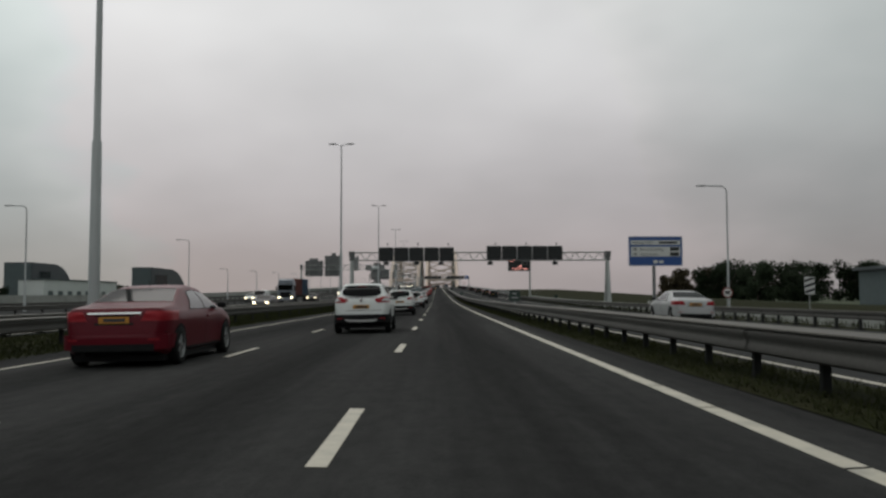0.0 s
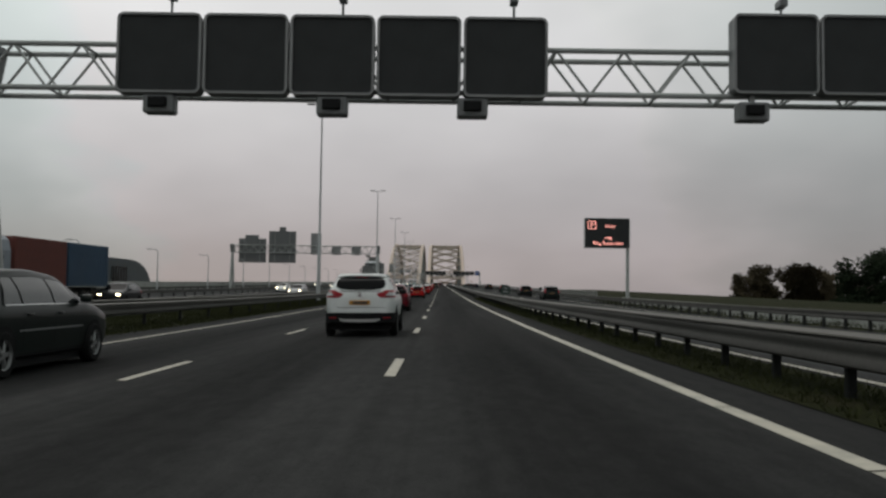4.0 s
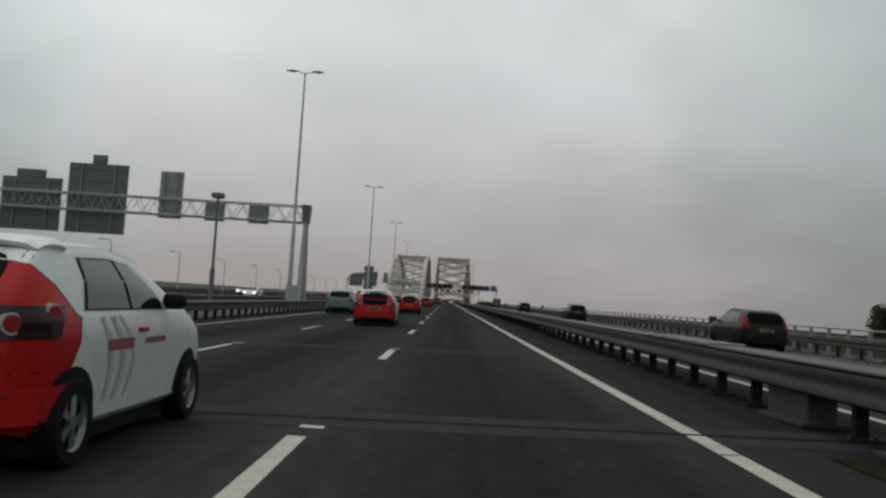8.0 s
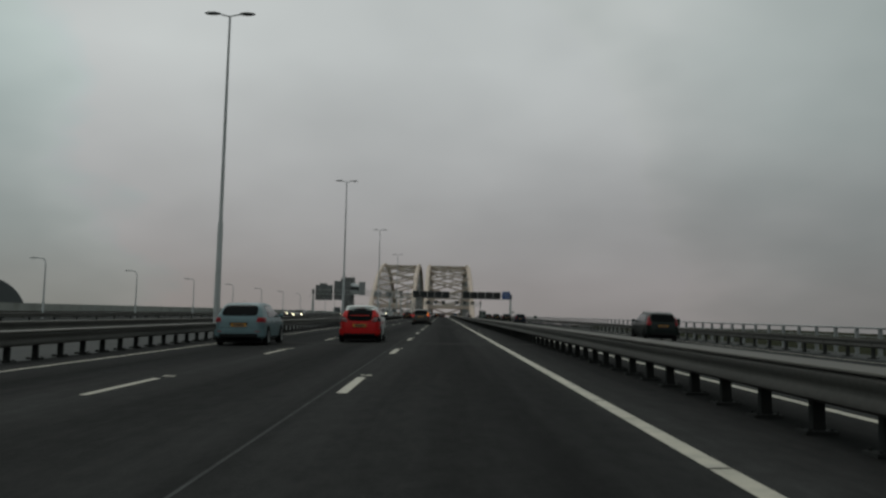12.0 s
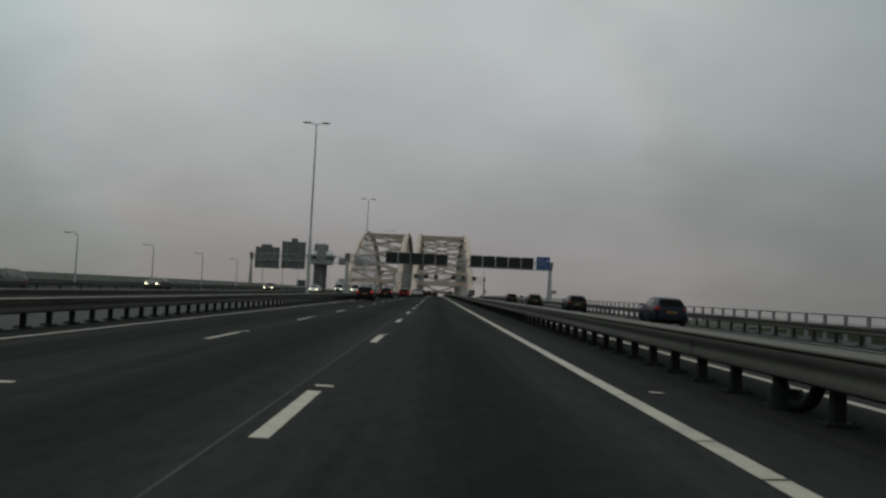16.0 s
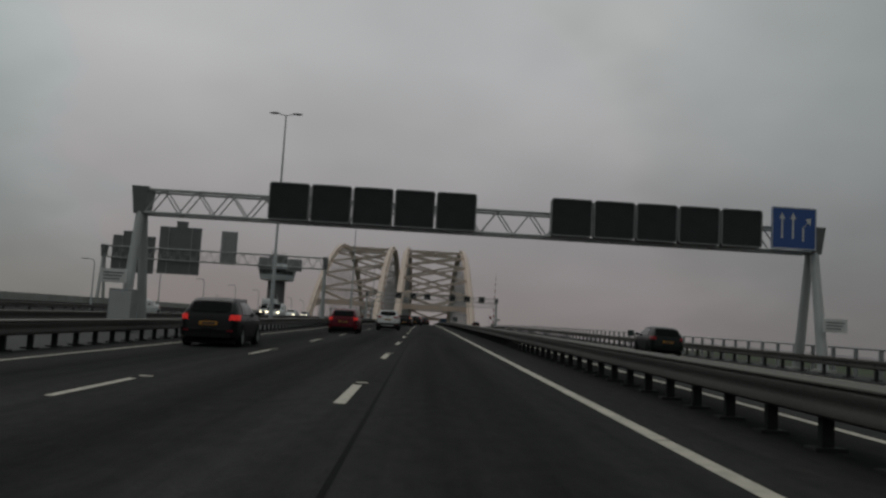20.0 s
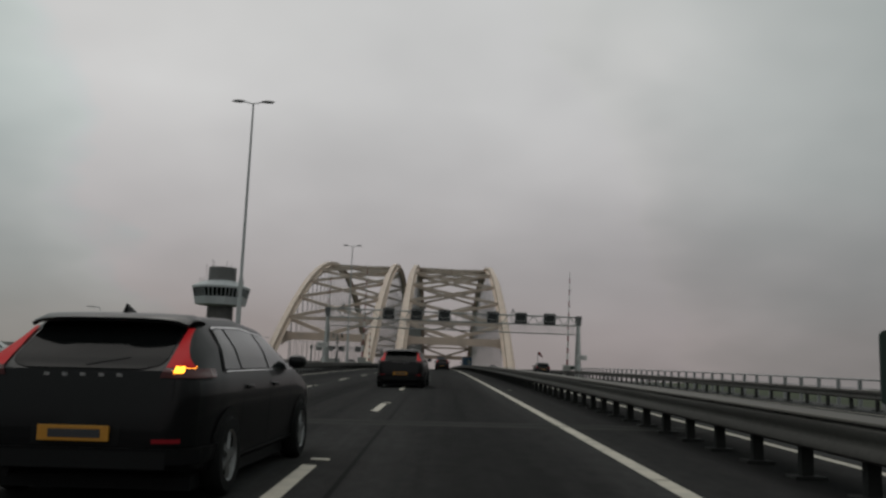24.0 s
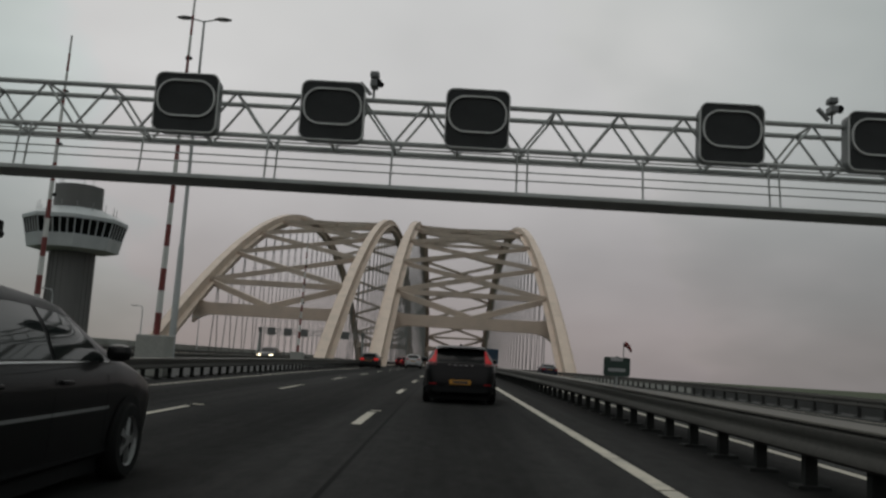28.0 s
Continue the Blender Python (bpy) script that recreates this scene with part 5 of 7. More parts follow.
rnd = random.Random(5)
base_trees = [tree(90, 262, 12.5, 5.2, LEAF, 11), tree(97, 268, 11.5, 5.0, LEAF, 12), tree(105, 382, 11.5, 5.0, LEAF_BROWN, 13)]
for x, y, s, k in ((82, 258, 0.85, 1), (103, 262, 0.95, 0), (112, 268, 1.05, 1), (121, 275, 1.0, 0), (131, 270, 1.1, 1), (142, 280, 1.0, 0),
                   (112, 385, 1.25, 2), (119, 378, 1.3, 2), (127, 388, 1.3, 2), (134, 382, 1.1, 2), (90, 240, 0.9, 0), (100, 235, 0.8, 1), (150, 300, 1.1, 0), (160, 290, 1.0, 1)):
    c = copy_thing(base_trees[k], pose(x, y, -0.45, 0, 0, rnd.uniform(0, 360)) @ Matrix.Scale(s, 4))
    c.matrix_basis = pose(x, y, -0.45, 0, 0, rnd.uniform(0, 360)) @ Matrix.Scale(s, 4)
for k in range(14):
    s = rnd.uniform(0.7, 0.95)
    c = copy_thing(base_trees[k % 2], pose(0, 0, 0))
    c.matrix_basis = pose(-214 + rnd.uniform(-5, 5), 500 + 8.5 * k, -0.45, 0, 0, rnd.uniform(0, 360)) @ Matrix.Scale(s, 4)
for k in range(10):
    c = copy_thing(base_trees[k % 2], pose(0, 0, 0))
    c.matrix_basis = pose(-205 + rnd.uniform(-5, 5), 330 + 8 * k, -0.45, 0, 0, rnd.uniform(0, 360)) @ Matrix.Scale(rnd.uniform(0.6, 0.9), 4)


# ---- vehicles ----
STYLES = {  # roofline from the rear bumper forward: metres along, metres up; belt height; roof width; ground clearance
    "hatch": (4.05, 1.75, ((0, .56), (.04, .9), (.12, 1.03), (.5, 1.37), (.8, 1.45), (1.6, 1.48), (2.3, 1.42), (3.05, 1.0), (3.3, .95), (3.8, .82), (4.0, .66), (4.05, .45)), .95, .70, .2),
    "small": (3.42, 1.62, ((0, .6), (.04, .95), (.1, 1.05), (.36, 1.31), (.62, 1.385), (1.4, 1.415), (1.95, 1.345), (2.7, .97), (2.85, .94), (3.2, .8), (3.38, .62), (3.42, .45)), .95, .70, .2),
    "sedan": (4.96, 1.87, ((0, .56), (.04, .93), (.12, 1.03), (.85, 1.1), (1.75, 1.4), (2.3, 1.46), (2.9, 1.41), (3.75, 1.03), (4.05, .97), (4.65, .82), (4.9, .64), (4.96, .45)), .97, .66, .2),
    "estate": (4.6, 1.8, ((0, .58), (.04, .95), (.12, 1.05), (.45, 1.36), (.75, 1.44), (2.0, 1.48), (2.75, 1.41), (3.5, 1.0), (3.8, .95), (4.35, .82), (4.55, .66), (4.6, .45)), .96, .70, .2),
    "suv": (4.38, 1.81, ((0, .68), (.05, 1.0), (.12, 1.12), (.5, 1.46), (.8, 1.56), (1.7, 1.6), (2.4, 1.53), (3.2, 1.12), (3.5, 1.07), (4.1, .96), (4.32, .78), (4.38, .52)), 1.05, .70, .27),
    "mpv": (4.47, 1.8, ((0, .62), (.04, .95), (.1, 1.04), (.36, 1.43), (.62, 1.52), (1.9, 1.57), (2.7, 1.46), (3.55, 1.06), (3.75, 1.02), (4.25, .88), (4.43, .7), (4.47, .45)), 1.0, .72, .22),
    "van": (4.85, 1.95, ((0, .6), (.03, 1.2), (.07, 1.8), (.3, 1.95), (1.5, 1.97), (3.0, 1.95), (3.85, 1.28), (4.05, 1.2), (4.6, 1.05), (4.8, .8), (4.85, .5)), 1.12, .84, .24),
}
SHAPES = {}
STYLES["tall_hatch"] = (4.37, 1.8, ((0, .58), (.03, .8), (.06, .98), (.2, 1.08), (.62, 1.36), (.9, 1.42), (1.7, 1.445), (2.5, 1.37), (3.25, 1.0), (3.5, .95), (4.1, .82), (4.3, .66), (4.37, .45)), .97, .69, .2)
LAMPS = {  # rear lamps: from height, to height, inner edge low and high (parts of half width), wrap low and high along the side
    "suv": ((.99, 1.175, .62, .76, .3, .44, .47),), "hatch": ((.8, .96, .73, .76, .16, .22),), "tall_hatch": ((1.0, 1.3, .71, .7, 0, 0, .93, .755), (.93, 1.0, .68, .71, .16, .2)),
    "small": ((.8, .99, .62, .74, .1, .17),), "sedan": ((.8, .97, .52, .62, .36, .42),), "estate": ((.77, .94, .56, .58, .26, .3),), "mpv": ((.84, .99, .78, .78, .08, .08), (1.0, 1.34, .82, .84, .08, .08)), "van": ((1.0, 1.5, .86, .86, .06, .06),),
}


WINDOWS = {  # rear windows: half widths at foot and head, heights, squareness of the corners
    "suv": (.76, .7, 1.17, 1.53, 3.4), "small": (.62, .64, .82, 1.31, 5.0), "hatch": (.76, .68, 1.0, 1.375, 6.0), "tall_hatch": (.7, .66, .98, 1.34, 5.0),
    "mpv": (.74, .7, 1.02, 1.46, 6.0), "van": (.76, .74, 1.25, 1.78, 8.0), "estate": (.74, .66, 1.04, 1.38, 5.0),
}


class Shell:
    """A car's skin: half widths and heights along its length."""

    def __init__(self, style):
        self.L, self.W, top, self.belt, self.roof, self.clear = STYLES[style]
        self.sx, self.sz = [p[0] for p in top], [p[1] for p in top]
        self.H = max(self.sz)
        self.grid = np.linspace(0, 1.6, 161)
        self.fine = [self.section(float(s)) for s in self.grid]

    def top(self, s):
        return sum(w * np.interp(s + d, self.sx, self.sz) for d, w in ((-.08, .12), (-.04, .2), (0, .36), (.04, .2), (.08, .12))) if s > .2 else np.interp(s, self.sx, self.sz)

    def half(self, s):
        L = self.L
        return self.W / 2 * float(np.interp(s, (0, .03, .08, .18, .35, .7, L * .5, L - .7, L - .3, L - .1, L), (.7, .8, .865, .928, .968, .992, 1, .985, .94, .86, .72)))

    def section(self, s):
        """Half cross-section from the sill centre up to the roof centre, rounded off: (x, z)."""
        w, zt = self.half(s), float(self.top(s))
        zc = self.clear + .08 * max(0, 1 - s / .3) + .06 * max(0, 1 - (self.L - s) / .5)
        zb = min(self.belt, zt - .045)
        cab = min(1.0, max(0.0, (zt - zb - .045) / (self.H - self.belt - .045)))
        wr = w * ((1 - cab) * .9 + cab * self.roof)
        lo = [(0, zc), (w * .6, zc), (w * .87, zc + .01), (w * .95, zc + .06), (w * .972, zc + (zb - zc) * .3), (w * .985, zc + (zb - zc) * .55), (w, zc + (zb - zc) * .76), (w * .982, zb - .03), (w * .955, zb)]
        d = zt - zb
        hi = [(w * .955 + (wr - w * .955) * .45 + .02 * cab, zb + d * .45), (wr + .012 * cab, zb + d * .82), (wr * .965, zb + d * .93), (wr * .88, zb + d * .975), (wr * .6, zb + d * .993), (wr * .3, zt), (0, zt)]
        return lo + hi

    def side(self, s, f):
        """A point on the glass side between belt (f = 0) and roof edge (f = 1)."""
        p = self.section(s)
        a, m, b = p[8], p[9], p[10]
        return (a[0] + (m[0] - a[0]) * f / .55, a[1] + (m[1] - a[1]) * f / .55) if f < .55 else (m[0] + (b[0] - m[0]) * (f - .55) / .45, m[1] + (b[1] - m[1]) * (f - .55) / .45)

    def flank(self, s, z):
        """Half width of the body side at height z."""
        p = self.section(s)[2:9]
        return float(np.interp(z, [q[1] for q in p], [q[0] for q in p]))

    def reach(self, z):
        """Greatest half width of the rear face at height z."""
        p = self.fine[45][5:12]
        return float(np.interp(z, [q[1] for q in p], [q[0] for q in p])) * .975

    def back(self, f, z):
        """The point of the rear face at the part f of the half width and at height z."""
        for s, p in zip(self.grid, self.fine):
            w = max(q[0] for q in p)
            x = min(abs(f) * self.half(.3) * .985, self.reach(z))
            if x > w:
                continue
            up = [q for q in p if q[1] >= p[5][1] - 1e-6][::-1]
            zz = float(np.interp(x, [q[0] for q in up], [q[1] for q in up]))
            if zz >= z:
                return math.copysign(x, f) if f else 0.0, float(s), z
        return math.copysign(x, f), .3, z


def grid_skin(rows, flip=False):
    bm = bmesh.new()
    vs = [[bm.verts.new(p) for p in r] for r in rows]
    for a, b in zip(vs, vs[1:]):
        for q in range(len(a) - 1):
            face = (a[q], a[q + 1], b[q + 1], b[q])
            bm.faces.new(face[::-1] if flip else face)
    return bm


def body_mesh(sh):
    st = sorted({round(v, 3) for v in list(np.linspace(0, sh.L, 46)) + [.015, .03, .045, .06, .08, .1, .13, .18, .25, sh.L - .03, sh.L - .08]})
    rings = []
    for s in st:
        h = sh.section(s)
        rings.append([(x, s, z) for x, z in h] + [(-x, s, z) for x, z in h[-2:0:-1]])
    return rings


def skin_mesh(sh, i0, i1):
    """The skin between two heights of the section, on both sides and across the ends."""
    rings = body_mesh(sh)
    n = (len(rings[0]) + 2) // 2
    bm = bmesh.new()
    left = [[bm.verts.new(r[i]) for i in range(i0, i1 + 1)] for r in rings]
    right = [[bm.verts.new((-r[i][0], r[i][1], r[i][2])) for i in range(i0, i1 + 1)] for r in rings]
    for a, b, c, d in zip(left, left[1:], right, right[1:]):
        for k in range(i1 - i0):
            bm.faces.new((a[k], b[k], b[k + 1], a[k + 1]))
            bm.faces.new((c[k], c[k + 1], d[k + 1], d[k]))
    for e, flip in ((0, False), (-1, True)):
        for k in range(i1 - i0):
            q = (left[e][k], left[e][k + 1], right[e][k + 1], right[e][k])
            bm.faces.new(q[::-1] if flip else q)
    bmesh.ops.remove_doubles(bm, verts=bm.verts[:], dist=1e-5)
    return bm


def window_patch(sh, fb, ft, z0, z1, lift=.009, power=5.0, nx=12, nz=12):
    """A rear window with rounded corners: half widths at foot and head, two heights."""
    rows = []
    for j in range(nz + 1):
        v = -math.cos(math.pi * j / nz) * .998
        z = z0 + (z1 - z0) * (v + 1) / 2
        w = (fb + (ft - fb) * (v + 1) / 2) * (1 - abs(v) ** power) ** (1 / power)
        row = []
        for i in range(nx + 1):
            x, s, zz = sh.back(w * (2 * i / nx - 1), z)
            row.append((x, s - lift * .7, zz + lift * .6))
        rows.append(row)
    return grid_skin(rows)


def outward(bm, centre):
    """Turns an open patch so that it faces away from the car's middle; closes the normals of a solid."""
    bm.normal_update()
    if all(e.is_manifold for e in bm.edges):
        bmesh.ops.recalc_face_normals(bm, faces=bm.faces[:])
    elif sum(f.normal.dot(f.calc_center_median() - centre) * f.calc_area() for f in bm.faces) < 0:
        bmesh.ops.reverse_faces(bm, faces=bm.faces[:])
    return bm


def patch(sh, s0, s1, f0, f1, sgn, n=7, lift=.006, slant0=0.0, slant1=0.0):
    """A pane on the side glass."""
    rows = []
    for i in range(n + 1):
        row = []
        for f in np.linspace(f0, f1, 5):
            s = (s0 + slant0 * f) + ((s1 + slant1 * f) - (s0 + slant0 * f)) * i / n
            x, z = sh.side(s, f)
            row.append((sgn * (x + lift), s, z))
        rows.append(row)
    return grid_skin(rows, sgn > 0)


def screen_patch(sh, s0, s1, w0, w1, n=9, lift=.007):
    """A pane on the sloping front or rear."""
    rows = []
    for i in range(n + 1):
        s = s0 + (s1 - s0) * i / n
        p = sh.section(s)[10:]
        ww = w0 + (w1 - w0) * i / n
        row = []
        for k in range(-6, 7):
            x = p[1][0] * ww * k / 6
            up = p[::-1]
            z = float(np.interp(abs(x), [q[0] for q in up], [q[1] for q in up]))
            row.append((x, s - .3 * lift, z + lift))
        rows.append(row)
    return grid_skin(rows)


def back_patch(sh, f0, f1, z0, z1, lift=.008, nx=8, nz=4, taper=0.0):
    """A piece of the rear face, between parts of the half width and two heights."""
    rows = []
    for j in range(nz + 1):
        z = z0 + (z1 - z0) * j / nz
        row = []
        for i in range(nx + 1):
            f = f0 + (f1 - f0) * i / nx
            x, s, zz = sh.back(f * (1 - taper * j / nz), z)
            row.append((x, s - lift, zz))
        rows.append(row)
    return grid_skin(rows)


def lamp_patch(sh, spec, sgn, lift=.018):
    """A rear lamp that wraps from the rear face onto the side."""
    z0, z1, a0, a1, w0, w1 = spec[:6]
    nose = spec[6] if len(spec) == 7 else None
    if len(spec) > 7:  # a slim lamp that narrows up the pillar
        b0, b1 = spec[6:]
        rows = []
        for j in range(9):
            f = j / 8
            z = z0 + (z1 - z0) * f
            out = b1 + (b0 - b1) * (1 - f) ** 1.8
            row = []
            for i in range(5):
                x, s, _ = sh.back(a0 + (a1 - a0) * f + (out - a0 - (a1 - a0) * f) * i / 4, z)
                row.append((sgn * (x + .006), s - lift, z + .004))
            rows.append(row)
        return grid_skin(rows)
    rows = []
    for j in range(9):
        f = j / 8
        z = z0 + (z1 - z0) * f
        inner = a0 + (a1 - a0) * f if nose is None else float(np.interp(f, (0, .45, 1), (a0, nose, a1)))
        row = []
        for i in range(11):
            x, s, _ = sh.back(inner + (.985 - inner) * i / 10, z)
            row.append((sgn * (x + lift * (i / 10) ** 2), s - lift, z))
        s_in = row[-1][1] + .02
        for i in range(1, 10):
            s = s_in + (w0 + (w1 - w0) * f) * i / 9
            outline = sh.section(s)[2:12]
            x = float(np.interp(z, [q[1] for q in outline], [q[0] for q in outline]))
            row.append((sgn * (x + lift), s, z))
        rows.append(row)
    bm = grid_skin(rows, sgn < 0)
    bm.normal_update()
    bmesh.ops.solidify(bm, geom=bm.faces[:], thickness=.02)
    return bm


def arch_patch(sh, wy, zr, r0, r1, sgn, lift=.005):
    """The dark opening round a wheel, lying on the body side."""
    rows = []
    for j in range(5):
        r = r0 + (r1 - r0) * j / 4
        row = []
        for i in range(21):
            a = radians(-25 + 230 * i / 20)
            s, z = wy + r * math.cos(a), max(sh.clear + .03, zr + r * math.sin(a))
            row.append((sgn * (sh.flank(s, z) + lift), s, z))
        rows.append(row)
    return grid_skin(rows, sgn < 0)


def seam_patch(sh, s, z0, z1, sgn, width=.012, slant=0.0):
    rows = []
    for j in range(7):
        z = z0 + (z1 - z0) * j / 6
        rows.append([(sgn * (sh.flank(s + d + slant * j / 6, z) + .003), s + d + slant * j / 6, z) for d in np.linspace(0, width, 2 if width < .05 else 14)])
    return grid_skin(rows, sgn < 0)


def wheel_meshes(r):
    if ("wheel", r) not in SHAPES:
        bm = bmesh.new()
        prof = [(r * .64, -.1), (r * .9, -.1), (r * .97, -.08), (r, -.04), (r, .04), (r * .97, .08), (r * .9, .1), (r * .64, .1)]
        loft(bm, [[(x, p * math.cos(a), p * math.sin(a)) for p, x in prof] for a in [2 * math.pi * k / 28 for k in range(29)]], closed=False, caps=False)
        tyre = mesh_of("tyre", bm, TYRE, True)
        bm = bmesh.new()
        rod(bm, (-.04, 0, 0), (.04, 0, 0), r * .65, n=28)
        back = mesh_of("rim", bm, TRIM)
        bm = bmesh.new()
        for k in range(5):
            for d in (-.13, .13):
                a = 2 * math.pi * k / 5
                bar(bm, (.075, r * .12 * math.cos(a), r * .12 * math.sin(a)), (.06, r * .62 * math.cos(a + d), r * .62 * math.sin(a + d)), r * .085, .03)
        rod(bm, (.05, 0, 0), (.09, 0, 0), r * .15, n=12)
        loft(bm, [[(x, p * math.cos(a), p * math.sin(a)) for p, x in ((r * .58, .05), (r * .66, .05), (r * .66, .095), (r * .61, .085), (r * .58, .05))] for a in [2 * math.pi * k / 28 for k in range(29)]], closed=False, caps=False)
        SHAPES[("wheel", r)] = (tyre, back, mesh_of("rim_spokes", bm, RIM, True))
    return SHAPES[("wheel", r)]


def shared(key, build, material, smooth=False):
    if key not in SHAPES:
        SHAPES[key] = mesh_of(key[0], build(), material, smooth)
    return SHAPES[key]


def roof_rail(sh, sgn):
    bm = bmesh.new()
    pts = []
    for k in range(9):
        s = .72 + (sh.L * .56 - .72) * k / 8
        p = sh.section(s)[11]
        pts.append((sgn * p[0] * .97, s, p[1] + (.045 if 0 < k < 8 else .0)))
    for a, b in zip(pts, pts[1:]):
        rod(bm, a, b, .018, n=8)
    return bm


def spoiler_mesh(sh, start):
    """A lip that carries the roof on over the rear window, thin and rounded at its corners."""
    crown = sh.section(start + .12)[10:][::-1]
    rows = []
    for i in range(9):
        u = i / 8
        row = []
        for k in range(-9, 10):
            f = k / 9
            x = crown[-1][0] * .985 * f * (1 - .05 * u)
            back_ = start + .14 - .36 * u + .06 * abs(f) ** 4 * u
            z = float(np.interp(abs(x), [q[0] for q in crown], [q[1] for q in crown])) + .01 * (1 - (2 * u - 1) ** 2) - .045 * u ** 2 - .02 * abs(f) ** 6 * u
            row.append((x, back_, z + .006))
        rows.append(row)
    bm = grid_skin(rows)
    bm.normal_update()
    bmesh.ops.solidify(bm, geom=bm.faces[:], thickness=.03)
    return bm


def lamp_mats(style, m):
    return {"small": (LAMP_POD,), "tall_hatch": (TAIL_DIM, LENS_GREY), "suv": (m,)}.get(style, (m, TAIL))


LAMP_POD = mat("smoked_lamp_pod", (0.02, 0.008, 0.008), 0.2, vary=0.1, spec=0.3)
LENS_GREY = mat("smoked_clear_lens", (0.09, 0.035, 0.035), 0.2, vary=0.1, spec=0.3)


def car(style, colour, label, x, y, turn=0.0, lit=False, category="car", rails=False, lower=None, oncoming=False, spoiler=False, group="", wheel_r=None, chrome_bar=False, indicator=False, roof_box=False, badge=False, far=False):
    if ("shell", style) not in SHAPES:
        SHAPES[("shell", style)] = Shell(style)
    sh = SHAPES[("shell", style)]
    o = thing(style_names[style], label, category, group=group)
    key = (style, colour.name)
    L, W, H = sh.L, sh.W, sh.H

    def add(name, extra, build, material, label_="", smooth=True, at=None, parent=None):
        return part(name, shared((name, style, material.name, *extra), lambda: outward(build(), Vector((0, L * .5, H * .5))), material, smooth), material, parent or o, label_, at=at)

    cut = 4 if lower else 2
    add("body", (), lambda: skin_mesh(sh, cut, 15), colour)
    add("lower_body", (), lambda: skin_mesh(sh, 0, cut), lower or TRIM, "black lower bodywork")
    ci = [i for i, z in enumerate(sh.sz) if z >= sh.belt + .03]
    front1 = sh.sx[ci[-1] + 1] if ci[-1] + 1 < len(sh.sx) else L
    roof_r = next(s for s, z in zip(sh.sx, sh.sz) if z > H - .09)
    roof_f = [s for s, z in zip(sh.sx, sh.sz) if z > H - .1][-1]
    g0 = float(np.interp(sh.belt + .07, sh.sz[:5], sh.sx[:5])) if style != "sedan" else .95
    wb, wt, z0, z1, pw = WINDOWS.get(style, (.74, .66, sh.belt + .1, H - .1, 6.0))
    if style == "sedan":
        add("rear_window", (), lambda: screen_patch(sh, g0, roof_r - .05, .97, .9), CAR_GLASS)
    else:
        add("rear_window", (), lambda: window_patch(sh, wb, wt, z0, z1, power=pw), CAR_GLASS)
    add("windscreen", (), lambda: screen_patch(sh, roof_f + .03, front1 - .1, .9, .95), CAR_GLASS)
    m0, m1 = roof_r + (.06 if style != "sedan" else -.35), front1 - .45
    cuts = [m0, m0 + (m1 - m0) * .48, m1] if style in ("small", "sedan") else [m0 - .02, m0 + (m1 - m0) * .2, m0 + (m1 - m0) * .58, m1]
    if style == "van":
        cuts = [m1 - 1.0, m1 - .05]
    r = wheel_r or {"suv": .345, "van": .34, "small": .28}.get(style, .315)
    axles = (.55, L - .64) if style == "small" else (.78, L - .88)
    for sgn in (-1, 1):
        for k, (a, b) in enumerate(zip(cuts, cuts[1:])):
            s0_, s1_ = (.2 if k == 0 and style != "van" else 0.0), (-.55 if k == len(cuts) - 2 else 0.0)
            s0_ = .5 if style == "sedan" and k == 0 else s0_
            add("side_window", (k, sgn), lambda: patch(sh, a + .03, b - .03, .06, .93, sgn, 9, .015, slant0=s0_, slant1=s1_), SIDE_GLASS)
        mt = TAIL_LIT if lit else TAIL
        for k, spec in enumerate(LAMPS[style]):
            add("tail_light", (sgn, k), lambda: lamp_patch(sh, spec, sgn), lamp_mats(style, mt)[k], "lit red lamp" if lit and k == 0 else "")
        if style == "suv":
            add("clear_lens", (sgn,), lambda: lamp_patch(sh, (1.035, 1.125, .74, .86, .26, .36), sgn, .03), CLEAR, "clear reversing lens")
        if style == "small":
            for k, (f, z, rr, dy) in enumerate(((.7, .855, .045, 0), (.83, .885, .058, 0), (.965, .93, .07, .1))):
                bx, bs, _ = sh.back(f, z)
                side = math.radians((35, 55, 80)[k])
                d = Vector((sgn * math.sin(side), -math.cos(side), .12))
                c = Vector((sgn * (bx + .004), bs + dy, z))
                add("lens_ring", (sgn, k), lambda: rod(bmesh.new(), c - d * .03, c + d * .024, rr + .006, n=20), SILVER_TRIM, smooth=False)
                add("round_lens", (sgn, k), lambda: rod(bmesh.new(), c - d * .03, c + d * .034, rr, rr * .85, n=20), TAIL)
        add("head_light", (sgn,), lambda: cube(sgn * W * .33 - .14, sgn * W * .33 + .14, L - .34, L - .07, .6 if style != "van" else .78, .75 if style != "van" else .98, .05), HEAD_LIT if oncoming else CLEAR, "lit headlamp" if oncoming else "")
        add("wing_mirror", (sgn,), lambda: cube(sgn * (W / 2 + .055) - .095, sgn * (W / 2 + .055) + .095, front1 - .66, front1 - .53, sh.belt + .01, sh.belt + .145, .055), TRIM if style in ("suv", "small", "sedan") else colour)
        if not far:
            add("window_surround", (sgn,), lambda: patch(sh, cuts[0] + .0, cuts[-1] + .0, .03, .96, sgn, 14, .009, slant0=.5 if style == "sedan" else .2, slant1=-.55), TRIM)
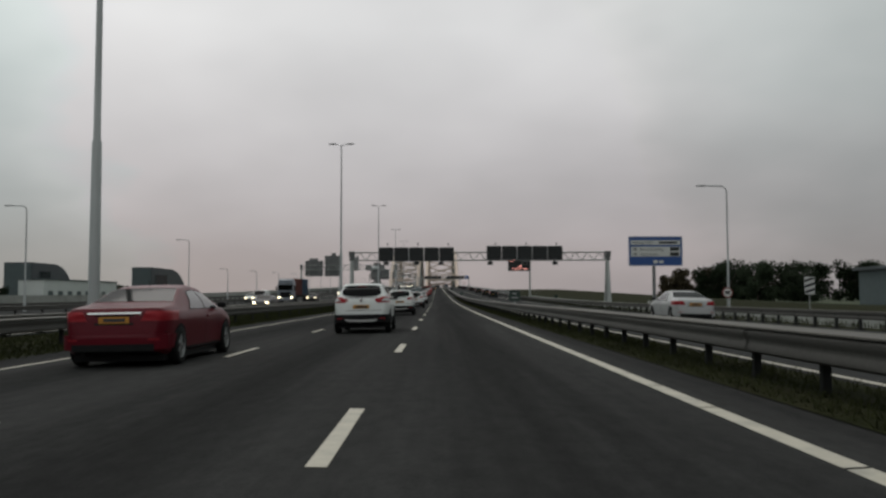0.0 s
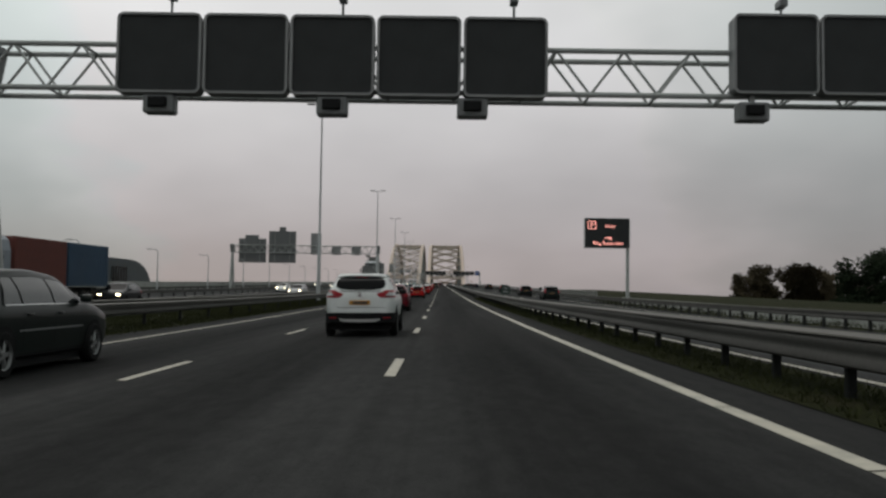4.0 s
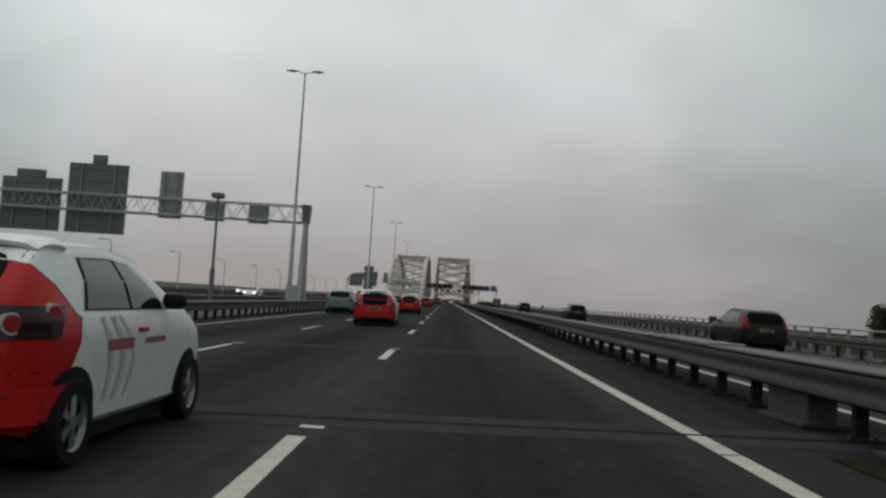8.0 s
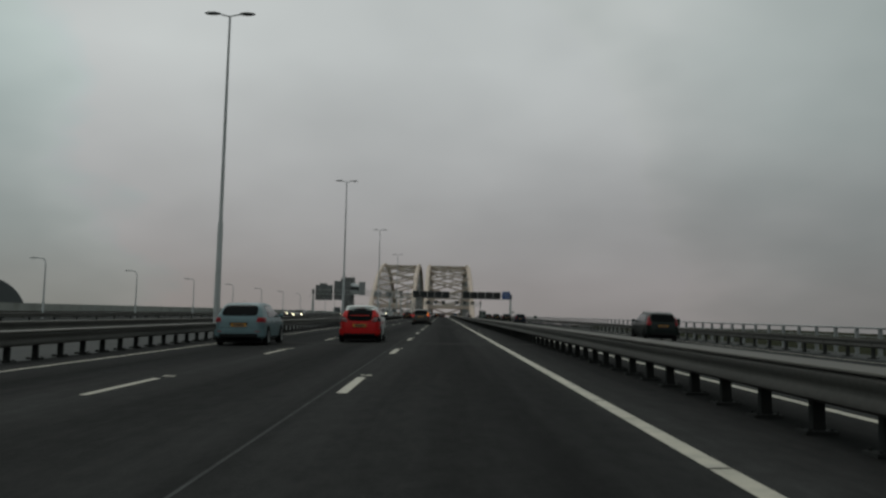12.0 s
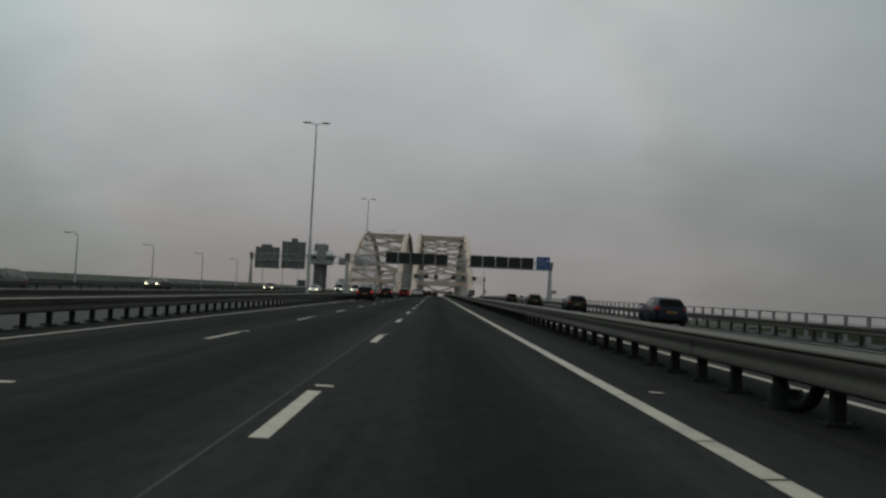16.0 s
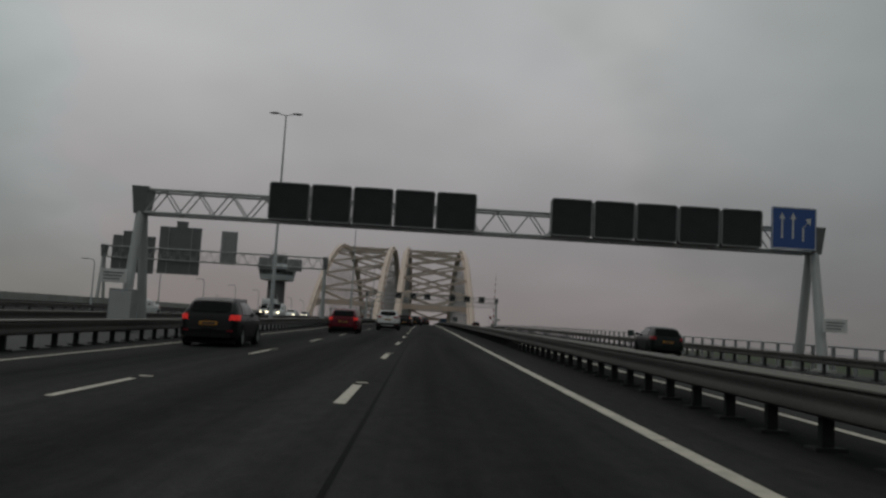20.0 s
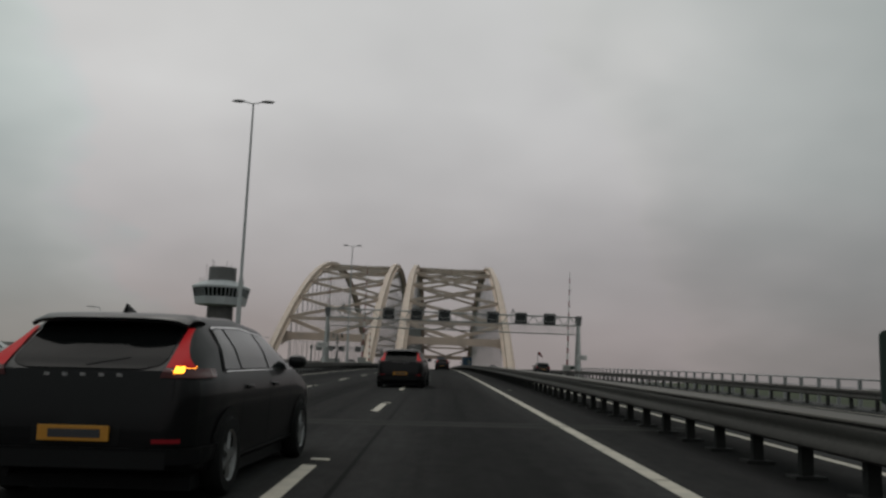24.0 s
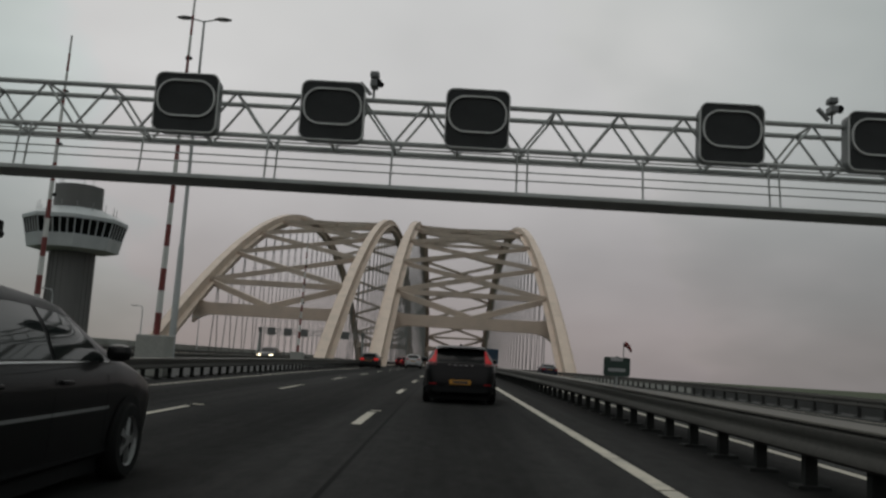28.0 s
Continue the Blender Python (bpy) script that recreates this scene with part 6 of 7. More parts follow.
        for k, b in enumerate([] if far else cuts[1:-1] if style != "van" else cuts[:1]):
            add("door_seam", (k, sgn), lambda: seam_patch(sh, b, sh.clear + .12, sh.belt - .01, sgn), TRIM)
            add("door_handle", (k, sgn), lambda: cube(sgn * (sh.flank(b + .16, sh.belt - .13) + .008) - .02, sgn * (sh.flank(b + .16, sh.belt - .13) + .008) + .02, b + .08, b + .26, sh.belt - .15, sh.belt - .115, .012), colour)
        if not far:
            add("door_seam", ("front", sgn), lambda: seam_patch(sh, m1 - .1, sh.clear + .12, sh.belt - .01, sgn, slant=-.05), TRIM)
        if style == "estate" and not far:
            add("side_moulding", (sgn,), lambda: seam_patch(sh, axles[0] + r + .12, .6, .625, sgn, axles[1] - axles[0] - 2 * r - .24), PANEL_FRAME, "pale door moulding")
            add("window_strip", (sgn,), lambda: patch(sh, cuts[0] + .05, cuts[-1] - .1, .0, .035, sgn, 14, .016), CHROME, "thin chrome strip under the windows")
        if not far:
            add("sill_trim", (sgn,), lambda: seam_patch(sh, axles[0] + r + .06, sh.clear + .02, sh.clear + .1, sgn, axles[1] - axles[0] - 2 * r - .12), WHITE_CAR if style == "small" else TRIM)
        if style == "tall_hatch" and not far:
            add("window_strip", (sgn, "low"), lambda: patch(sh, cuts[0] + .05, cuts[-1] - .05, .0, .03, sgn, 14, .018), CHROME, "thin chrome strip round the windows")
            add("window_strip", (sgn, "top"), lambda: patch(sh, cuts[0] + .2, cuts[-1] - .5, .95, .985, sgn, 14, .014), CHROME)
        if rails:
            add("roof_rail", (sgn,), lambda: roof_rail(sh, sgn), GALV)
        ty, bk, sp = wheel_meshes(r)
        for wy in axles:
            if lower:
                add("arch_cladding", (sgn, wy), lambda: arch_patch(sh, wy, r, 0.02, r + .11, sgn, .006), lower)
            add("wheel_arch", (sgn, wy), lambda: arch_patch(sh, wy, r + .01, 0.02, r + .05, sgn, .01), TRIM)
            wh = part("wheel", ty, TYRE, o, at=pose(sgn * (W / 2 - .09), wy, r, 0, 0, 0 if sgn > 0 else 180))
            part("rim", bk, RIM if far else TRIM, wh)
            if not far:
                part("spokes", sp, RIM, wh)
    zl = sh.clear + .15
    if lower:
        for sgn in (-1, 1):
            add("lower_bumper", (sgn,), lambda: lamp_patch(sh, (.37, .61, 0.0, 0.0, .42, .42), sgn, .024), lower, "black lower bumper")
        add("tailgate_seam", (), lambda: back_patch(sh, -.74, .74, .735, .75, .006, 14, 1), TRIM)
        add("tailgate_lip", (), lambda: back_patch(sh, -.6, .6, 1.14, 1.16, .03, 8, 1), TRIM)
        add("emblem", (), lambda: rod(bmesh.new(), (0, .02, 1.06), (0, -.02, 1.06), .05, n=14), CHROME, smooth=False)
        add("skid_plate", (), lambda: loft(bmesh.new(), [[(x_, y_ - .055, z_), (x_, y_ + .06, z_), (x_, y_ + .06, z_ + h_), (x_, y_ - .055, z_ + h_)] for x_, y_, z_, h_ in ((-.58, .06, .45, .03), (-.5, .03, .42, .05), (-.4, .015, .385, .065), (0, 0, .375, .07), (.4, .015, .385, .065), (.5, .03, .42, .05), (.58, .06, .45, .03))]), SILVER_TRIM, "silver skid plate")
    else:
        top_ = {"sedan": .57, "small": .52, "tall_hatch": .43, "mpv": .6, "van": .55}.get(style, .56)
        for sgn in (-1, 1):
            add("bumper", (sgn,), lambda: lamp_patch(sh, (sh.clear + .12, top_, 0.0, 0.0, .3, .34), sgn, .035), colour)
        add("bumper_seam", (), lambda: back_patch(sh, -.99, .99, .6, .612, .004, 14, 1), TRIM)
        add("lower_valance", (), lambda: back_patch(sh, -.8, .8, zl - .06, zl + (.0 if style == "small" else .06), .05, 10, 2), TRIM, "black lower bumper")
    for sgn in (-1, 1):
        if far:
            continue
        add("reflector", (sgn,), lambda: back_patch(sh, sgn * .68, sgn * .9, .47, .5, .05, 3, 1), TAIL)
        if lower:
            continue
        add("tailgate_seam", (sgn,), lambda: back_patch(sh, sgn * .8, sgn * .812, .62, sh.belt - .01, .003, 1, 5), TRIM)
    pz = {"suv": .86, "van": .95, "mpv": .8, "small": .66, "sedan": .82, "tall_hatch": .53, "hatch": .7}.get(style, .74)
    if not oncoming:
        py = min(sh.back(0, pz - .06)[1], sh.back(0, pz + .06)[1])
        if not far:
            add("plate_recess", (), lambda: back_patch(sh, -.38, .38, pz - .085, pz + .085, .004, 6, 3), TRIM)
        pl = part("number_plate", shared(("number_plate",), lambda: cube(-.26, .26, -.012, .012, -.055, .055, .004), PLATE), PLATE, o, "yellow plate", at=pose(0, py - (.03 if style == "tall_hatch" else .012), pz))
        part("text_bar", shared(("text_bar",), lambda: cube(-.18, .2, -.016, -.011, -.03, .03), INK), INK, pl)
    if not far:
        part("exhaust", shared(("exhaust",), lambda: rod(bmesh.new(), (0, -.02, 0), (0, .2, 0), .035, n=10), TRIM), TRIM, o, at=pose(-.28 * W, .03, sh.clear + .05))
    add("underbody", (), lambda: cube(-W * .42, W * .42, .3, L - .35, sh.clear - .1, sh.clear + .1), TRIM)
    if spoiler:
        add("roof_spoiler", (), lambda: spoiler_mesh(sh, roof_r), WHITE_CAR if style == "small" else colour)
        part("brake_light", shared(("brake_light",), lambda: cube(-.16, .16, -.006, .006, -.01, .01), TAIL), TAIL, o, at=pose(0, roof_r - .215, H - .085))
    if style != "sedan" and not far:
        add("wiper", (), lambda: rod(bmesh.new(), (0, sh.back(0, z0 + .03)[1] - .012, z0 + .03), (.3, sh.back(.35, z0 + .09)[1] - .012, z0 + .09), .008, .006), TRIM)
    if style == "tall_hatch":
        add("aerial", (), lambda: loft(bmesh.new(), [[(-a, y0, z - .02), (0, y1, z + b), (a, y0, z - .02)] for a, y0, y1, z, b in ((.03, roof_r + .12, roof_r + .12, H, .06), (.035, roof_r + .2, roof_r + .18, H, .05), (.02, roof_r + .34, roof_r + .3, H, .0))]), TRIM)
    elif style != "suv":
        part("aerial", shared(("aerial",), lambda: rod(bmesh.new(), (0, 0, 0), (0, -.1, .1), .007, .004, 6), TRIM), TRIM, o, at=pose(0, roof_r + .15, H - .02))
    if chrome_bar:
        add("chrome_strip", (), lambda: back_patch(sh, -.52, .52, .925, .955, .014, 8, 1), CHROME, "chrome boot strip")
    if badge:
        for k in range(5):
            add("badge_bar", (k,), lambda: back_patch(sh, -.34 + .16 * k, -.29 + .16 * k, .93, .955, .012, 1, 1), CHROME)
    if indicator:
        add("indicator", (), lambda: back_patch(sh, .8, .93, .965, 1.015, .03, 2, 2) if style == "tall_hatch" else back_patch(sh, .84, .93, 1.08, 1.2, .03, 2, 2), AMBER_LIT, "lit amber indicator")
    if roof_box:
        part("roof_bar", cube(-.55, .55, 1.2, 1.26, H - .01, H + .08, .01), TRIM, o)
        part("roof_bar", cube(-.55, .55, 2.0, 2.06, H - .01, H + .08, .01), TRIM, o)
        part("roof_case", cube(-.4, .4, .8, 2.4, H + .07, H + .34, .08), TRIM, o, "black roof case")
    tilt = road_tilt(y)
    roll_ = -math.degrees(math.atan(.015)) if -8 < x < 6 else math.degrees(math.atan(.022)) if x > 6 else 0
    if oncoming:
        o.matrix_basis = pose(x, y, road_z(x, y), -tilt, 0, 180 + turn)
    else:
        o.matrix_basis = pose(x, y, road_z(x, y), tilt, roll_, turn)
    return o


SILVER_TRIM = mat("silver_trim", (0.4, 0.4, 0.39), 0.4, 0.5, vary=0.08)
style_names = {"hatch": "hatchback_car", "small": "small_car", "sedan": "sedan_car", "estate": "estate_car", "suv": "crossover_car", "mpv": "people_carrier", "van": "van", "tall_hatch": "hatchback_car"}
RED = paint("deep_red_paint", (0.095, 0.006, 0.012))
WHITE_CAR = paint("white_car_paint", (0.62, 0.63, 0.62), 0.0)
BLACK_CAR = paint("black_car_paint", (0.007, 0.007, 0.0075))
GREY_DARK = paint("dark_grey_paint", (0.018, 0.019, 0.02))
GREY_MID = paint("grey_beige_paint", (0.065, 0.063, 0.058))
GREEN_DARK = paint("dark_green_paint", (0.009, 0.013, 0.0115))
PALE_BLUE = paint("pale_blue_paint", (0.125, 0.185, 0.2), 0.3)
SILVER = paint("silver_paint", (0.36, 0.36, 0.36), 0.4)
BRIGHT_RED = paint("bright_red_paint", (0.42, 0.014, 0.014), 0.0)
NAVY = paint("navy_paint", (0.01, 0.014, 0.026))

# main carriageway
car("sedan", RED, "deep red saloon with a chrome boot strip", -4.72, 15.9, lit=False, chrome_bar=True, wheel_r=.34)
for label, x, y in (("white crossover with roof rails and silver skid plate", -1.53, 55.5), ("white crossover with red and clear wraparound tail lamps", -1.6, 28.6), ("white crossover with black wheel arch cladding", -1.34, 112.9)):
    car("suv", WHITE_CAR, label, x, y, rails=True, lower=TRIM, spoiler=True)
car("hatch", RED, "red hatchback ahead in the middle lane", -1.9, 138.0)
car("suv", WHITE_CAR, "white crossover with roof rails and black lower bumper", -1.34, 83.9, rails=True, lower=TRIM, spoiler=True, chrome_bar=False)
car("estate", GREEN_DARK, "dark green estate car in the outer lane", -5.9, 101.8)
small_cars = [car("small", BRIGHT_RED, "small car with a red tail and white sides", -1.66, 216.6, spoiler=True),
         car("small", BRIGHT_RED, "red-tailed small white car with grey swooshes on its side", -1.93, 187.8, turn=-1.0, spoiler=True),
         car("small", BRIGHT_RED, "small red-tailed car in the middle lane of the viaduct", -1.6, 246.6, spoiler=True),
         car("small", BRIGHT_RED, "small red-tailed car further along the viaduct", -1.78, 304.0, spoiler=True)]
car("hatch", PALE_BLUE, "pale blue hatchback with red tail lamps", -5.3, 267.2)
car("hatch", PALE_BLUE, "pale blue hatchback in the outer lane", -5.5, 300.0)
car("hatch", PALE_BLUE, "pale blue hatchback beside the median rail", -5.5, 236.3)
car("mpv", GREY_MID, "grey-beige people carrier with lit brake lamps", -0.75, 357.2, turn=-2.0, lit=True, rails=True, indicator=True)
car("hatch", BLACK_CAR, "black hatchback with lit tail lamps", -5.75, 447.8, lit=True)
car("hatch", BLACK_CAR, "dark hatchback with lit brake lamps", -5.3, 477.5, lit=True)
car("hatch", RED, "red hatchback on the viaduct", -3.7, 503.0, lit=True, far=True)
car("suv", WHITE_CAR, "white crossover on the viaduct", -1.75, 520.0, rails=True, lower=TRIM, spoiler=True)
car("tall_hatch", BLACK_CAR, "black hatchback drawing alongside in the middle lane", -2.35, 533.4, spoiler=True, badge=True)
car("tall_hatch", BLACK_CAR, "black hatchback with a lit amber indicator", -1.3, 559.2, turn=-3.0, lit=True, spoiler=True, badge=True, indicator=True)
car("tall_hatch", BLACK_CAR, "black hatchback straddling the lane line", -0.13, 585.2, turn=-2.0, lit=True, spoiler=True, badge=True)
car("tall_hatch", BLACK_CAR, "black five-door hatchback with tall tail lamps", 1.75, 662.3, lit=True, spoiler=True, badge=True)
car("estate", BLACK_CAR, "black estate car close beside the lane", -2.12, 644.6)
car("hatch", RED, "red hatchback on the bridge approach", -3.9, 758.0, lit=True, far=True)
car("estate", GREY_DARK, "dark grey estate car on the bridge approach", -6.0, 724.0, lit=True, far=True)
car("suv", SILVER, "silver crossover on the bridge", -2.3, 738.0, far=True)
car("hatch", RED, "red hatchback on the bridge", -5.6, 775.0, lit=True, far=True)
# parallel road
for style, colour, label, x, y in (
        ("sedan", SILVER, "silver saloon on the parallel road", 12.2, 39.0), ("mpv", GREEN_DARK, "dark green people carrier on the parallel road", 13.0, 215.0),
        ("mpv", GREEN_DARK, "dark green people carrier beyond the guard rail", 13.0, 186.5),
        ("mpv", GREEN_DARK, "dark green tall car on the parallel road", 13.5, 264.0), ("mpv", GREEN_DARK, "dark green tall car beyond the guard rail", 13.5, 318.0),
        ("hatch", NAVY, "dark blue hatchback on the parallel road", 13.6, 405.0), ("hatch", GREEN_DARK, "dark green hatchback on the parallel road", 13.6, 434.0),
        ("hatch", GREEN_DARK, "dark green hatchback beyond the guard rail", 13.6, 465.0), ("hatch", GREEN_DARK, "dark green hatchback under the gantry", 13.6, 496.0),
        ("hatch", GREY_DARK, "dark grey hatchback on the parallel road", 13.6, 655.0),
        ("sedan", NAVY, "dark blue saloon on the parallel road", 13.0, 738.0)):
    car(style, colour, label, x, y, rails=style == "mpv", far=y > 40)
# oncoming
for style, colour, x, y, label in (
        ("van", WHITE_CAR, -24.6, 128.0, "white van with lit headlamps on the oncoming road"), ("sedan", GREY_DARK, -16.4, 90.0, "dark saloon with lit headlamps on the oncoming road"),
        ("sedan", WHITE_CAR, -31.0, 152.0, "white saloon with lit headlamps on the oncoming road"), ("hatch", GREY_DARK, -20.4, 150.0, "dark hatchback with lit headlamps on the oncoming road"),
        ("estate", SILVER, -16.3, 196.0, "silver estate car with lit headlamps on the oncoming road"), ("sedan", WHITE_CAR, -24.5, 232.0, "white saloon with lit headlamps on the oncoming road"),
        ("sedan", WHITE_CAR, -24.6, 300.0, "white saloon with lit headlamps on the oncoming road"), ("hatch", GREY_DARK, -16.3, 352.0, "dark hatchback with lit headlamps on the oncoming road"),
        ("van", WHITE_CAR, -24.4, 386.0, "white van with lit headlamps on the oncoming road"), ("estate", GREY_MID, -20.4, 405.0, "grey estate car with lit headlamps on the oncoming road"),
        ("sedan", WHITE_CAR, -20.4, 520.0, "white saloon with lit headlamps on the oncoming road"), ("van", WHITE_CAR, -16.3, 556.0, "white van with lit headlamps on the oncoming road"),
        ("hatch", GREY_DARK, -24.4, 498.0, "dark hatchback with lit headlamps on the oncoming road"), ("sedan", WHITE_CAR, -20.5, 596.0, "white saloon with lit headlamps on the oncoming road"),
        ("sedan", SILVER, -20.5, 690.0, "silver saloon with lit headlamps on the oncoming road"), ("hatch", GREY_DARK, -16.4, 730.0, "dark hatchback with lit headlamps on the oncoming road"),
        ("estate", GREY_DARK, -16.4, 640.0, "dark estate car with lit headlamps on the oncoming road"), ("hatch", SILVER, -24.4, 640.0, "silver hatchback with lit headlamps on the oncoming road"),
        ("sedan", GREY_DARK, -33.0, 470.0, "dark saloon on the outer oncoming road"), ("hatch", WHITE_CAR, -33.0, 330.0, "white hatchback on the outer oncoming road")):
    car(style, colour, label, x, y, oncoming=True, category="van" if style == "van" else "car", group="oncoming traffic", far=True)

# white sides, roof and grey lettering bars of the red-tailed small cars
sh_ = Shell("small")


def side_skin(sgn, i0, i1, start, end, lift):
    rows = []
    for u in np.linspace(0, 1, 26):
        row = []
        for i in range(i0, i1 + 1):
            s = start(i) + (end - start(i)) * float(u)
            x, z = sh_.section(s)[i]
            row.append((sgn * (x + lift), s, z))
        rows.append(row)
    return outward(grid_skin(rows), Vector((0, 1.7, .7)))


def swoosh(sgn, s0, s1, bend, width):
    rows = []
    for j in range(11):
        z = .36 + .56 * j / 10
        s = s0 + (s1 - s0) * j / 10 + bend * math.sin(math.pi * j / 10)
        rows.append([(sgn * (sh_.flank(s + d, z) + .009), s + d, z) for d in (0, width)])
    return outward(grid_skin(rows), Vector((0, 1.7, .7)))


SWOOSH = mat("grey_side_print", (0.42, 0.43, 0.44), 0.4, vary=0.08)
PRINT_RED = mat("red_side_print", (0.3, 0.08, 0.08), 0.5, vary=0.1)
start_at = {2: .42, 3: .42, 4: .46, 5: .52, 6: .6, 7: .62, 8: .58, 9: .42, 10: .33, 11: .31, 12: .31}
panels = []
for sgn in (-1, 1):
    me = mesh_of("side_panel", side_skin(sgn, 2, 8, start_at.get, 3.3, .005), WHITE_CAR, True)
    me2 = mesh_of("pillar_panel", side_skin(sgn, 8, 12, start_at.get, 2.6, .004), WHITE_CAR, True)
    bars = [mesh_of("grey_swoosh", swoosh(sgn, s0, s1, bend, w), SWOOSH, True) for s0, s1, bend, w in ((.98, .86, .12, .07), (1.12, 1.02, .16, .09), (1.32, 1.16, .2, .05))]
    text = [mesh_of("text_bar", side_skin_bar, PRINT_RED) for side_skin_bar in [outward(grid_skin([[(sgn * (sh_.flank(s, z) + .011), s, z) for z in (z0, z1)] for s in np.linspace(a, b, 6)]), Vector((0, 1.7, .7))) for a, b, z0, z1 in ((1.0, 1.44, .69, .765), (1.66, 2.1, .71, .755))]]
    panels.append((me, me2, bars, text))
roof_me = mesh_of("roof_panel", outward(screen_patch(sh_, .3, 2.0, 1.0, 1.0, n=20, lift=.006), Vector((0, 1.7, .7))), WHITE_CAR, True)
for small in small_cars:
    for me, me2, bars, text in panels:
        pn = part("side_panel", me, WHITE_CAR, small, "white side panel")
        part("pillar_panel", me2, WHITE_CAR, small, "white roof pillar")
        for b_ in bars:
            part("grey_swoosh", b_, SWOOSH, pn, "printed grey swoosh")
        for b_ in text:
            part("text_bar", b_, PRINT_RED, pn, "faded red lettering")
    part("roof_panel", roof_me, WHITE_CAR, small, "white roof")


# ---- lorries ----
def truck_wheels(o, ys, w, r=.5):
    ty, bk, sp = wheel_meshes(r)
    for wy in ys:
        for sgn in (-1, 1):
            wh = part("wheel", ty, TYRE, o, at=pose(sgn * (w / 2 - .16), wy, r, 0, 0, 0 if sgn > 0 else 180))
            part("rim", bk, TRIM, wh)


def container(colour, o, y0, y1, label, plain=False):
    bm = cube(-1.22, 1.22, y0, y1, 1.2, 3.8, .03)
    c = part("container", bm, colour, o, label)
    n = 0 if plain else int((y1 - y0) / .28)
    me = shared(("corrugation", colour.name), lambda: cube(-1.245, 1.245, -.05, .05, 1.3, 3.7), colour)
    for k in range(n):
        part("corrugation", me, colour, c, at=pose(0, y0 + .2 + k * (y1 - y0 - .4) / max(1, n - 1), 0))
    return c


def lorry(x, y, oncoming, load, label, cabcol):
    o = thing("lorry", label, "lorry")
    for a, b, colour, text in load:
        container(colour, o, a, b, text, y > 700)
    L0 = max(b for _, b, _, _ in load)
    part("chassis", cube(-.5, .5, .1, L0 + 2.2, .85, 1.15, .03), TRIM, o)
    truck_wheels(o, (1.2, 2.5, 3.8, L0 - .8, L0 + 1.9), 2.5)
    sec = [(-1.22, .75), (-1.22, 3.0), (-1.1, 3.55), (-.9, 3.75), (.9, 3.75), (1.1, 3.55), (1.22, 3.0), (1.22, .75)]
    part("cab", loft(bmesh.new(), [[(a, L0 + .45, c) for a, c in sec], [(a, L0 + 2.0, c) for a, c in sec], [(a * .97, L0 + 2.45, c if c < 1.9 else c - .25) for a, c in sec]]), cabcol, o, "lorry cab")
    part("windscreen", cube(-1.08, 1.08, L0 + 2.25, L0 + 2.47, 1.95, 2.85, .04), CAR_GLASS, o)
    part("grille", cube(-.8, .8, L0 + 2.4, L0 + 2.5, .9, 1.75, .03), TRIM, o)
    for sgn in (-1, 1):
        part("head_light", cube(sgn * .95 - .16, sgn * .95 + .16, L0 + 2.42, L0 + 2.52, .75, .98, .03), HEAD_LIT if oncoming else CLEAR, o)
        part("side_window", cube(sgn * 1.2 - .03, sgn * 1.2 + .03, L0 + 1.2, L0 + 2.0, 1.95, 2.75), CAR_GLASS, o)
        part("mirror", cube(sgn * 1.4 - .1, sgn * 1.4 + .1, L0 + 2.2, L0 + 2.35, 1.9, 2.6, .03), TRIM, o)
        part("tail_light", cube(sgn * .95 - .2, sgn * .95 + .2, -.02, .08, .9, 1.05, .02), TAIL, o)
    part("bumper", cube(-1.2, 1.2, L0 + 2.2, L0 + 2.55, .45, .8, .05), cabcol, o)
    o.matrix_basis = pose(x, y, road_z(x, y), road_tilt(y) * (-1 if oncoming else 1), 0, 180 if oncoming else 0)
    return o


RUST = mat("oxide_red_container", (0.12, 0.028, 0.02), 0.7, vary=0.2, stain=(0.06, 0.02, 0.015))
STEEL_BLUE = mat("blue_container", (0.02, 0.055, 0.1), 0.6, vary=0.2, stain=(0.015, 0.03, 0.05))
lorry(-22.4, 148.0, True, ((.1, 6.1, STEEL_BLUE, "blue corrugated container"), (6.4, 12.5, RUST, "oxide red corrugated container")), "lorry carrying a red and a blue container", paint("grey_cab_paint", (0.2, 0.22, 0.25)))
lorry(9.2, 792.0, False, ((.1, 12.0, STEEL_BLUE, "blue box body"),), "blue lorry seen from behind on the bridge", NAVY)
lorry(1.9, 812.0, False, ((.1, 12.0, STEEL_BLUE, "blue box body"),), "blue lorry seen from behind on the bridge", NAVY)


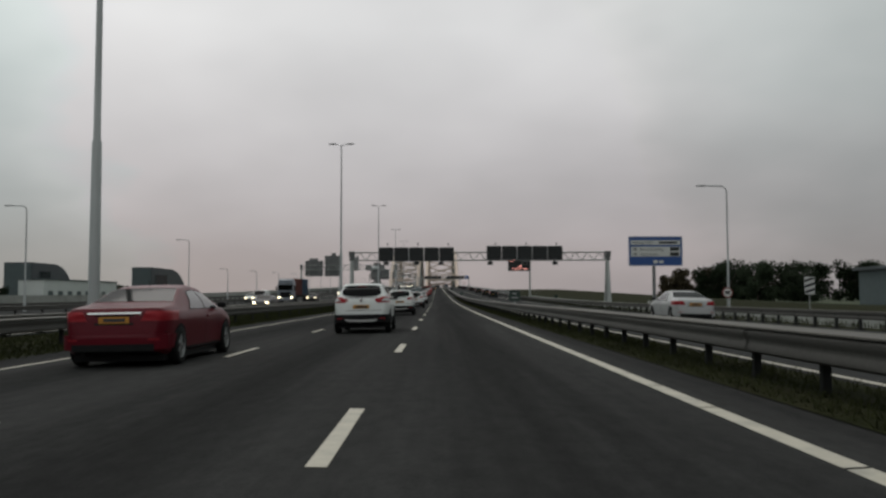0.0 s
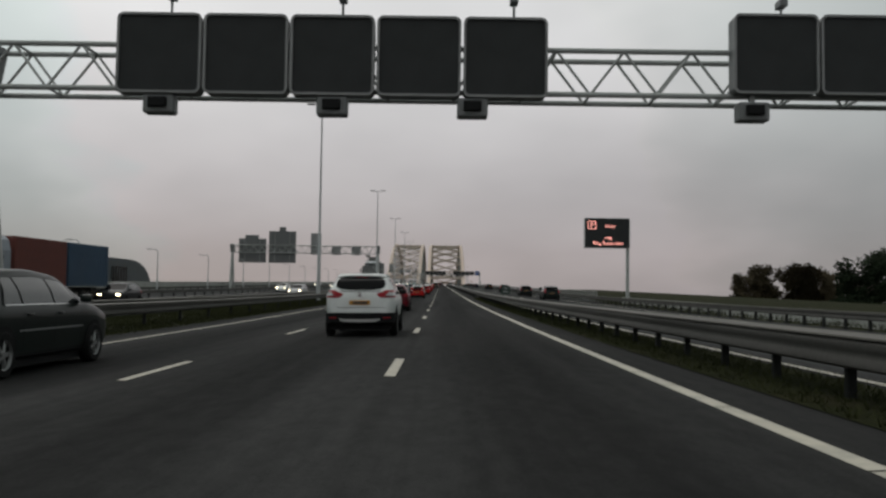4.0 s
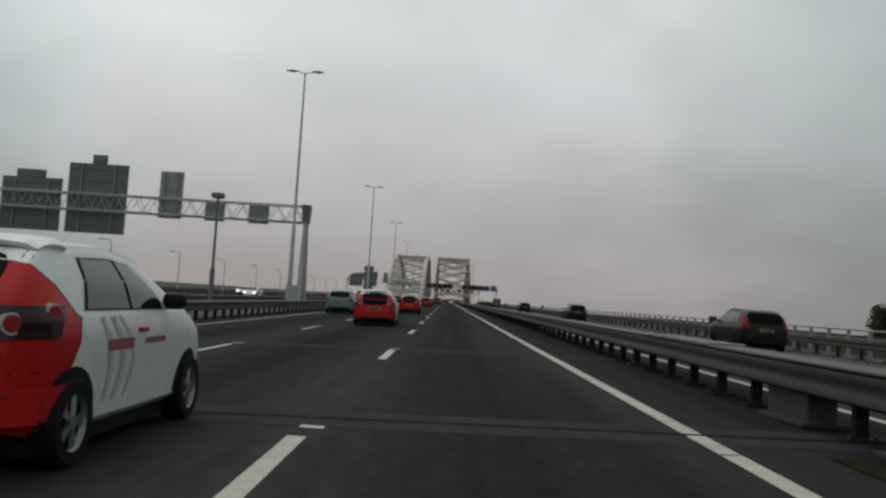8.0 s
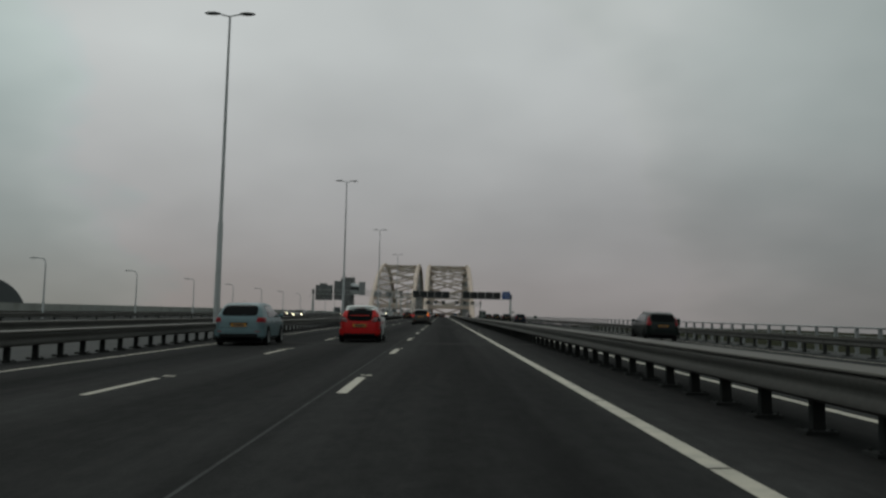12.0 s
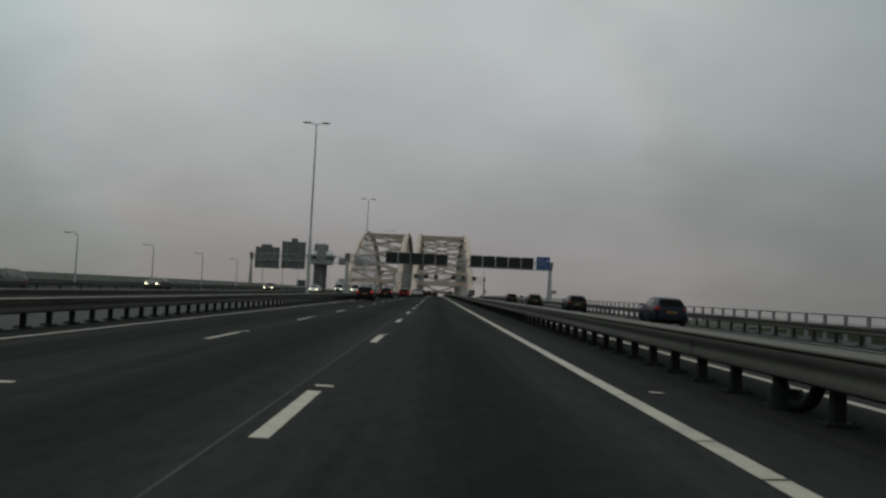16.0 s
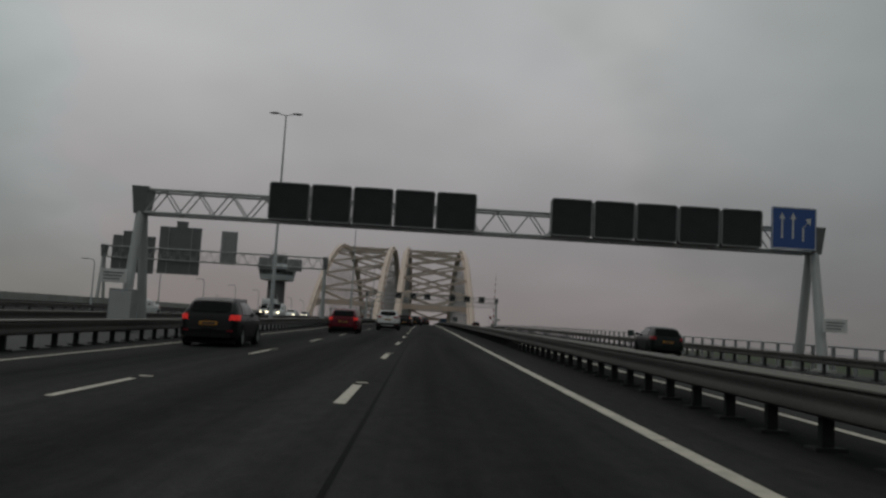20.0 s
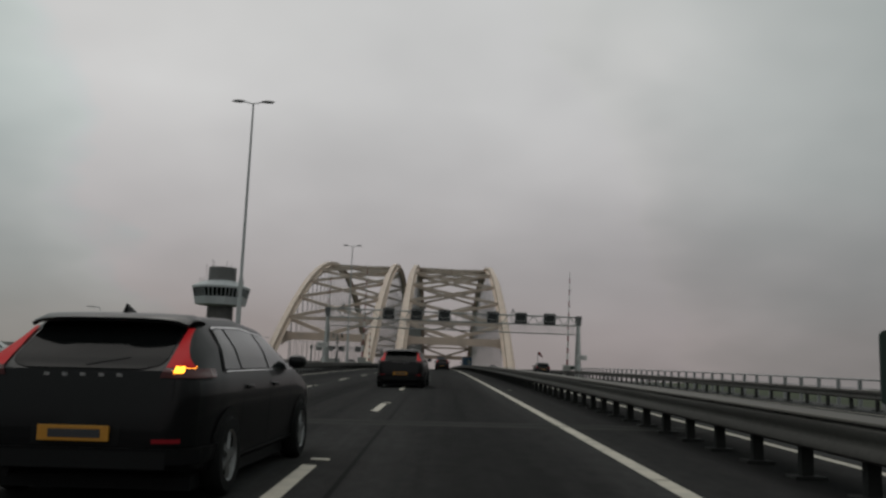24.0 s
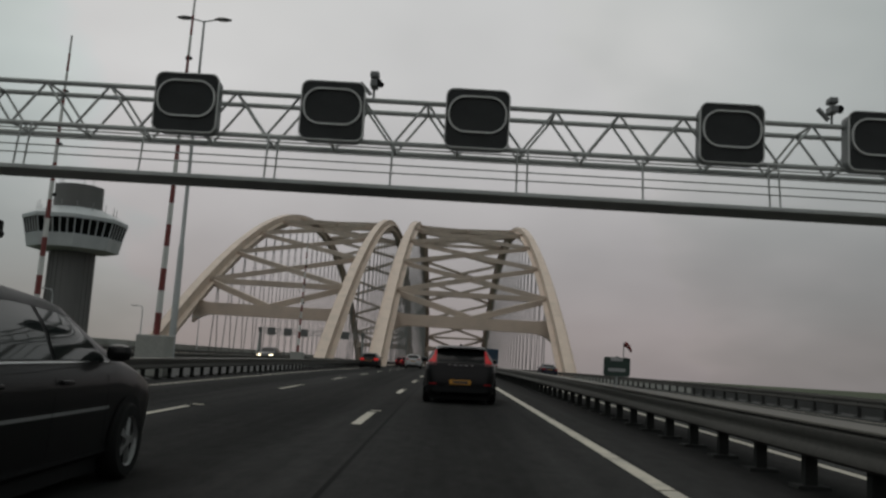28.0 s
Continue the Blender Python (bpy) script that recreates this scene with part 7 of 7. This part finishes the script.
def box_van(x, y):
    o = thing("box_van", "white box van with lit headlamps on the oncoming road", "van")
    part("cargo_box", cube(-1.05, 1.05, 0.0, 3.6, .8, 3.0, .06), WHITE_CAR, o)
    sec = [(-.98, .4), (-1.0, 1.1), (-.85, 2.1), (.85, 2.1), (1.0, 1.1), (.98, .4)]
    part("cab", loft(bmesh.new(), [[(a, 3.6, c) for a, c in sec], [(a, 4.3, c) for a, c in sec], [(a, 5.0, min(c, 1.25)) for a, c in sec], [(a * .95, 5.6, min(c, 1.05)) for a, c in sec]]), WHITE_CAR, o, smooth=True)
    part("windscreen", loft(bmesh.new(), [[(-.8, 4.36, 2.06), (.8, 4.36, 2.06), (.8, 4.4, 2.06), (-.8, 4.4, 2.06)], [(-.9, 4.98, 1.29), (.9, 4.98, 1.29), (.9, 5.02, 1.29), (-.9, 5.02, 1.29)]]), CAR_GLASS, o)
    part("fairing", cube(-.85, .85, 3.55, 4.2, 2.1, 2.75, .15), WHITE_CAR, o)
    part("bumper", cube(-.95, .95, 5.45, 5.68, .35, .62, .05), TRIM, o)
    part("grille", cube(-.6, .6, 5.56, 5.63, .65, .9, .02), TRIM, o)
    for sgn in (-1, 1):
        part("head_light", cube(sgn * .78 - .14, sgn * .78 + .14, 5.5, 5.62, .72, .92, .03), HEAD_LIT, o)
        part("wing_mirror", cube(sgn * 1.12 - .1, sgn * 1.12 + .1, 4.4, 4.55, 1.3, 1.65, .04), TRIM, o)
        part("side_window", cube(sgn * .95 - .03, sgn * .95 + .04, 3.8, 4.5, 1.3, 1.85), CAR_GLASS, o)
    truck_wheels(o, (1.0, 4.7), 2.0, .36)
    o.matrix_basis = pose(x, y, road_z(x, y), -road_tilt(y), 0, 180)
    return o


box_van(-24.4, 597.0)

# ---- grass blades along the verges ----
def tufts(name, x0, x1, y0, y1, n, h, seed):
    rnd = random.Random(seed)
    verts, faces = [], []
    for _ in range(n):
        x, y = rnd.uniform(x0, x1), rnd.uniform(y0, y1)
        z = road_z(x, y) - 0.03
        for _ in range(3):
            a, hh = rnd.uniform(0, 6.28), h * rnd.uniform(.4, 1.2)
            dx, dy = math.cos(a) * .012, math.sin(a) * .012
            lx, ly = rnd.gauss(0, .08), rnd.gauss(0, .08)
            i = len(verts)
            verts += [(x - dx, y - dy, z), (x + dx, y + dy, z), (x + lx, y + ly, z + hh)]
            faces.append((i, i + 1, i + 2))
    me = bpy.data.meshes.new(name)
    me.from_pydata(verts, [], faces)
    me.materials.append(BLADE)
    return tagged(new(name, me), "tufts of rough grass on the verge", "grass", kind="stuff")


tufts("grass", 4.3, 5.7, -5, VIADUCT - 4, 22000, .14, 1)
tufts("grass", -12.8, -7.8, 5, VIADUCT - 2, 36000, .13, 2)
tufts("grass", 18.0, 26, 10, 185, 9000, .3, 3)
